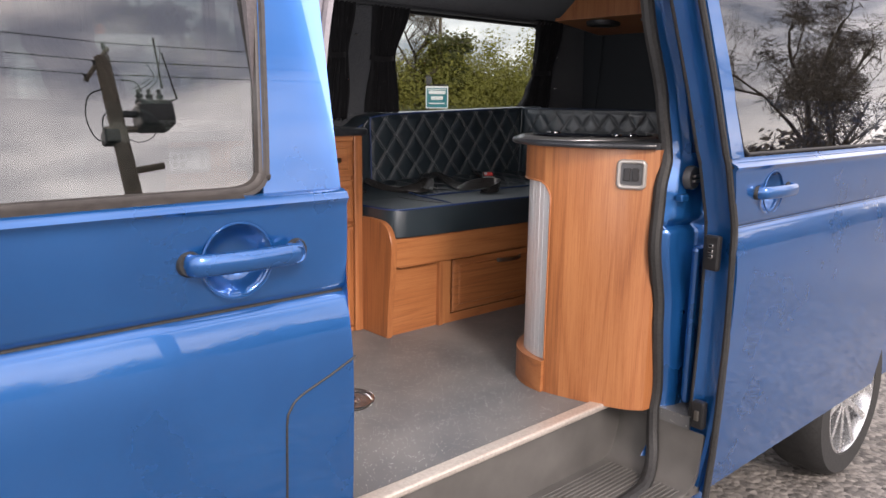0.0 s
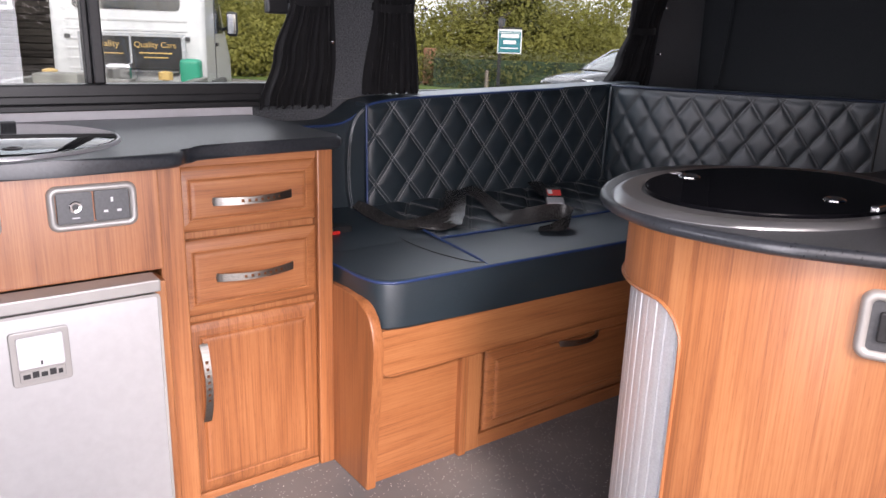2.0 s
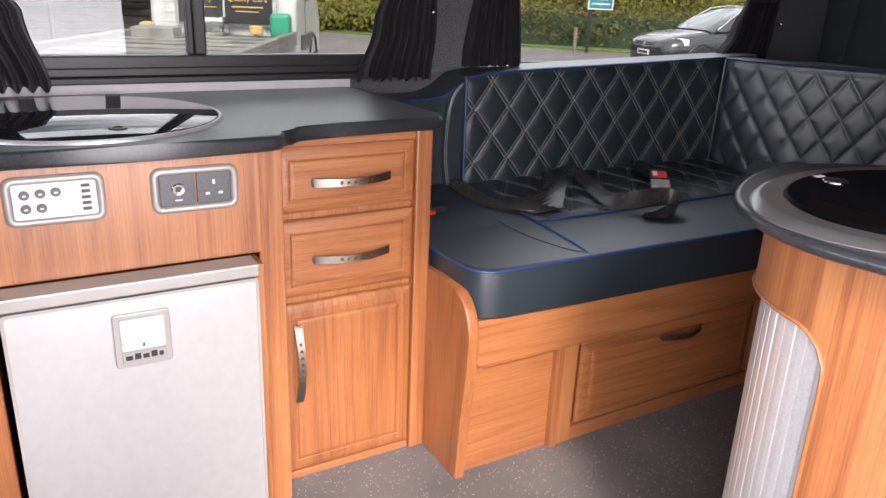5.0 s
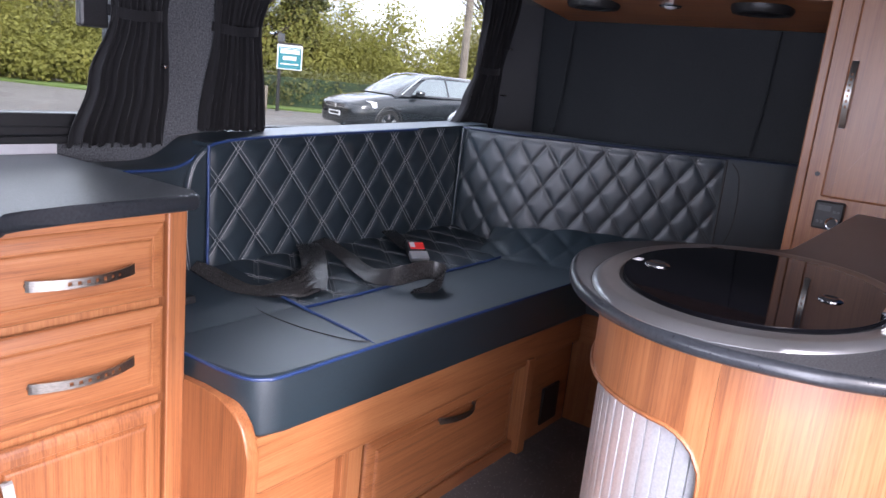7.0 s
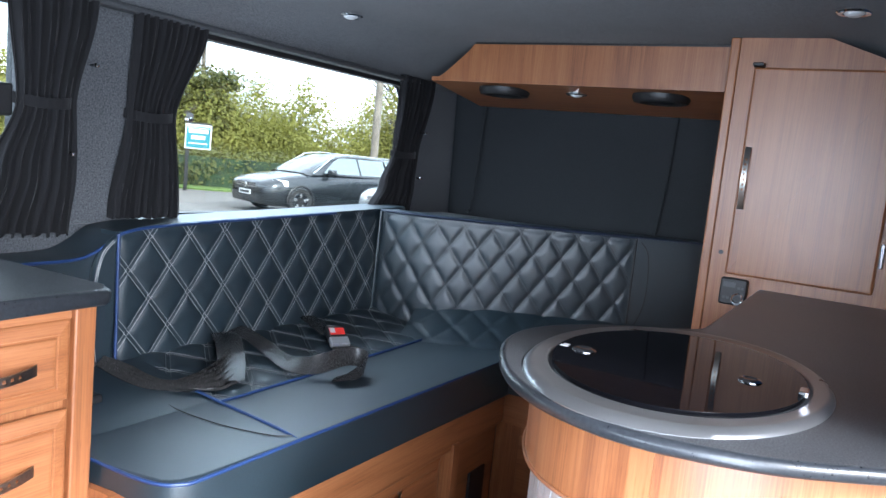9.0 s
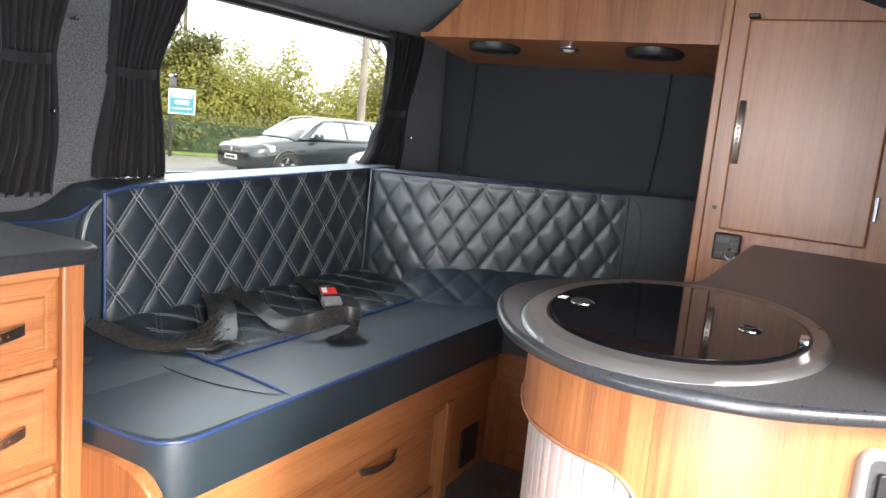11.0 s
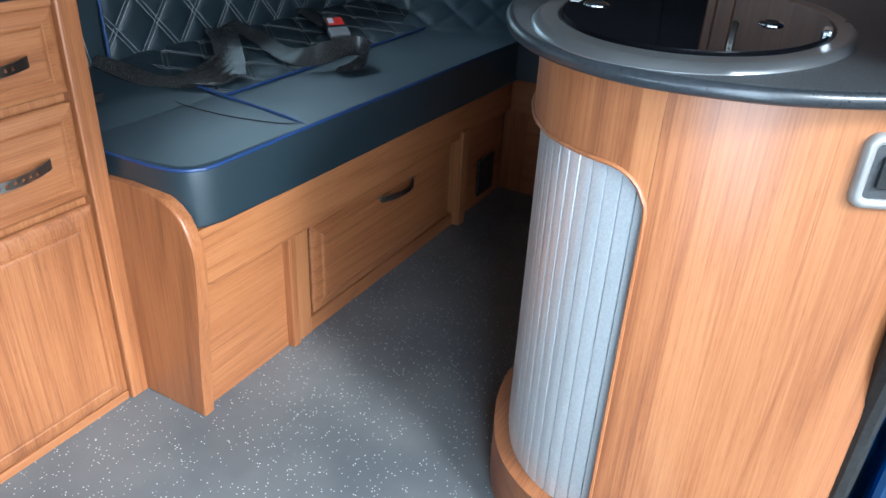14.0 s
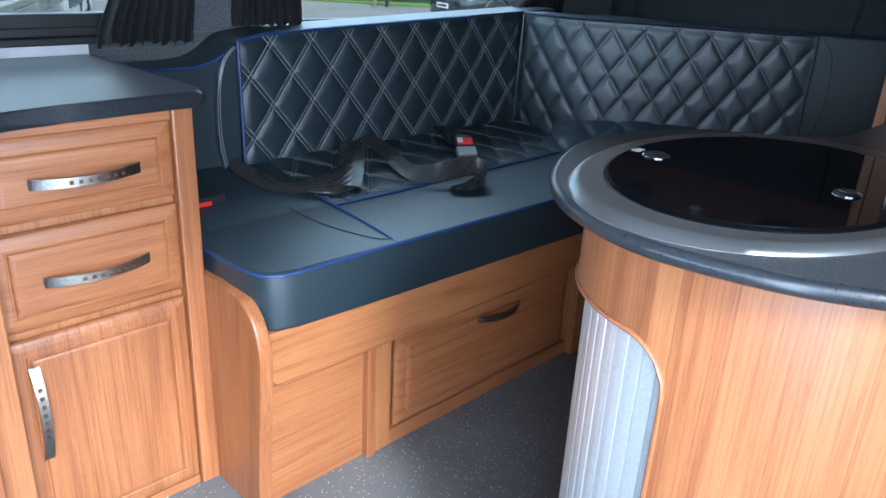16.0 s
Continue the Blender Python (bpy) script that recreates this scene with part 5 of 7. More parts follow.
def rear_band(s0, s1, d0, d1, z0, z1, n=40):
    """A solid band that follows the rear backrest's line between two depths."""
    bm, rows = bmesh.new(), []
    for s in lin(s0, s1, n):
        p, q = rear_at(s, -d0), rear_at(s, -d1)
        rows.append([bm.verts.new((p.x, p.y, z0)), bm.verts.new((p.x, p.y, z1 - 0.008)), bm.verts.new((p.x + (q.x - p.x) * 0.07, p.y + (q.y - p.y) * 0.07, z1)), bm.verts.new((q.x, q.y, z1)), bm.verts.new((q.x, q.y, z0))])
    for r0, r1 in zip(rows, rows[1:]):
        for j in range(5):
            bm.faces.new((r0[j], r0[(j + 1) % 5], r1[(j + 1) % 5], r1[j]))
    bm.faces.new(rows[0])
    bm.faces.new(rows[-1])
    return bm


part("quilted_pad", sheet(lambda u, v: b_surf(u, v), lin(0.006, C1, 150), lin(D0, D1, 60)), LEATHER, backB, "diamond-quilted black leatherette", smooth=True, angle=70)
quilt_stitches(lambda a, b: b_surf(a + SQ, b + SZ) + Vector((-0.0006, -0.0002, 0)), 0.008 - SQ, C1 - SQ, D0 - SZ, D1 - SZ, SW, SH, "stitching", backB, DARKTHREAD, "dark double stitching")
part("body", rear_band(0.0, RCUM[-1], 0.018, 0.115, 1.09, 1.470), LEATHER, backB, smooth=True, angle=50)
part("plain_pad", rear_band(C1 + 0.004, RCUM[-1], 0.008, 0.022, 1.10, 1.466, 12), LEATHER, backB, smooth=True, angle=50)
part("seam", tube([(*rear_at(C1 + 0.002, 0.000), z) for z in (1.12, 1.30, 1.464)], 0.0032, 6), RUBBER, backB)
part("seam", tube(spline([(*rear_at(C1 + a, -0.0075), z) for a, z in ((0.02, 1.455), (0.045, 1.42), (0.055, 1.34), (0.052, 1.26), (0.035, 1.20), (0.012, 1.165))], 6), 0.0016, 6), RUBBER, backB)
part("piping", tube([(*rear_at(s, -0.014), 1.468) for s in lin(0.0, RCUM[-1], 40)], 0.004, 8), DARKPIPING, backB)
part("corner_piping", tube([(1.716, 1.855, 1.10), (1.721, 1.855, 1.3), (1.726, 1.855, 1.464)], 0.005, 8), LEATHER, backA)
shelf_line = [(*rear_at(s, -0.118),) for s in lin(0.0, RCUM[-1], 24)]
part("rear_shelf", prism(shelf_line + [(2.36, 0.86), (2.36, 1.99), (1.86, 1.99)], 2, 1.40, 1.44), CARPET, None, "charcoal carpeted rear shelf behind the backrest", category="shelf", kind="structure")

# seat cushion: one plain slab with rounded front corner, a quilted inset and blue piping
CZ0, CZ1 = 0.986, 1.101
seat = thing("sofa_cushion", 1.1, 1.6, CZ0, "black leatherette bench cushion with blue piping and quilted inset", "cushion")
FRONT = [(0.476, 1.86), (0.476, 1.50), (0.478, 1.43), (0.488, 1.382), (0.510, 1.358), (0.553, 1.348), (0.80, 1.345), (1.2, 1.334), (1.70, 1.326)]
FOOT = [(*rear_at(s, -0.01),) for s in lin(RCUM[-1], 0.0, 20)]
part("body", prism(FRONT + [(1.70, 0.86)] + FOOT, 2, CZ0, CZ1, 0.010, 4), LEATHER, seat, smooth=True, angle=50)
part("piping", tube(spline([(x + 0.001, y, CZ1 - 0.004) for x, y in FRONT], 5), 0.0036, 8), PIPING, seat, smooth=True)
QX0, QY0 = 0.808, 1.590
part("piping", tube(spline([(QX0, QY0, CZ1 + 0.003), (1.05, 1.588, CZ1 + 0.003), (1.3, 1.592, CZ1 + 0.003), (1.52, 1.594, CZ1 + 0.003), (1.775, 1.600, CZ1 + 0.003)], 6), 0.0034, 8), PIPING, seat, smooth=True)
part("piping", tube(spline([(QX0 - 0.004, 1.72, CZ1 + 0.020), (QX0, QY0, CZ1 + 0.004), (0.800, 1.50, CZ1 + 0.002), (0.786, 1.40, CZ1 + 0.002), (0.780, 1.349, CZ1 - 0.003)], 6), 0.0034, 8), PIPING, seat, smooth=True)


def heel(b):
    """How far the inset climbs towards the side backrest."""
    return 0.045 * max((b - QY0) / (1.868 - QY0), 0.0) ** 1.2


def q_surf(a, b):
    e = min((a - QX0) / 0.02, (b - QY0) / 0.02, (1.738 - a) / 0.02, (1.868 - b) / 0.02, 1.0)
    return Vector((a, b, CZ1 - 0.002 + heel(b) + puff(a - 1.0, b - 1.70, 0.115, 0.145) * max(min(e, 1), 0.2)))


part("quilted_inset", sheet(lambda u, v: q_surf(u, v), lin(QX0, 1.738, 120), lin(QY0, 1.868, 40)), LEATHER, seat, "diamond-quilted black leatherette inset", smooth=True, angle=70)
part("seat_end", sheet(lambda u, v: Vector((0.478 + (QX0 + 0.002 - 0.478) * u, QY0 + 0.02 + (1.868 - QY0 - 0.02) * v, CZ1 - 0.001 + heel(QY0 + 0.02 + (1.868 - QY0 - 0.02) * v))), lin(0, 1, 12), lin(0, 1, 20)), LEATHER, seat, smooth=True)
quilt_stitches(lambda a, b: q_surf(a + 1.0, b + 1.70) + Vector((0, 0, 0.0006)), QX0 - 1.0, 1.738 - 1.0, QY0 - 1.70, 1.868 - 1.70, 0.115, 0.145, "stitching", seat, SEATTHREAD)


def r_surf(a, b):
    """The inset before the rear backrest: b runs from its foot (0) into the room."""
    p = rear_at(a, 0.17 * b)
    return Vector((p.x, p.y, CZ1 - 0.001 + (0.045 + 0.04 * min(a / 0.4, 1.0)) * (1 - b) ** 1.2 + 0.6 * puff(a, 0.17 * b, 0.115, 0.145) * min(1.0, (1 - b) / 0.1)))


part("rear_inset", sheet(lambda u, v: r_surf(u, v), lin(0.16, RCUM[-1], 110), lin(0, 1, 30)), LEATHER, seat, "diamond-quilted black leatherette inset", smooth=True, angle=70)
part("seam", tube(spline([(1.775, 1.600, CZ1 + 0.002), (1.80, 1.52, CZ1 + 0.003), (1.80, 1.40, CZ1 + 0.003), (1.78, 1.20, CZ1 + 0.002)], 6), 0.0025, 6), LEATHER, seat)

# ---- seat belts ----
def placed(bm, m):
    bmesh.ops.transform(bm, matrix=m, verts=bm.verts)
    return bm


def strap(name, pts, width, parent, label="", nrm=(0, 0, 1), twist=None, mat=WEBBING, k=8):
    line = spline([Vector(p) for p in pts], k)
    bm = bmesh.new()
    rows = []
    n = len(line)
    for i, p in enumerate(line):
        d = (line[min(i + 1, n - 1)] - line[max(i - 1, 0)]).normalized()
        up = Vector(nrm)
        if twist:
            up = Matrix.Rotation(twist(i / (n - 1)), 3, d) @ up
        side = d.cross(up).normalized()
        top = side.cross(d)
        rows.append([bm.verts.new(p + side * width * s + top * (0.0015 * (1 - (2 * s) ** 2) + h)) for h in (0.0, 0.0016) for s in (-0.5, -0.25, 0, 0.25, 0.5)])
    for r0, r1 in zip(rows, rows[1:]):
        for j in range(4):
            bm.faces.new((r0[j], r0[j + 1], r1[j + 1], r1[j]))
            bm.faces.new((r0[5 + j], r1[5 + j], r1[6 + j], r0[6 + j]))
        for j in (0, 4):
            bm.faces.new((r0[j], r1[j], r1[5 + j], r0[5 + j]))
    return part(name, bm, mat, parent, label, smooth=True)


Z = CZ1 + 0.006
belt = thing("seat_belt", 0.95, 1.70, Z, "loose black lap belt lying folded across the cushion", "seat belt", group="seat belts")


def ribbon(name, pts, normals, width, parent, k=8):
    """A webbing strap along pts that turns its face as the normals say."""
    line = spline([Vector(p) for p in pts], k)
    face = spline([Vector(p) for p in normals], k)
    bm, rows, n = bmesh.new(), [], len(line)
    for i, p in enumerate(line):
        d = (line[min(i + 1, n - 1)] - line[max(i - 1, 0)]).normalized()
        side = d.cross(face[i]).normalized()
        top = side.cross(d)
        rows.append([bm.verts.new(p + side * width * q + top * h) for h in (0.0, 0.0016) for q in (-0.5, -0.46, 0, 0.46, 0.5)])
    for r0, r1 in zip(rows, rows[1:]):
        for j in range(4):
            bm.faces.new((r0[j], r0[j + 1], r1[j + 1], r1[j]))
            bm.faces.new((r0[5 + j], r1[5 + j], r1[6 + j], r0[6 + j]))
        for j in (0, 4):
            bm.faces.new((r0[j], r1[j], r1[5 + j], r0[5 + j]))
    return part(name, bm, WEBBING, parent, smooth=True, angle=50)


# gathered webbing: pleats, pinched in the middle, that spread towards the fold
near = spline([Vector(p) for p in ((0.690, 1.835, 1.150), (0.704, 1.790, 1.134), (0.722, 1.730, 1.122), (0.757, 1.690, 1.117), (0.795, 1.655, 1.114), (0.840, 1.625, 1.112), (0.895, 1.628, 1.116))], 8)
far = spline([Vector(p) for p in ((0.715, 1.845, 1.164), (0.742, 1.803, 1.152), (0.752, 1.742, 1.138), (0.776, 1.702, 1.128), (0.845, 1.692, 1.138), (0.918, 1.708, 1.152), (0.965, 1.730, 1.162))], 8)


def pleats(u, v):
    k = u * (len(near) - 1)
    i = min(int(k), len(near) - 2)
    a, b = near[i].lerp(near[i + 1], k - i), far[i].lerp(far[i + 1], k - i)
    p = a.lerp(b, v)
    w = abs(((v * 5.5 + 0.25 * math.sin(5 * u)) % 1.0) - 0.5) * 2
    return p + Vector((-0.1, -0.5, 0.86)) * (0.016 * (w - 0.4) * min(1.0, 0.45 + u))


part("gathered_webbing", sheet(pleats, lin(0, 1, 40), lin(0, 1, 66), thick=(0, 0.001, -0.0015)), WEBBING, belt, smooth=True, angle=40)
# the strap climbs to the foot of the backrest, comes out again and ends in a hanging loop
ribbon("webbing", [(0.880, 1.635, 1.124), (0.915, 1.668, 1.140), (0.955, 1.715, 1.158), (0.995, 1.765, 1.166), (1.030, 1.815, 1.168), (1.060, 1.852, 1.160)], [(-0.4, -0.4, 0.8)] * 6, 0.062, belt)
ribbon("webbing", [(1.100, 1.852, 1.165), (1.098, 1.800, 1.160), (1.090, 1.735, 1.146), (1.078, 1.680, 1.134), (1.070, 1.625, 1.128), (1.085, 1.578, 1.132), (1.125, 1.556, 1.140), (1.175, 1.552, 1.142), (1.208, 1.540, 1.140), (1.218, 1.516, 1.136), (1.195, 1.494, 1.130), (1.155, 1.488, 1.120), (1.120, 1.500, 1.112), (1.095, 1.515, 1.108)],
       [(-0.2, -0.4, 0.9), (-0.2, -0.4, 0.9), (-0.2, -0.3, 0.95), (-0.3, -0.2, 0.95), (-0.5, -0.3, 0.8), (-0.6, -0.6, 0.6), (-0.45, -0.85, 0.3), (-0.4, -0.9, 0.15), (-0.75, -0.65, 0.1), (-1.0, 0.1, 0.1), (-0.4, 0.9, 0.2), (0.3, 0.9, 0.4), (0.4, 0.6, 0.8), (0.4, 0.4, 0.9)], 0.046, belt)
stalk = thing("belt_buckle", 1.30, 1.75, Z, "belt buckle with a red release button on a black strap", "belt buckle", group="seat belt buckles")
strap("strap", [(1.385, 1.850, Z + 0.052), (1.365, 1.81, Z + 0.048), (1.338, 1.755, Z + 0.042), (1.322, 1.715, Z + 0.036)], 0.05, stalk)
BM = pose(1.306, 1.676, Z + 0.040, 30, 0, -32)
bko = part("buckle", placed(block(-0.026, 0.026, -0.030, 0.036, -0.012, 0.012, 0.005, 3), BM), PLASTIC, stalk, smooth=True)
part("button", placed(block(-0.0215, 0.0215, -0.004, 0.022, 0.0115, 0.0145, 0.0015, 1), BM), RED, bko, "red release button")
part("button_label", placed(block(-0.020, -0.006, 0.002, 0.020, 0.0143, 0.0149), BM), WHITEPLASTIC, bko, "pale mark on the button")
part("tongue", placed(block(-0.027, 0.027, -0.040, -0.010, -0.004, 0.0135, 0.003, 1), BM), STEEL, bko)
part("tongue_plate", placed(block(-0.024, 0.024, -0.056, -0.0405, -0.004, 0.006, 0.002, 1), BM), NICKEL, bko)
Z = CZ1
st2 = thing("belt_buckle_end", 0.56, 1.76, Z, "red-buttoned belt buckle tucked beside the unit", "belt buckle", group="seat belt buckles")
b2 = block(0.545, 0.625, 1.715, 1.765, Z + 0.004, Z + 0.032, 0.006, 2)
b2o = part("buckle", b2, PLASTIC, st2)
part("button", block(0.54, 0.585, 1.709, 1.714, Z + 0.008, Z + 0.024, 0.002, 1), RED, b2o)
cord = thing("drawstring", 0.75, 1.5, CZ1, "thin black cord lying on the cushion", "cord")
part("cord", tube(spline([(0.735, 1.700, CZ1 + 0.012), (0.721, 1.628, CZ1 + 0.003), (0.722, 1.52, CZ1 + 0.0015), (0.736, 1.442, CZ1 + 0.0015), (0.756, 1.384, CZ1 + 0.0015), (0.779, 1.362, CZ1 + 0.002)], 8), 0.0012, 6), RUBBER, cord)

# ---- round-ended counter beside the doorway ----
CT0, CT1 = 1.3765, 1.395
ctr = thing("round_counter", 0.85, 0.6, FZ, "walnut-laminate counter with a rounded tambour end", "cabinet")
RAW = [(0.636, 0.338), (0.597, 0.385), (0.565, 0.46), (0.537, 0.55), (0.521, 0.632), (0.529, 0.70), (0.556, 0.758), (0.60, 0.805), (0.665, 0.842), (0.74, 0.868), (0.81, 0.874), (0.88, 0.856), (0.945, 0.815), (1.0, 0.755), (1.04, 0.70)]
LINE = [Vector((p.x, p.y)) for p in spline([Vector(p) for p in RAW], 8)]
CUM = [0.0]
for a, b in zip(LINE, LINE[1:]):
    CUM.append(CUM[-1] + (b - a).length)


def on_line(s, inset=0.0):
    """A point at an arc length along the counter's face, set in by inset."""
    s = min(max(s, 0.0), CUM[-1])
    i = max(j for j in range(len(CUM) - 1) if CUM[j] <= s + 1e-9)
    t = (s - CUM[i]) / (CUM[i + 1] - CUM[i])
    p = LINE[i].lerp(LINE[i + 1], t)
    d = (LINE[min(i + 2, len(LINE) - 1)] - LINE[max(i - 1, 0)]).normalized()
    n = Vector((d.y, -d.x))
    return p + n * inset


S0 = min(CUM, key=lambda c: (on_line(c) - Vector((0.521, 0.632))).length)
S1 = S0 + 0.46


def shell(s0, s1, lo, hi, n, thick, name, mat, parent, proud=0.0, label=""):
    """A curved board between two heights that may change along it."""
    bm = bmesh.new()
    cols = []
    for i in range(n + 1):
        s = s0 + (s1 - s0) * i / n
        p, q = on_line(s, -proud), on_line(s, thick)
        a, b = lo(s), hi(s)
        cols.append([bm.verts.new((p.x, p.y, a)), bm.verts.new((p.x, p.y, b)), bm.verts.new((q.x, q.y, b)), bm.verts.new((q.x, q.y, a))])
    for c0, c1 in zip(cols, cols[1:]):
        for j in range(4):
            bm.faces.new((c0[j], c0[(j + 1) % 4], c1[(j + 1) % 4], c1[j]))
    bm.faces.new(cols[0])
    bm.faces.new(cols[-1])
    return part(name, bm, mat, parent, label, smooth=True, angle=30)


# the face runs on behind the doorway's seal, scribed to its bow
part("scribed_edge", sheet(lambda u, v: (0.6355 + max(seal_x(FZ + (CT0 - FZ) * v) + 0.004 - 0.6355, 0.002) * u, 0.3385 - 0.008 * u, FZ + (CT0 - FZ) * v), lin(0, 1, 3), lin(0, 1, 40), thick=(0, 0.012, 0)), WOOD_V, ctr, smooth=True)
OZ0, OZ1, OR = 0.722, 1.268, 0.055


def arch(s):
    d = min(s - S0, S1 - s, OR)
    d = max(d, 0.0)
    return OZ1 - (OR - math.sqrt(max(OR * OR - (OR - d) ** 2, 0.0)))


shell(0.0, S0, lambda s: FZ, lambda s: CT0, 40, 0.014, "front_board", WOOD_V, ctr)
shell(S0 + 0.0005, S1 - 0.0005, arch, lambda s: CT0, 60, 0.014, "upper_band", WOOD_V, ctr)
shell(S1, CUM[-1], lambda s: FZ, lambda s: CT0, 30, 0.014, "rear_board", WOOD_V, ctr)
shell(S0 + 0.0005, S1 - 0.0005, lambda s: FZ, lambda s: OZ0 - 0.02, 60, 0.014, "kick_band", WOOD_X, ctr, 0.012)
edge_pts = []
for z in lin(0.71, OZ1 - OR, 12):
    p = on_line(S0, -0.001)
    edge_pts.append((p.x, p.y, z))
for s in lin(S0 + 0.002, S1 - 0.01, 40):
    p = on_line(s, -0.001)
    edge_pts.append((p.x, p.y, arch(s)))
part("opening_edging", tube(edge_pts, 0.0028, 6), WOOD_V, ctr, "pale edging round the tambour opening", smooth=True)
NS = 21
for i in range(NS):
    s0, s1 = S0 - 0.005 + (S1 - S0 + 0.01) * i / NS, S0 - 0.005 + (S1 - S0 + 0.01) * (i + 1) / NS
    bm = bmesh.new()
    prof = [(s0 + 0.0005, 0.020), (s0 + 0.0005, 0.0150), (s0 + 0.0016, 0.0132), ((s0 + s1) / 2, 0.0128), (s1 - 0.0016, 0.0132), (s1 - 0.0005, 0.0150), (s1 - 0.0005, 0.020)]
    lo = [bm.verts.new((*on_line(s, k), 0.69)) for s, k in prof]
    hi = [bm.verts.new((*on_line(s, k), 1.30)) for s, k in prof]
    for j in range(len(prof)):
        k = (j + 1) % len(prof)
        bm.faces.new((lo[j], lo[k], hi[k], hi[j]))
    bm.faces.new(lo)
    bm.faces.new(hi)
    part("tambour_slat", bm, TAMBOUR, ctr, "silver tambour slat" if i == 0 else "")
part("core", prism([(p.x, p.y) for p in [on_line(s, 0.03) for s in lin(0.02, CUM[-1] - 0.02, 30)]] + [(1.05, 0.40), (0.70, 0.36)], 2, FZ, 1.36), PLASTIC, ctr)
part("side_board", block(1.06, 1.838, 0.66, 0.68, FZ, CT0), WOOD_V, ctr)
ct = thing("counter_top", 0.9, 0.6, CT0, "black speckled worktop with a rounded end", "worktop")
TOP = [(0.612, 0.338), (0.588, 0.360), (0.553, 0.412), (0.503, 0.492), (0.478, 0.56), (0.465, 0.645), (0.479, 0.718), (0.515, 0.786), (0.57, 0.842), (0.645, 0.888), (0.73, 0.922), (0.81, 0.932), (0.895, 0.912), (0.975, 0.862), (1.035, 0.80), (1.08, 0.748), (1.125, 0.712), (1.19, 0.706)]
top_o = [(p.x, p.y) for p in spline([Vector(p) for p in TOP], 5)]
ER = (CT1 - CT0) / 2
inner = []
for i, p in enumerate(top_o):
    a, b = Vector(top_o[max(i - 1, 0)]), Vector(top_o[min(i + 1, len(top_o) - 1)])
    d = (b - a).normalized()
    inner.append((p[0] + d.y * ER, p[1] - d.x * ER))
part("slab", prism(inner + [(1.838, 0.703 - ER), (1.838, 0.275), (0.80, 0.275), (0.74, 0.338)], 2, CT0, CT1), WORKTOP, ct)
part("bullnose_edge", tube([(x, y, CT0 + ER) for x, y in inner] + [(1.838, 0.703 - ER, CT0 + ER)], ER - 0.0002, 16), WORKEDGE, ct, "smooth rounded black edging", smooth=True, angle=60)
HX, HY = 0.764, 0.669
hob = thing("oval_hob", HX, HY, CT1, "oval steel-rimmed hob under a black glass lid", "hob")
GX, GY, RX, RY = 0.224, 0.165, 0.288, 0.199


def oval(ax, ay, k=80):
    return [(HX + ax * math.cos(2 * math.pi * i / k), HY + ay * math.sin(2 * math.pi * i / k)) for i in range(k)]


def oval_ring(profile, ax, ay, bx, by):
    """A ring between two ovals, its section given as (share of the way out, height)."""
    bm = bmesh.new()
    rings = [[bm.verts.new((x, y, CT1 + h)) for x, y in oval(ax + (bx - ax) * t, ay + (by - ay) * t)] for t, h in profile]
    for r0, r1 in zip(rings, rings[1:]):
        for i in range(len(r0)):
            n = (i + 1) % len(r0)
            bm.faces.new((r0[i], r0[n], r1[n], r1[i]))
    return bm


part("rim", oval_ring([(0, -0.003), (0, 0.004), (0.06, 0.0068), (0.16, 0.0072), (0.52, 0.0072), (0.60, 0.0085), (0.72, 0.0082), (0.90, 0.0045), (1.0, 0.0004), (1.0, -0.003)], GX + 0.005, GY + 0.005, RX, RY), RIM, hob, "brushed steel rim", smooth=True, angle=50)
part("inner_seal", oval_ring([(0, -0.002), (0, 0.0045), (1, 0.0045), (1, -0.002)], GX + 0.0005, GY + 0.0005, GX + 0.0048, GY + 0.0048), GREYPLASTIC, hob, "dark grey seal", smooth=True)
hl = part("glass_lid", prism(oval(GX, GY), 2, CT1, CT1 + 0.0105, 0.002, 2), BLACKGLASS, hob, "glossy black glass lid", smooth=True)
for kx, ky, kr in ((0.723, 0.792, 0.016), (0.756, 0.573, 0.014)):
    part("lid_knob", lathe([(0, 0.0125), (kr * 0.45, 0.0125), (kr * 0.7, 0.0145), (kr * 0.95, 0.0135), (kr * 1.1, 0.0115), (kr * 1.1, 0.0104)], kx, ky, CT1, 2, 24), CHROME, hl, smooth=True)
part("lid_clip", block(0.745 - 0.016, 0.745 + 0.016, 0.507 - 0.006, 0.507 + 0.006, CT1 + 0.008, CT1 + 0.017, 0.003), CHROME, hl)
part("maker_mark", block(0.729 - 0.008, 0.729 + 0.001, 0.823 - 0.006, 0.823 + 0.006, CT1 + 0.0105, CT1 + 0.0109), WHITEPLASTIC, hl)
part("maker_mark", block(0.729 + 0.004, 0.729 + 0.010, 0.823 - 0.005, 0.823 + 0.005, CT1 + 0.0105, CT1 + 0.0109), WHITEPLASTIC, hl)


# double switch on the counter's front
def facing(s):
    p = on_line(s)
    d = (on_line(s + 0.01) - on_line(s - 0.01)).normalized()
    return p, d


SP, SD = facing(0.076)
sw = thing("light_switch", SP.x, SP.y, 1.265, "dark grey double rocker switch in a silver frame", "switch")
SM = Matrix.Translation((SP.x, SP.y, 0)) @ Matrix.Rotation(math.atan2(SD.y, SD.x) + math.pi, 4, "Z")


part("frame", placed(pillow(-0.042, 0.042, 1.263, 1.348, 0.0), SM), SILVERFRAME, sw, smooth=True, angle=60)
swp = part("plate", placed(prism(rounded(-0.030, 0.030, 1.275, 1.336, 0.004, 3), 1, -0.004, 0.004), SM), GREYPLASTIC, sw)
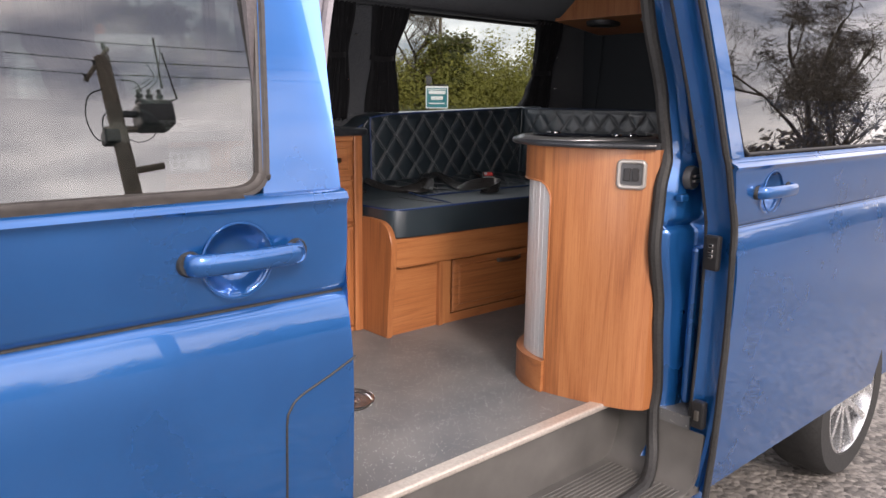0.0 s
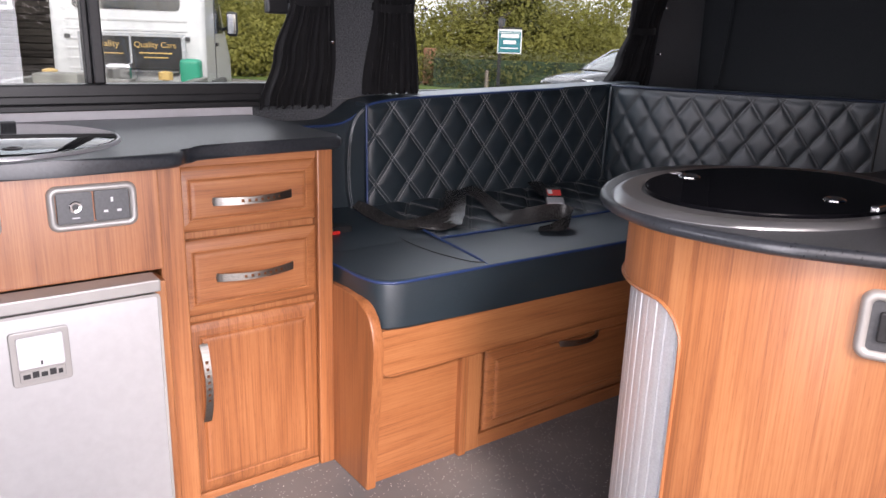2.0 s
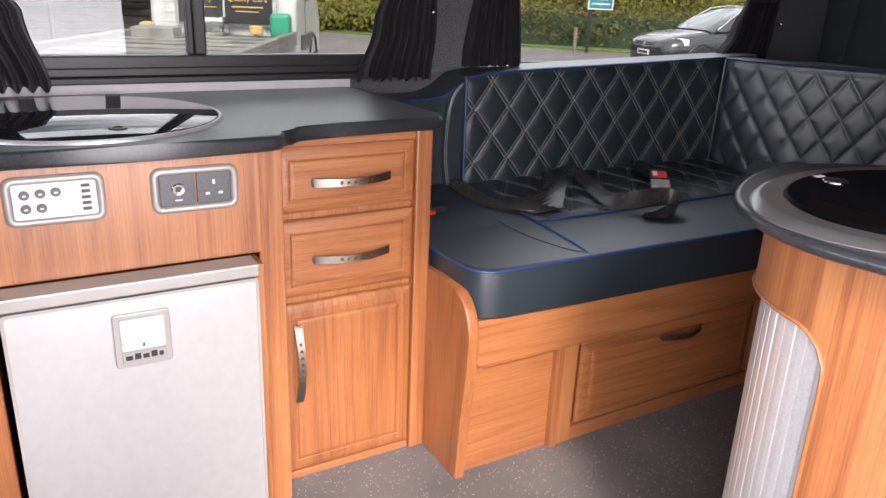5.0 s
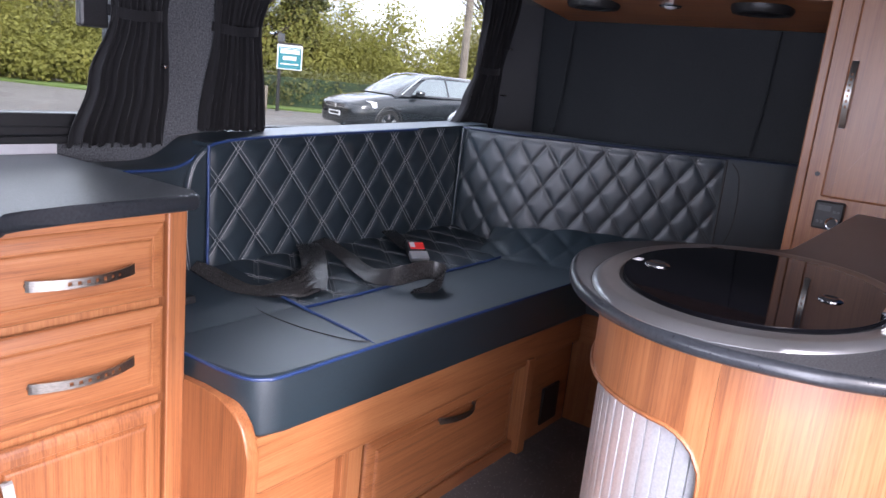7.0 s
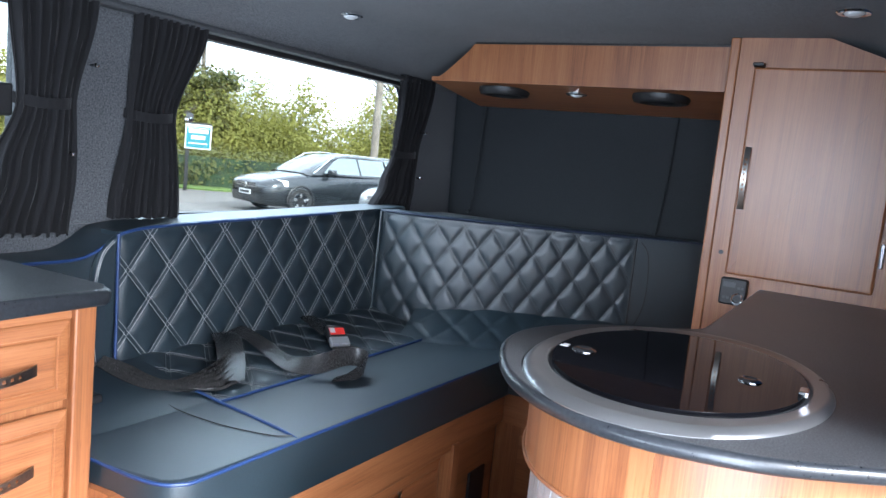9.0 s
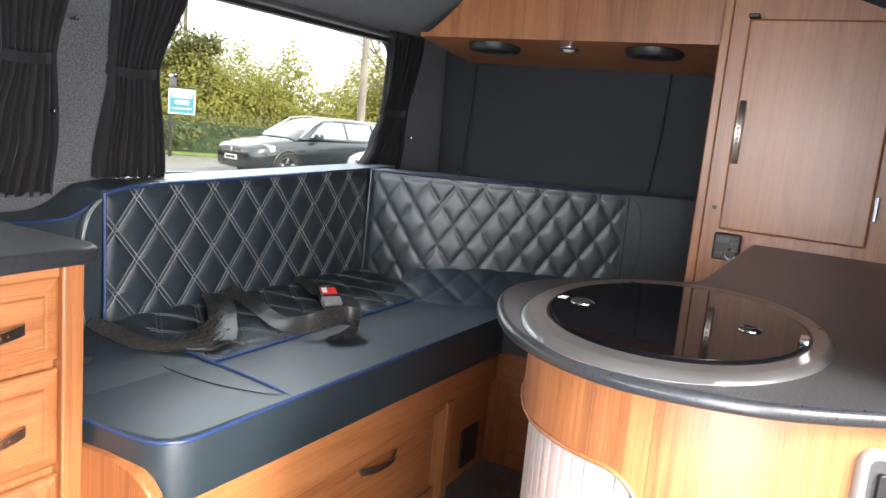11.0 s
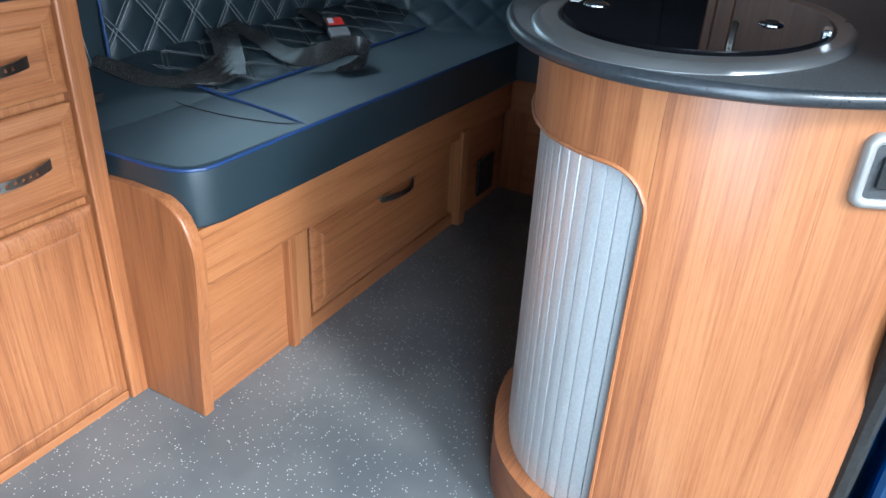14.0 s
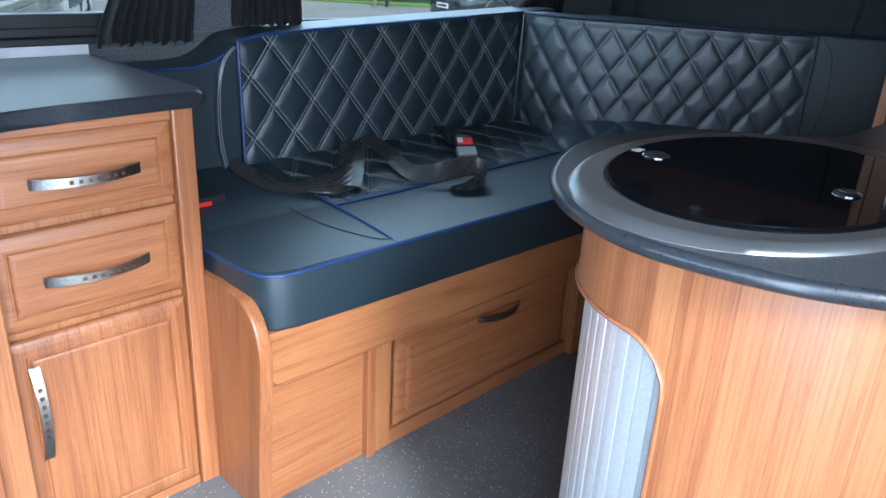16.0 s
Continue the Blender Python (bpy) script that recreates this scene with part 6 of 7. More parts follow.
for o in (-0.0115, 0.0115):
    part("rocker", placed(prism(rounded(o - 0.009, o + 0.009, 1.288, 1.324, 0.003, 3), 1, -0.010, -0.003, 0.002), SM), PLASTIC, swp)

# ---- wardrobe in the rear corner ----
WX = 1.84
wr = thing("wardrobe", 2.0, 0.56, FZ, "tall walnut-laminate wardrobe with a single door", "wardrobe")
part("front", prism([(0.25, FZ), (0.832, FZ), (0.832, 2.05), (0.62, 2.05), (0.45, 1.985), (0.33, 1.90), (0.25, 1.80)], 0, WX, WX + 0.018), WOOD_V, wr)
part("corner_strip", block(WX - 0.004, WX + 0.022, 0.833, 0.858, FZ, 2.05, 0.004), WOOD_V, wr)
part("side", block(WX + 0.0225, 2.36, 0.834, 0.853, FZ, 2.04), WOOD_V, wr)


wd = part("door", prism(rounded(0.44, 0.789, 1.425, 1.972, 0.006, 3), 0, WX - 0.019, WX - 0.001, 0.006, 3), WOOD_V, wr, smooth=True, angle=50)
bow_handle((WX - 0.019, 0.773, 1.601), (WX - 0.019, 0.773, 1.765), (-1, 0, 0), wd, 0.015, swell=0.018)
part("hinge", block(WX - 0.024, WX, 0.429, 0.438, 1.493, 1.556, 0.002, 1), CHROME, wd)
part("hinge", block(WX - 0.024, WX, 0.429, 0.438, 1.853, 1.917, 0.002, 1), CHROME, wd)
part("top_catch", block(WX - 0.03, WX, 0.765, 0.792, 1.973, 1.983, 0.002, 1), PLASTIC, wr)
part("screw_cap", lathe([(0, -0.003), (0.006, -0.003), (0.006, 0.001)], WX - 0.001, 0.808, 1.48, 0, 12), PLASTIC, wr)
gg = thing("heater_control", WX, 0.76, 1.344, "small black heater control with a chrome-ringed dial", "control panel")
gb_ = part("case", block(WX - 0.028, WX - 0.001, 0.726, 0.794, 1.344, 1.416, 0.005, 3), PLASTIC, gg)
part("dial", lathe([(0, -0.008), (0.010, -0.008), (0.012, -0.004), (0.012, 0.002)], WX - 0.028, 0.746, 1.363, 0, 24), PLASTIC, gb_)
part("dial_ring", lathe([(0.012, -0.005), (0.0155, -0.006), (0.0165, 0.001), (0.012, 0.001)], WX - 0.028, 0.746, 1.363, 0, 24), CHROME, gb_)
part("display", block(WX - 0.0292, WX - 0.0278, 0.755, 0.786, 1.392, 1.406), GREYPLASTIC, gb_)
for yy in (0.737, 0.746):
    part("key", block(WX - 0.0305, WX - 0.0278, yy - 0.003, yy + 0.003, 1.389, 1.395), GREYPLASTIC, gb_)
for yy in (0.771, 0.781):
    part("key", block(WX - 0.0305, WX - 0.0278, yy - 0.003, yy + 0.003, 1.36, 1.367), GREYPLASTIC, gb_)

# ---- overhead locker across the rear ----
oh = thing("overhead_locker", 2.1, 1.3, 1.87, "walnut-laminate overhead locker with speakers beneath", "cabinet")
part("front", prism([(0.8625, 1.920), (1.842, 1.920), (1.80, 1.948), (1.755, 1.985), (1.715, 2.020), (1.695, 2.044), (0.8625, 2.044)], 0, 1.95, 1.966), WOOD_V, oh)
part("underside", prism([(1.9665, 1.922), (1.9665, 1.936), (2.35, 1.888), (2.35, 1.874)], 1, 0.8625, 1.86), WOOD_Y, oh)
part("edge_strip", block(1.949, 1.967, 0.863, 1.69, 2.0445, 2.050), PLASTIC, oh)


def under_z(x):
    return 1.922 - (x - 1.9665) * 0.048 / 0.3835


for yy in (1.625, 1.085):
    spk = thing("loudspeaker", 2.07, yy, under_z(2.07) - 0.02, "round black loudspeaker under the overhead locker", "loudspeaker", group="loudspeakers")
    part("surround", lathe([(0.058, -0.002), (0.066, -0.014), (0.082, -0.012), (0.088, 0.0), (0.088, 0.012), (0.058, 0.012)], 2.07, yy, under_z(2.07) - 0.006, 2, 36), PLASTIC, spk, smooth=True)
    part("grille", lathe([(0, -0.012), (0.03, -0.011), (0.06, -0.003), (0.06, 0.004)], 2.07, yy, under_z(2.07) - 0.008, 2, 32), BLIND, spk, smooth=True)


def downlight(x, y, z, label):
    dl = thing("spotlight", x, y, z, label, "spotlight", group="ceiling spotlights")
    part("bezel", lathe([(0.022, -0.003), (0.032, -0.004), (0.036, 0.0), (0.036, 0.006), (0.022, 0.006)], x, y, z, 2, 28), CHROME, dl, smooth=True)
    part("lens", lathe([(0, -0.011), (0.010, -0.0095), (0.018, -0.0055), (0.022, -0.001), (0.022, 0.004)], x, y, z, 2, 24), LENS, dl)


downlight(2.065, 1.36, under_z(2.065) - 0.003, "small chrome spotlight between the speakers")
downlight(1.41, 1.80, 2.024, "round chrome spotlight in the lined ceiling")
downlight(1.50, 0.56, 2.040, "round chrome spotlight in the lined ceiling")

# ---- curtains ----
def curtain(rows, y, folds, label, tie=None, phase=0.0, amp=0.012):
    """rows: (z, left, right) from top to bottom; cloth pleated along its width."""
    cu = thing("curtain", (rows[-1][1] + rows[-1][2]) / 2, y, rows[-1][0], label, "curtain", group="gathered curtains")
    zs = [r[0] for r in rows][::-1]

    def at(z):
        for (z1, l1, r1), (z0, l0, r0) in zip(rows, rows[1:]):
            if z >= z0:
                t = (z - z0) / (z1 - z0)
                t = t * t * (3 - 2 * t)
                return l0 + (l1 - l0) * t, r0 + (r1 - r0) * t
        return rows[-1][1], rows[-1][2]

    rg = random.Random(int(phase * 100) + 3)
    ph = [rg.uniform(0, 6.28) for _ in range(6)]

    def fn(u, v):
        z = rows[-1][0] + (rows[0][0] - rows[-1][0]) * v
        a, b = at(z)
        pinch = 1.0 if tie is None else 0.45 + 0.55 * min(abs(z - tie) / 0.10, 1.0)
        uu = u + 0.012 * math.sin(3 * u * 6.28 + ph[0] + 2 * v)
        w = math.sin(uu * folds * 6.2832 + ph[1] + 0.5 * math.sin(4 * v + ph[2])) + 0.35 * math.sin(uu * folds * 2.3 * 6.2832 + ph[3] + v * 3)
        hem = 0.006 * math.sin(u * folds * 6.28 + ph[4]) * (1 if v == 0 else 0)
        return Vector((a + (b - a) * u, y - amp * pinch * w - 0.012 * (1 - v) * (0.5 + 0.5 * math.sin(u * 5 + ph[5])), z + hem))

    part("cloth", sheet(fn, lin(0, 1, folds * 14), lin(0, 1, 26), thick=(0, 0.002, 0)), CURTAIN, cu, smooth=True, angle=80)
    if tie:
        a, b = at(tie)
        part("tieback", sweep(spline([(a - 0.004, y + 0.01, tie + 0.004), (a + (b - a) * 0.3, y - amp - 0.006, tie - 0.002), (a + (b - a) * 0.7, y - amp - 0.006, tie), (b + 0.004, y + 0.01, tie + 0.006)], 6), [(-0.002, -0.011), (0.002, -0.011), (0.002, 0.011), (-0.002, 0.011)]), CURTAIN, cu)
    return cu


curtain([(1.915, -0.60, -0.34), (1.69, -0.58, -0.345), (1.56, -0.52, -0.25), (1.412, -0.46, -0.215)], 1.965, 9, "black pleated curtain gathered at the front end of the window", 1.70, 0.1)
c1 = curtain([(1.915, 0.555, 0.745), (1.69, 0.575, 0.700), (1.55, 0.525, 0.70), (1.415, 0.482, 0.688)], 1.958, 9, "black pleated curtain tied back beside the carpeted pillar", 1.69, 0.7)
c2 = curtain([(1.915, 0.845, 1.055), (1.684, 0.835, 0.968), (1.45, 0.80, 0.985)], 1.962, 10, "black pleated curtain tied back at the rear side window", 1.684, 1.9)
c3 = curtain([(1.935, 1.935, 2.15), (1.66, 1.915, 2.07), (1.55, 1.866, 2.05), (1.44, 1.79, 2.03)], 1.958, 8, "black pleated curtain gathered in the rear corner", 1.655, 2.6)
for nm, (x, y, z) in enumerate(((0.735, 1.945, 1.78), (0.688, 1.945, 1.588), (2.075, 1.935, 1.74), (2.06, 1.93, 1.575), (0.99, 1.94, 1.688))):
    hk = part("curtain_hook", lathe([(0, -0.012), (0.004, -0.010), (0.0055, -0.006), (0.003, 0.0), (0.003, 0.012)], x, y, z, 1, 12), CHROME, None, "small chrome curtain hook on the trim", smooth=True, category="hook", group="curtain hooks")

# ---- outside: verge, hedge, trees ----
INDOORS = set(bpy.data.objects.keys())
def strip(pts, width, z0, z1, mat, name, label):
    """A flat band on the ground along a line."""
    bm = bmesh.new()
    L = [Vector((*p, 0)) for p in pts]
    rows = []
    for i, p in enumerate(L):
        d = (L[min(i + 1, len(L) - 1)] - L[max(i - 1, 0)]).normalized()
        s = Vector((-d.y, d.x, 0)) * width / 2
        rows.append([bm.verts.new(p - s + Vector((0, 0, z0))), bm.verts.new(p - s + Vector((0, 0, z1))), bm.verts.new(p + s + Vector((0, 0, z1))), bm.verts.new(p + s + Vector((0, 0, z0)))])
    for r0, r1 in zip(rows, rows[1:]):
        for j in range(4):
            bm.faces.new((r0[j], r0[(j + 1) % 4], r1[(j + 1) % 4], r1[j]))
    bm.faces.new(rows[0])
    bm.faces.new(rows[-1])
    return part(name, bm, mat, None, label, category=name.replace("_", " "), kind="structure")


strip([(8.0, 30), (11.5, 24), (15.6, 18.8), (20, 15.6), (30, 10), (45, 3)], 1.6, -0.02, 0.05, GRASS, "grass_verge", "strip of green grass below the clipped hedge")
rg = random.Random(5)
hb = []
HEDGE = [(14.2, 21.2), (15.9, 19.9), (18.0, 18.0), (21, 16.2), (25, 13.9), (31, 11), (40, 7)]
hl_ = spline([Vector((*p, 0)) for p in HEDGE], 9)
for p in hl_:
    for k in range(3):
        hb.append((p.x + rg.uniform(-0.3, 0.3), p.y + rg.uniform(-0.3, 0.3), 0.28 + 0.36 * k, 0.75, 0.75, 0.36 + rg.uniform(0, 0.07)))
leaf_cloud("clipped_hedge", hb, 26000, 0.055, LEAF_HEDGE, "clipped dark green roadside hedge", "hedge", 3, flat=0.28)
# added opaque core, its dark colour standing in for shade between the leaves
part("hedge_stems", sweep([(p.x, p.y, 0.5) for p in hl_], [(-0.5, -0.5), (0.5, -0.5), (0.48, 0.46), (-0.48, 0.46)]), LEAF_DARK, None, "solid core of the clipped hedge, coloured dark for its inner shade", category="hedge")
# spring woodland behind
tb, tw = [], []
for i in range(190):
    az = radians(rg.uniform(24, 108))
    d = rg.uniform(30, 44)
    x, y = d * math.cos(az), d * math.sin(az)
    h = rg.uniform(2.4, 4.4) * (1.0 if az < radians(64) else 1.1)
    tb.append((x, y, h * 0.45, rg.uniform(1.6, 2.6), rg.uniform(1.6, 2.6), h * 0.5))
    if rg.random() < 0.6:
        tb.append((x + rg.uniform(-1, 1), y + rg.uniform(-1, 1), h * 0.9, 0.9, 0.9, h * 0.32))
leaf_cloud("spring_thicket", tb, 480000, 0.07, LEAF_OLIVE, "thicket of olive-green spring trees", "trees", 7, "stuff", flat=0.42)


def tree(name, x, y, h, spread, label, leaf=None, seed=1, leaves=0, size=0.1, bare=True, trunk=0.14, twigs=6000):
    """A tapered trunk, forking limbs and twigs; a leafy crown where it has one."""
    r = random.Random(seed)
    t = thing(name, x, y, 0, label, "tree")
    tb_, tips = bmesh.new(), []

    def limb(p, d, length, rad, level):
        pts = [p]
        q = p.copy()
        dd = d.copy()
        for i in range(4):
            dd = (dd + Vector((r.uniform(-1, 1), r.uniform(-1, 1), r.uniform(-0.3, 0.6))) * 0.22).normalized()
            q = q + dd * length / 4
            pts.append(q.copy())
        tube(pts, rad, 6 if level < 2 else 4, bm=tb_, scale=lambda s: 1 - 0.6 * s)
        tips.append(q.copy())
        if level < (5 if bare else 2):
            for i in range((3 if level < 4 else 2) if level else 6):
                k = r.randint(1, 4)
                a = r.uniform(0, 6.28)
                nd = (dd * 0.6 + Vector((math.cos(a), math.sin(a), r.uniform(0.1, 0.8))) * 0.8 * spread).normalized()
                limb(pts[k], nd, length * r.uniform(0.5, 0.7), rad * 0.48, level + 1)
    limb(Vector((x, y, 0)), Vector((0, 0, 1)), h * 0.55, trunk, 0)
    part("trunk", tb_, BARK if not bare else TWIG, t, smooth=True)
    if bare and twigs:
        bl = [(p.x, p.y, p.z, h * 0.05, h * 0.05, h * 0.05) for p in tips]
        leaf_cloud("twigs", bl, twigs, 0.16, TWIG, "", "", seed, parent=t, flat=0.6, slim=0.05)
    if leaves:
        bl = [(p.x, p.y, p.z, h * 0.13, h * 0.13, h * 0.10) for p in tips]
        leaf_cloud("crown", bl, leaves, size, leaf, "", "", seed, parent=t)
    return t


tree("pine_tree", 10.5, 35.5, 8.6, 0.9, "tall dark evergreen behind the white truck", LEAF_DARK, 11, 16000, 0.16, False, 0.3)
tree("pine_tree", 7.6, 37, 8.2, 0.9, "tall dark evergreen behind the white truck", LEAF_DARK, 12, 16000, 0.16, False, 0.3)
tree("bare_tree", 14.5, 33, 7.0, 1.0, "bare-branched tree beyond the roadside", seed=21)
tree("bare_tree", 20, 25.5, 6.2, 1.1, "bare-branched tree beyond the hedge", seed=23)
tree("ivy_tree", 19.6, 24.4, 4.2, 1.1, "ivy-clad tree behind the sign", LEAF_HEDGE, 27, 4000, 0.08, False, 0.22)
tree("bare_tree", 27.5, 19.6, 6.8, 1.0, "bare-branched tree beyond the hedge", seed=29)
tree("bare_tree", 30.5, 16.5, 6.8, 1.0, "bare-branched tree beyond the hedge", seed=31)
tree("bare_tree", 17.6, -6.0, 6.3, 1.15, "bare winter tree across the yard", seed=41, trunk=0.13)
tree("bare_tree", 22.0, -7.5, 6.0, 1.2, "bare winter tree across the yard", seed=43, trunk=0.13)
tree("bare_tree", 13.0, -11.0, 6.5, 1.2, "bare winter tree across the yard", seed=47, trunk=0.13)
nb = []
for i in range(60):
    az = radians(rg.uniform(-165, 12))
    d = rg.uniform(30, 40)
    nb.append((d * math.cos(az), d * math.sin(az), 1.2, 2.6, 2.6, rg.uniform(1.2, 2.2)))
leaf_cloud("brown_thicket", nb, 80000, 0.2, TWIG, "brown winter thicket along the yard's edge", "trees", 13, "stuff", flat=0.3)
yb = []
for i in range(16):
    yb.append((8.5 + i * 0.42 + rg.uniform(-0.2, 0.2), 27.5 - i * 0.25 + rg.uniform(-0.4, 0.4), 0.7, 0.9, 0.9, 0.75))
leaf_cloud("yellow_shrubs", yb, 14000, 0.07, LEAF_OLIVE, "yellow-green shrubs beside the lane", "shrubs", 17)

# ---- utility poles and wires ----
def pole(x, y, h, r, label, lean=0.0):
    p = thing("utility_pole", x, y, 0, label, "utility pole", group="utility poles")
    part("post", rod((x, y, 0), (x + lean, y, h), r, 14, r * 0.75), OLDWOOD, p, smooth=True)
    return p


pole(18.6, 14.5, 8.0, 0.13, "weathered timber utility pole beyond the parked car")
p1 = pole(21.3, 25.6, 7.6, 0.09, "slim timber utility pole behind the sign")
wires = bmesh.new()
for dz, tx, ty, tz in ((-0.1, 45, 17, 9.0), (-0.5, 45, 18, 8.0), (-0.25, 2, 33, 7.2)):
    a, b = Vector((21.3, 25.6, 7.6 + dz)), Vector((tx, ty, tz))
    tube([a.lerp(b, t) - Vector((0, 0, 1.1 * 4 * t * (1 - t))) for t in lin(0, 1, 14)], 0.012, 4, bm=wires)
part("overhead_wire", wires, RUBBER, None, "sagging overhead wires between poles", category="wires", kind="stuff")
# pole with a transformer behind the camera, seen in the glass
PX, PY, UP = 5.9, -17.0, 3.7
tp = pole(PX, PY, 6.1 + UP, 0.25, "timber pole carrying a transformer and three wires", -0.25)
part("cross_arm", rod((PX - 0.75, PY, 5.45 + UP), (PX - 0.05, PY, 6.35 + UP), 0.06, 8), OLDWOOD, tp)
tr = part("transformer", block(PX + 0.32, PX + 1.22, PY - 0.4, PY + 0.4, 4.15 + UP, 4.85 + UP, 0.12, 3), GREYPLASTIC, tp, "grey transformer tank")
part("bracket", block(PX - 0.05, PX + 0.36, PY - 0.08, PY + 0.08, 4.5 + UP, 4.62 + UP), GREYPLASTIC, tr)
part("platform", block(PX - 0.55, PX + 0.25, PY - 0.1, PY + 0.1, 4.1 + UP, 4.2 + UP), OLDWOOD, tp)
for i, (ox, oz) in enumerate(((-0.72, 5.42), (-0.45, 5.8), (-0.15, 6.3))):
    part("insulator", lathe([(0, 0.2), (0.06, 0.18), (0.04, 0.1), (0.07, 0.08), (0.03, 0)], PX + ox, PY, oz + UP, 2, 10), GREYPLASTIC, tp)
for i in range(3):
    part("bushing", lathe([(0, 0.42), (0.07, 0.38), (0.05, 0.28), (0.11, 0.22), (0.07, 0.14), (0.14, 0.06), (0.12, -0.1)], PX + 0.50 + i * 0.27, PY, 4.85 + UP, 2, 10), GREYPLASTIC, tr)
part("fuse_box", block(PX - 0.62, PX - 0.22, PY - 0.2, PY + 0.2, 3.75 + UP, 4.12 + UP, 0.06, 2), PLASTIC, tp)
part("down_pipe", rod((PX - 0.3, PY, 3.85 + UP), (PX - 0.05, PY, 2.4 + UP), 0.05, 8), PLASTIC, tp)
part("lower_bracket", rod((PX, PY, 3.05 + UP), (PX + 0.75, PY, 3.15 + UP), 0.09, 8), OLDWOOD, tp)
lw = bmesh.new()
for i, (ox, oz) in enumerate(((-0.72, 5.62), (-0.45, 6.0), (-0.15, 6.5))):
    tube([(PX + ox - 25, PY + 1.5, oz + 0.5 + UP), (PX + ox, PY, oz + UP), (PX + ox + 25, PY - 1, oz + 0.5 + UP)], 0.012, 4, bm=lw)
    tube(spline([(PX + ox + 1.1 + 0.2 * i, PY, oz + 0.02 + UP), (PX + 0.9 + 0.1 * i, PY, 5.6 + UP), (PX + 0.4 + i * 0.2, PY, 5.26 + UP)], 6), 0.012, 4, bm=lw)
tube(spline([(PX - 0.3, PY, 5.25 + UP), (PX - 0.75, PY, 5.05 + UP), (PX - 0.92, PY, 4.5 + UP), (PX - 0.8, PY, 3.95 + UP), (PX - 0.5, PY, 3.8 + UP)], 8), 0.018, 4, bm=lw)
tube(spline([(PX - 0.1, PY, 4.75 + UP), (PX - 0.5, PY, 4.5 + UP), (PX - 0.58, PY, 4.05 + UP)], 8), 0.018, 4, bm=lw)
tube(spline([(PX + 0.1, PY, 5.5 + UP), (PX + 0.45, PY, 5.45 + UP), (PX + 0.6, PY, 5.2 + UP)], 8), 0.018, 4, bm=lw)
tube([(PX + 1.2, PY, 6.72 + UP), (PX + 1.15, PY, 5.3 + UP)], 0.03, 5, bm=lw)
tube([(PX + 1.35, PY, 6.3 + UP), (PX + 1.5, PY, 5.0 + UP), (PX + 1.2, PY, 4.9 + UP)], 0.03, 5, bm=lw)
tube(spline([(PX + 0.8, PY, 4.4 + UP), (PX + 0.7, PY, 4.0 + UP), (PX + 0.3, PY, 3.8 + UP), (PX, PY, 3.9 + UP)], 8), 0.012, 4, bm=lw)
part("wire", lw, RUBBER, tp, kind="stuff")

# ---- roadside sign, gate and posts ----
SX, SY = 14.6, 17.85
sg = thing("farm_sign", SX, SY, 0, "teal and white roadside board on a dark post", "sign")
SGM = Matrix.Translation((SX, SY, 0)) @ Matrix.Rotation(radians(49.5 - 90 + 4), 4, "Z")
part("post", placed(block(-0.33, -0.23, 0.02, 0.12, 0, 2.25, 0.01), SGM), PLASTIC, sg)
part("bracket", placed(block(-0.30, 0.36, 0.03, 0.08, 1.93, 1.98), SGM), PLASTIC, sg)
bo = part("board", placed(block(-0.36, 0.36, -0.02, 0.02, 1.22, 1.92, 0.008), SGM), WHITEPAINT, sg, "white board")
part("field", placed(block(-0.325, 0.325, -0.026, -0.0205, 1.255, 1.86), SGM), TEAL, bo, "teal field")
for a, b, z, h in ((-0.27, 0.27, 1.73, 0.11), (-0.19, 0.19, 1.55, 0.11), (-0.26, 0.26, 1.38, 0.035), (-0.30, 0.30, 1.82, 0.02)):
    part("word_bar", placed(block(a, b, -0.031, -0.0265, z - h / 2, z + h / 2), SGM), WHITEPAINT, bo)
part("head_board", placed(block(-0.36, -0.16, 0.0, 0.03, 2.0, 2.22), SGM), GREYPLASTIC, sg)
gt = thing("gate", 16.0, 23.0, 0, "weathered timber gate with stout posts beside the hedge", "gate")
part("post", block(14.9, 15.25, 22.6, 22.95, 0, 1.25, 0.03), BRICKM, gt)
part("post", block(13.05, 13.2, 23.9, 24.05, 0, 0.75, 0.01), WHITEPAINT, gt)
for i in range(5):
    part("rail", rod((15.2, 22.8, 0.3 + 0.18 * i), (17.6, 21.3, 0.3 + 0.18 * i), 0.03, 8), OLDWOOD, gt)
part("marker_post", block(13.9, 13.98, 18.0, 18.08, 0, 0.72, 0.008), OLDWOOD, None, "short timber marker post on the verge", category="post")

# ---- parked estate car ----
def loft(sections, mat, parent, name, label=""):
    """Cross-sections (x, list of (y, z)) joined into a body."""
    bm = bmesh.new()
    rings = [[bm.verts.new((x, y, z)) for y, z in ring] for x, ring in sections]
    for r0, r1 in zip(rings, rings[1:]):
        n = len(r0)
        for j in range(n):
            bm.faces.new((r0[j], r0[(j + 1) % n], r1[(j + 1) % n], r1[j]))
    bm.faces.new(rings[0])
    bm.faces.new(rings[-1])
    return bm


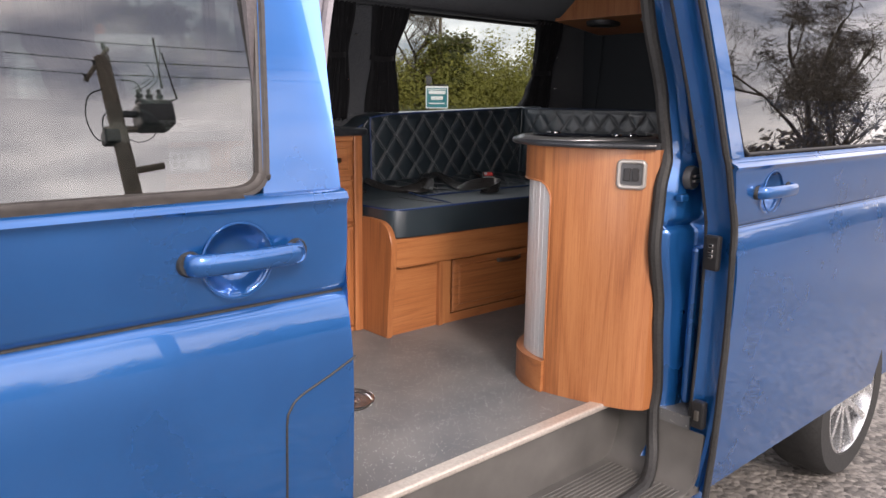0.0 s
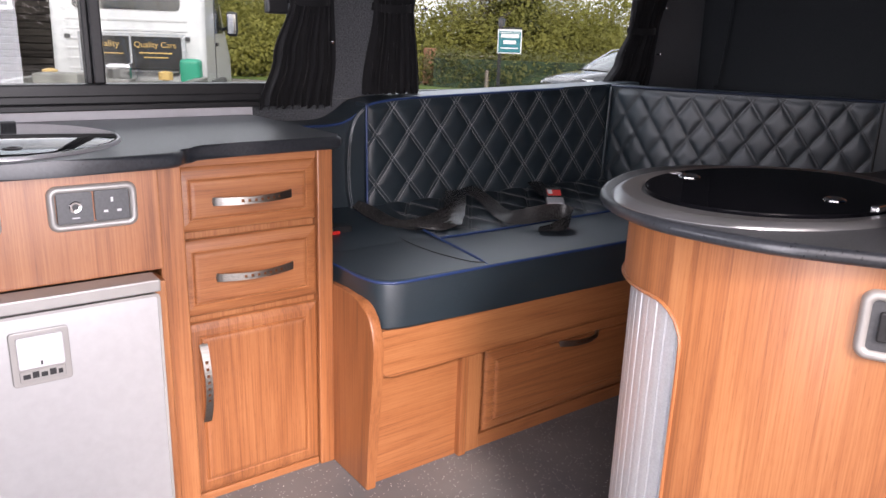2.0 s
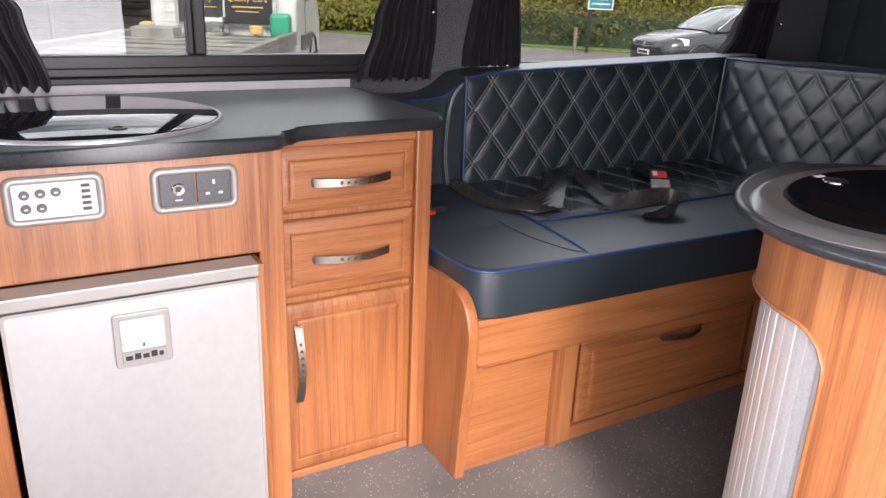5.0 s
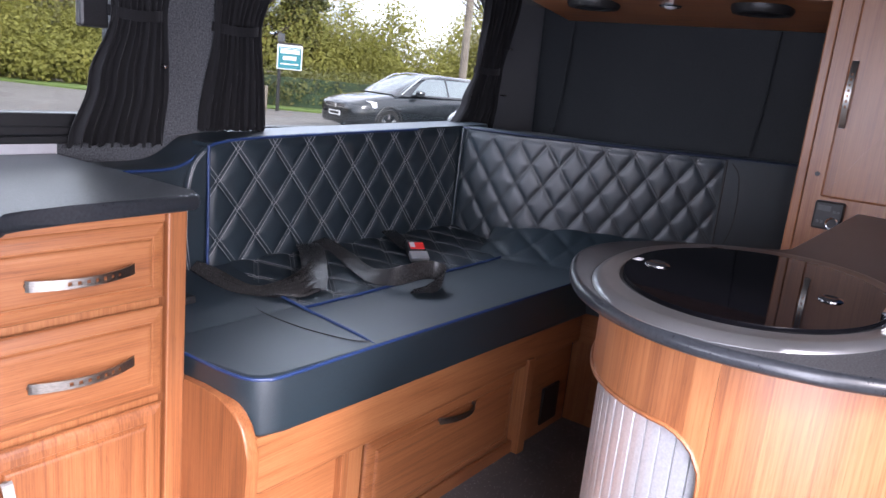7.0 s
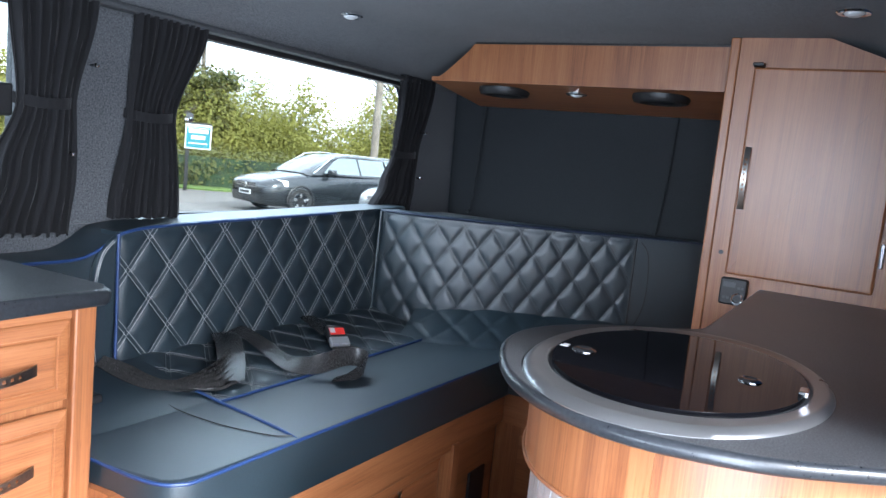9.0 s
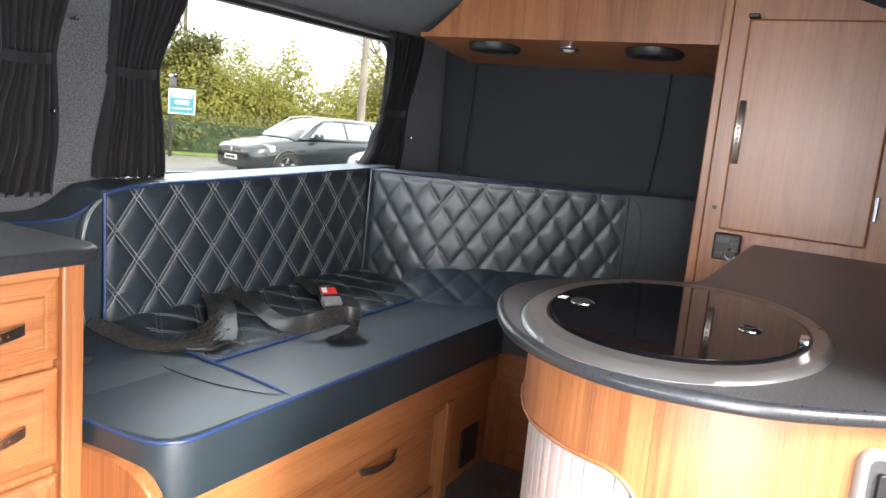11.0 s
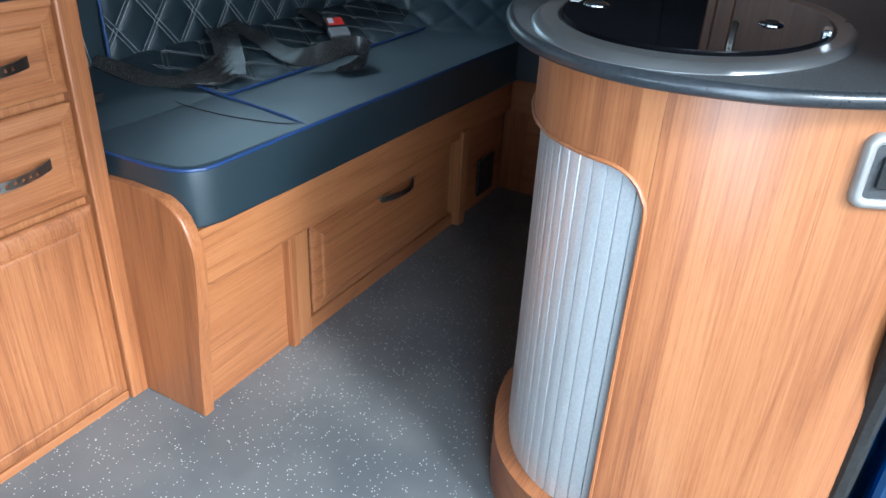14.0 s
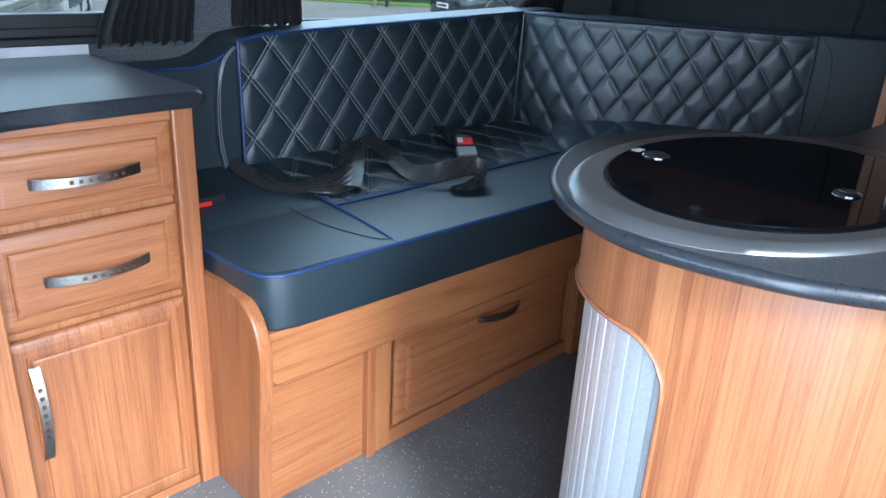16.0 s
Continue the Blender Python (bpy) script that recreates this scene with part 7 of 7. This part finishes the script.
def hull_ring(w, z0, z1, shoulder):
    """A rounded body section: tucked sill, full side, soft shoulder, gently crowned top."""
    h = w / 2
    prof = [(0.86, z0), (0.95, z0 + 0.05), (0.985, z0 + 0.16), (1.0, (z0 + shoulder) / 2 + 0.04), (0.995, shoulder - 0.06), (0.975, shoulder), (0.94, shoulder + (z1 - shoulder) * 0.45), (0.86, shoulder + (z1 - shoulder) * 0.78), (0.70, shoulder + (z1 - shoulder) * 0.94), (0.35, z1)]
    return [(-h * a, z) for a, z in prof] + [(h * a, z) for a, z in prof[::-1]]


def smooth_sections(secs, k=5):
    """More sections between the given ones, on a spline."""
    n = len(secs[0][1])
    xs = spline([Vector((x, 0, 0)) for x, r in secs], k)
    cols = [spline([Vector((x, r[j][0], r[j][1])) for x, r in secs], k) for j in range(n)]
    return [(cols[0][i].x, [(cols[j][i].y, cols[j][i].z) for j in range(n)]) for i in range(len(xs))]


def car(x, y, heading, paint, label, name="parked_car"):
    """An estate car; its front looks along heading."""
    c = thing(name, x, y, 0, label, "car", group="parked cars")
    m = Matrix.Translation((x, y, 0)) @ Matrix.Rotation(radians(heading), 4, "Z")
    PLACE[c.name] = Vector((x, y, 0))

    def put(bm, mat, nm, parent=c, lab="", **k):
        return part(nm, placed(bm, m), mat, parent, lab, **k)
    secs = [(2.36, hull_ring(1.10, 0.34, 0.60, 0.52)), (2.31, hull_ring(1.44, 0.24, 0.70, 0.57)), (2.18, hull_ring(1.66, 0.20, 0.78, 0.63)), (1.95, hull_ring(1.77, 0.19, 0.85, 0.69)), (1.55, hull_ring(1.81, 0.19, 0.92, 0.75)), (1.05, hull_ring(1.82, 0.19, 0.98, 0.81)), (0.5, hull_ring(1.82, 0.19, 1.00, 0.85)),
            (-0.6, hull_ring(1.82, 0.19, 1.02, 0.88)), (-1.5, hull_ring(1.81, 0.19, 1.04, 0.90)), (-2.05, hull_ring(1.74, 0.22, 1.03, 0.90)), (-2.28, hull_ring(1.62, 0.28, 0.99, 0.86)), (-2.37, hull_ring(1.45, 0.36, 0.92, 0.8))]
    body = put(loft(smooth_sections(secs), paint, c, "body"), paint, "body", smooth=True, angle=60)

    def cab(w0, w1, z0, z1):
        a, b = w0 / 2, w1 / 2
        return [(-a, z0), (-b - 0.045, z1 - 0.11), (-b + 0.01, z1 - 0.045), (-b + 0.12, z1 - 0.012), (0, z1), (b - 0.12, z1 - 0.012), (b - 0.01, z1 - 0.045), (b + 0.045, z1 - 0.11), (a, z0)]
    roofs = [(1.22, cab(1.62, 1.58, 0.95, 0.99)), (0.75, cab(1.66, 1.40, 0.97, 1.24)), (0.28, cab(1.68, 1.22, 0.98, 1.43)), (-0.2, cab(1.69, 1.17, 0.98, 1.49)), (-0.8, cab(1.68, 1.15, 0.98, 1.495)), (-1.5, cab(1.66, 1.12, 0.98, 1.46)), (-1.95, cab(1.60, 1.08, 0.98, 1.39)), (-2.28, cab(1.52, 1.26, 0.97, 1.06))]
    put(loft(smooth_sections(roofs, 4), paint, c, "cabin"), paint, "cabin", smooth=True, angle=60)
    for s in (1, -1):
        for x0, x1 in ((0.42, -0.32), (-0.38, -1.18), (-1.24, -1.72)):
            def pane(u, v, x0=x0, x1=x1, s=s):
                xx = x0 + (x1 - x0) * u
                top = 1.41 if xx < 0.2 else 1.41 - (xx - 0.2) * 0.5
                z = 1.02 + (top - 1.02) * v
                t = (z - 0.98) / 0.43
                return (xx + (0.35 * (1 - v) if x0 > 0.3 and u < 0.5 else 0) * (0.5 - u) * 2, s * (0.838 + (0.607 - 0.838) * t + 0.012), z)
            put(sheet(pane, lin(0, 1, 5), lin(0, 1, 4), thick=(0, -s * 0.006, 0)), CARGLASS, "side_window", body)
        put(sheet(lambda u, v, s=s: (2.27 - 0.42 * u ** 1.3, s * (0.40 + 0.50 * u ** 0.75 - 0.02 * v), 0.60 + 0.06 * u + (0.085 + 0.075 * math.sin(u * 2.6)) * v), lin(0, 1, 10), lin(0, 1, 5), thick=(-0.08, 0, 0)), LENS, "headlight", body, smooth=True)
        put(block(2.24, 2.30, s * 0.62 - 0.1, s * 0.62 + 0.1, 0.34, 0.40, 0.02, 2), LENS, "fog_lamp", body)
        put(block(0.55, 0.72, s * 0.98 - 0.10, s * 0.98 + 0.10, 0.98, 1.12, 0.04, 2), paint, "door_mirror", body)
        put(tube([(1.05, s * 0.80, 1.0), (0.36, s * 0.615, 1.44), (-0.1, s * 0.60, 1.50), (-1.7, s * 0.58, 1.47)], 0.018, 6), SILVERPAINT, "roof_trim", body)
    put(sheet(lambda u, v: (1.16 - 0.86 * v + 0.02, (-0.76 + 1.52 * u) * (1 - 0.22 * v), 1.00 + 0.43 * v + 0.03 * math.sin(v * math.pi) + 0.016 - 0.05 * (2 * u - 1) ** 2), lin(0, 1, 9), lin(0, 1, 7), thick=(0, 0, -0.006)), CARGLASS, "windscreen", body, smooth=True)
    gr_ = put(block(2.28, 2.355, -0.42, 0.42, 0.55, 0.68, 0.02, 2), PLASTIC, "grille", body)
    for k in range(2):
        put(block(2.35, 2.366, -0.44, 0.44, 0.585 + 0.05 * k, 0.603 + 0.05 * k), CHROME, "grille_bar", gr_)
    put(lathe([(0, 0.012), (0.05, 0.012), (0.055, 0.0)], 2.362, 0, 0.62, 0, 16), CHROME, "badge", gr_)
    put(block(2.32, 2.372, -0.26, 0.26, 0.40, 0.51, 0.006), WHITEPAINT, "number_plate", body)
    put(block(2.373, 2.376, -0.20, 0.20, 0.43, 0.48), PLASTIC, "plate_bar", body)
    put(block(2.22, 2.30, -0.5, 0.5, 0.26, 0.40, 0.03), PLASTIC, "lower_intake", body)
    for wx in (1.42, -1.24):
        for s in (1, -1):
            wb = part("wheel", placed(lathe([(0, -0.1), (0.1, -0.1), (0.1, 0.1), (0, 0.1)], wx, s * 0.81, 0.32, 1, 12), m), PLASTIC, c)
            for nm, bm, mt in (("tyre", lathe([(0.22, -0.1), (0.29, -0.11), (0.32, -0.08), (0.32, 0.08), (0.29, 0.11), (0.22, 0.1), (0.22, -0.1)], wx, s * 0.82, 0.32, 1, 32), TYRE),
                               ("rim", lathe([(0.225, s * 0.09), (0.21, s * 0.1), (0.2, s * 0.03), (0, s * 0.02)], wx, s * 0.82, 0.32, 1, 32), GREYPLASTIC)):
                o = part(nm, placed(bm, m), mt, wb, smooth=True)
            for k in range(5):
                a = radians(72 * k + 18)
                part("spoke", placed(sweep([(wx, s * 0.89, 0.32), (wx + 0.21 * math.cos(a), s * 0.905, 0.32 + 0.21 * math.sin(a))], [(-0.035, -0.012), (0.035, -0.012), (0.022, 0.012), (-0.022, 0.012)], up=(0, 1, 0)), m), ALLOY, o)
            part("wheel_arch", placed(tube([(wx + 0.37 * math.cos(radians(a)), s * 0.9, 0.32 + 0.37 * math.sin(radians(a))) for a in range(-10, 191, 20)], 0.022, 6), m), PLASTIC, body)
    return c


car(14.5, 12.8, 166, CARPAINT, "dark grey estate car parked by the hedge")
car(15.3, 9.7, 172, SILVERPAINT, "pale silver car parked in front of the estate car")

# ---- white recovery truck ----
tk = thing("recovery_truck", 3.42, 11.5, 0, "white flatbed recovery truck with a dark lettered headboard", "truck")
X0, X1, YB = 1.27, 3.42, 11.5
tk.rotation_euler = (0, 0, radians(-27))
cabp = [(YB, 0.95), (YB, 2.30), (YB + 0.06, 2.42), (YB + 0.25, 2.47), (YB + 1.05, 2.44), (YB + 1.30, 2.32), (YB + 1.95, 1.55), (YB + 2.45, 1.38), (YB + 2.72, 1.18), (YB + 2.78, 0.75), (YB + 2.72, 0.42), (YB + 0.02, 0.42)]
cabo = part("cab", prism(cabp, 0, X0, X1, 0.09, 4), WHITE, tk, smooth=True, angle=40)
part("rear_window", prism(rounded(X0 + 0.32, X1 - 0.34, 1.86, 2.20, 0.07), 1, YB - 0.012, YB + 0.01), DARKGLASS, cabo)
for z in (2.26, 1.70, 1.56, 1.42, 1.28, 1.14, 1.0):
    part("swage", block(X0 + 0.2, X1 - 0.25, YB - 0.014, YB + 0.01, z, z + 0.04, 0.01), WHITE, cabo)
part("side_window", prism([(YB + 0.95, 1.56), (YB + 1.78, 1.56), (YB + 1.30, 2.16), (YB + 0.95, 2.20)], 0, X1 - 0.004, X1 + 0.012), DARKGLASS, cabo)
part("door_line", tube([(X1 + 0.002, YB + 0.88, 0.6), (X1 + 0.002, YB + 0.88, 2.25)], 0.01, 4), GREYPLASTIC, cabo)
part("door_grip", block(X1, X1 + 0.03, YB + 0.95, YB + 1.15, 1.36, 1.42, 0.01), PLASTIC, cabo)
mi = part("mirror", block(X1 + 0.08, X1 + 0.26, YB + 1.70, YB + 1.84, 1.52, 1.92, 0.05, 3), PLASTIC, cabo)
part("mirror_glass", block(X1 + 0.10, X1 + 0.24, YB + 1.686, YB + 1.70, 1.56, 1.88, 0.004), CHROME, mi)
part("mirror_arm", rod((X1, YB + 1.8, 1.62), (X1 + 0.1, YB + 1.77, 1.66), 0.03), PLASTIC, mi)
part("door_mould", block(X1, X1 + 0.02, YB + 0.4, YB + 1.6, 0.62, 0.86, 0.01), GREYPLASTIC, cabo)
for x in (X0 + 0.22, X1 - 0.26):
    part("marker_lamp", block(x - 0.04, x + 0.04, YB - 0.03, YB, 1.44, 1.50, 0.008), GREYPLASTIC, cabo)
part("work_lamp", block(X1 - 0.38, X1 - 0.26, YB - 0.09, YB - 0.01, 2.18, 2.28, 0.03, 2), PLASTIC, cabo)
bcn = part("beacon", lathe([(0, 0.16), (0.06, 0.14), (0.075, 0.0), (0, 0)], X0 + 1.2, YB + 0.4, 2.47, 2, 16), varied("amber_lens", (0.7, 0.16, 0.02), (0.85, 0.24, 0.03), 0.25, 40, bump=0.0), cabo, "amber beacon")
hd = part("headboard", block(X0 + 0.43, X0 + 1.83, YB - 0.10, YB - 0.06, 1.02, 1.50, 0.006), PLASTIC, tk, "dark lettered headboard")
part("headboard_frame", ring_prism(rounded(X0 + 0.39, X0 + 1.87, 0.99, 1.54, 0.01, 2), rounded(X0 + 0.44, X0 + 1.82, 1.0, 1.49, 0.01, 2), 1, YB - 0.115, YB - 0.055), SILVERPAINT, hd)
GOLD = varied("gold_lettering", (0.45, 0.30, 0.10), (0.6, 0.42, 0.16), 0.5, 80, bump=0.0)


def words(text, x, y, z, size, mat, parent, name):
    cv = bpy.data.curves.new(name, "FONT")
    cv.body, cv.size, cv.align_x, cv.extrude = text, size, "CENTER", 0.002
    tmp = bpy.data.objects.new(name, cv)
    scene.collection.objects.link(tmp)
    bpy.context.view_layer.update()
    me = bpy.data.meshes.new_from_object(tmp.evaluated_get(bpy.context.evaluated_depsgraph_get()))
    scene.collection.objects.unlink(tmp)
    bpy.data.objects.remove(tmp)
    bm = bmesh.new()
    bm.from_mesh(me)
    bpy.data.meshes.remove(me)
    return part(name, placed(bm, pose(x, y, z, 90, 0, 0)), mat, parent)


words("Quality", X0 + 0.76, YB - 0.118, 1.34, 0.13, GOLD, hd, "lettering")
words("Quality Cars", X0 + 1.45, YB - 0.118, 1.34, 0.115, GOLD, hd, "lettering")
part("divider", block(X0 + 1.09, X0 + 1.12, YB - 0.116, YB - 0.1, 1.0, 1.5), SILVERPAINT, hd)
part("word_bar", block(X0 + 1.22, X0 + 1.68, YB - 0.118, YB - 0.112, 1.25, 1.27), GOLD, hd)
part("word_bar", block(X0 + 1.28, X0 + 1.62, YB - 0.118, YB - 0.112, 1.19, 1.205), GOLD, hd)
part("rule", block(X0 + 0.55, X0 + 1.0, YB - 0.118, YB - 0.112, 1.24, 1.255), GOLD, hd)
bedy = 6.6
deck = part("flatbed", block(X0 - 0.05, X1 + 0.02, bedy, YB - 0.12, 0.74, 0.86, 0.01), FLATBED, tk, "pale aluminium flatbed")
for x in (X0 - 0.05, X1 - 0.10):
    part("side_rail", block(x, x + 0.12, bedy, YB - 0.12, 0.8605, 0.94, 0.012), FLATBED, deck)
for i in range(7):
    part("deck_plank", block(X0 + 0.10, X1 - 0.12, bedy + 0.1 + i * 0.62, bedy + 0.34 + i * 0.62, 0.8605, 0.885, 0.006), FLATBED, deck)
for i in range(3):
    for x in (X0 + 0.35, X1 - 0.65):
        part("deck_slot", prism(rounded(x, x + 0.3, bedy + 0.36 + i * 1.24, bedy + 0.56 + i * 1.24, 0.08), 2, 0.8606, 0.867), PLASTIC, deck)
wc = part("winch", block(X0 + 0.85, X0 + 1.2, YB - 0.6, YB - 0.2, 0.8605, 1.12, 0.05, 2), CHROME, tk)
for x in (X0 + 0.1, X1 - 0.5):
    part("rope_coil", lathe([(0.03, 0.0), (0.1, 0.02), (0.1, 0.12), (0.03, 0.14)], x, YB - 0.5, 0.89, 2, 14), GOLD, tk)
part("green_box", block(X1 - 0.32, X1 - 0.04, YB - 0.45, YB - 0.13, 0.8605, 1.20, 0.06, 3), varied("green_plastic", (0.01, 0.22, 0.13), (0.015, 0.32, 0.2), 0.4, 60, bump=0.0), tk, "green plastic box")
part("tool_box", block(X0 + 0.25, X0 + 0.8, YB - 1.6, YB - 1.2, 0.8605, 1.02, 0.02), FLATBED, tk)
for wy in (7.2, YB + 1.75):
    for wx, o in ((X1 - 0.12, 1), (X0 + 0.12, -1)):
        wb = part("wheel", lathe([(0.0, -0.11), (0.2, -0.11), (0.33, -0.11), (0.36, -0.07), (0.36, 0.07), (0.33, 0.11), (0.2, 0.11), (0.0, 0.09)], wx, wy, 0.36, 0, 30), TYRE, tk, smooth=True)
        part("rim", lathe([(0.2, o * 0.115), (0.12, o * 0.09), (0, o * 0.1)], wx, wy, 0.36, 0, 20), ALLOY, wb, smooth=True)
        part("wheel_arch", tube([(wx + o * 0.11, wy + 0.44 * math.cos(radians(a)), 0.36 + 0.44 * math.sin(radians(a))) for a in range(0, 181, 15)], 0.04, 6), PLASTIC, wb)
part("chassis", block(X0 + 0.5, X1 - 0.5, bedy + 0.2, YB + 0.5, 0.5, 0.7, 0.02), PLASTIC, tk)

# ---- buildings beyond the yard ----
shed = thing("timber_building", -2.0, 19, 0, "dark weathered timber-clad building with horizontal boards", "building")
part("wall", block(-9, 3.0, 19.05, 23, 0, 3.3), DARKBOARD, shed)
for i in range(22):
    part("board", block(-9, 3.02, 19.0, 19.06, 0.02 + i * 0.15, 0.155 + i * 0.15, 0.012, 1), DARKBOARD, shed)
part("corner_post", block(2.96, 3.10, 18.95, 19.08, 0, 3.3), OLDWOOD, shed)
wn_ = part("window", block(1.35, 1.75, 18.93, 19.0, 1.9, 2.75, 0.01), WHITEPAINT, shed)
part("window_glass", block(1.42, 1.68, 18.92, 18.93, 1.98, 2.67), DARKGLASS, wn_)
part("down_pipe", rod((0.4, 18.95, 0), (0.4, 18.95, 3.3), 0.04), PLASTIC, shed)
part("roof", prism([(18.7, 3.25), (21.2, 4.7), (23.6, 3.25), (23.6, 3.4), (21.2, 4.86), (18.7, 3.4)], 0, -9.2, 3.2), TILEM, shed)
hs = thing("brick_house", 4.0, 30, 0, "brick house with a tiled gable roof beyond the truck", "house")
part("wall", prism([(0.6, 0), (6.4, 0), (6.4, 3.2), (3.5, 5.4), (0.6, 3.2)], 1, 29, 38), BRICKM, hs)
part("roof", prism([(6.7, 2.98), (3.5, 5.42), (0.3, 2.98), (0.3, 3.16), (3.5, 5.62), (6.7, 3.16)], 1, 28.7, 38.2), TILEM, hs)
part("barge_board", prism([(6.72, 2.92), (3.5, 5.38), (0.28, 2.92), (0.28, 3.1), (3.5, 5.56), (6.72, 3.1)], 1, 28.62, 28.695), WHITEPAINT, hs)
hw = part("window", block(2.6, 3.6, 28.94, 29.0, 1.4, 2.6, 0.01), WHITEPAINT, hs)
part("window_glass", block(2.68, 3.52, 28.93, 28.94, 1.48, 2.52), DARKGLASS, hw)

# the near doors are a little larger and stand further in than first laid out
HUB = Vector((-1.217, -0.822, 1.507))
for ob, k in ((fdoor, 1.10), (sdoor, 1.045)):
    ob.location = HUB + (ob.location - HUB) * k
    ob.scale = (k, k, k)

# the yard beyond the van lies turned by a degree against the van's side
YARD = Matrix.Translation((-0.3, 0.3, 0)) @ Matrix.Rotation(radians(-1.05), 4, "Z") @ Matrix.Translation((0.3, -0.3, 0))
for ob in list(bpy.data.objects):
    if ob.parent is None and ob.name not in INDOORS:
        ob.matrix_world = YARD @ ob.matrix_basis
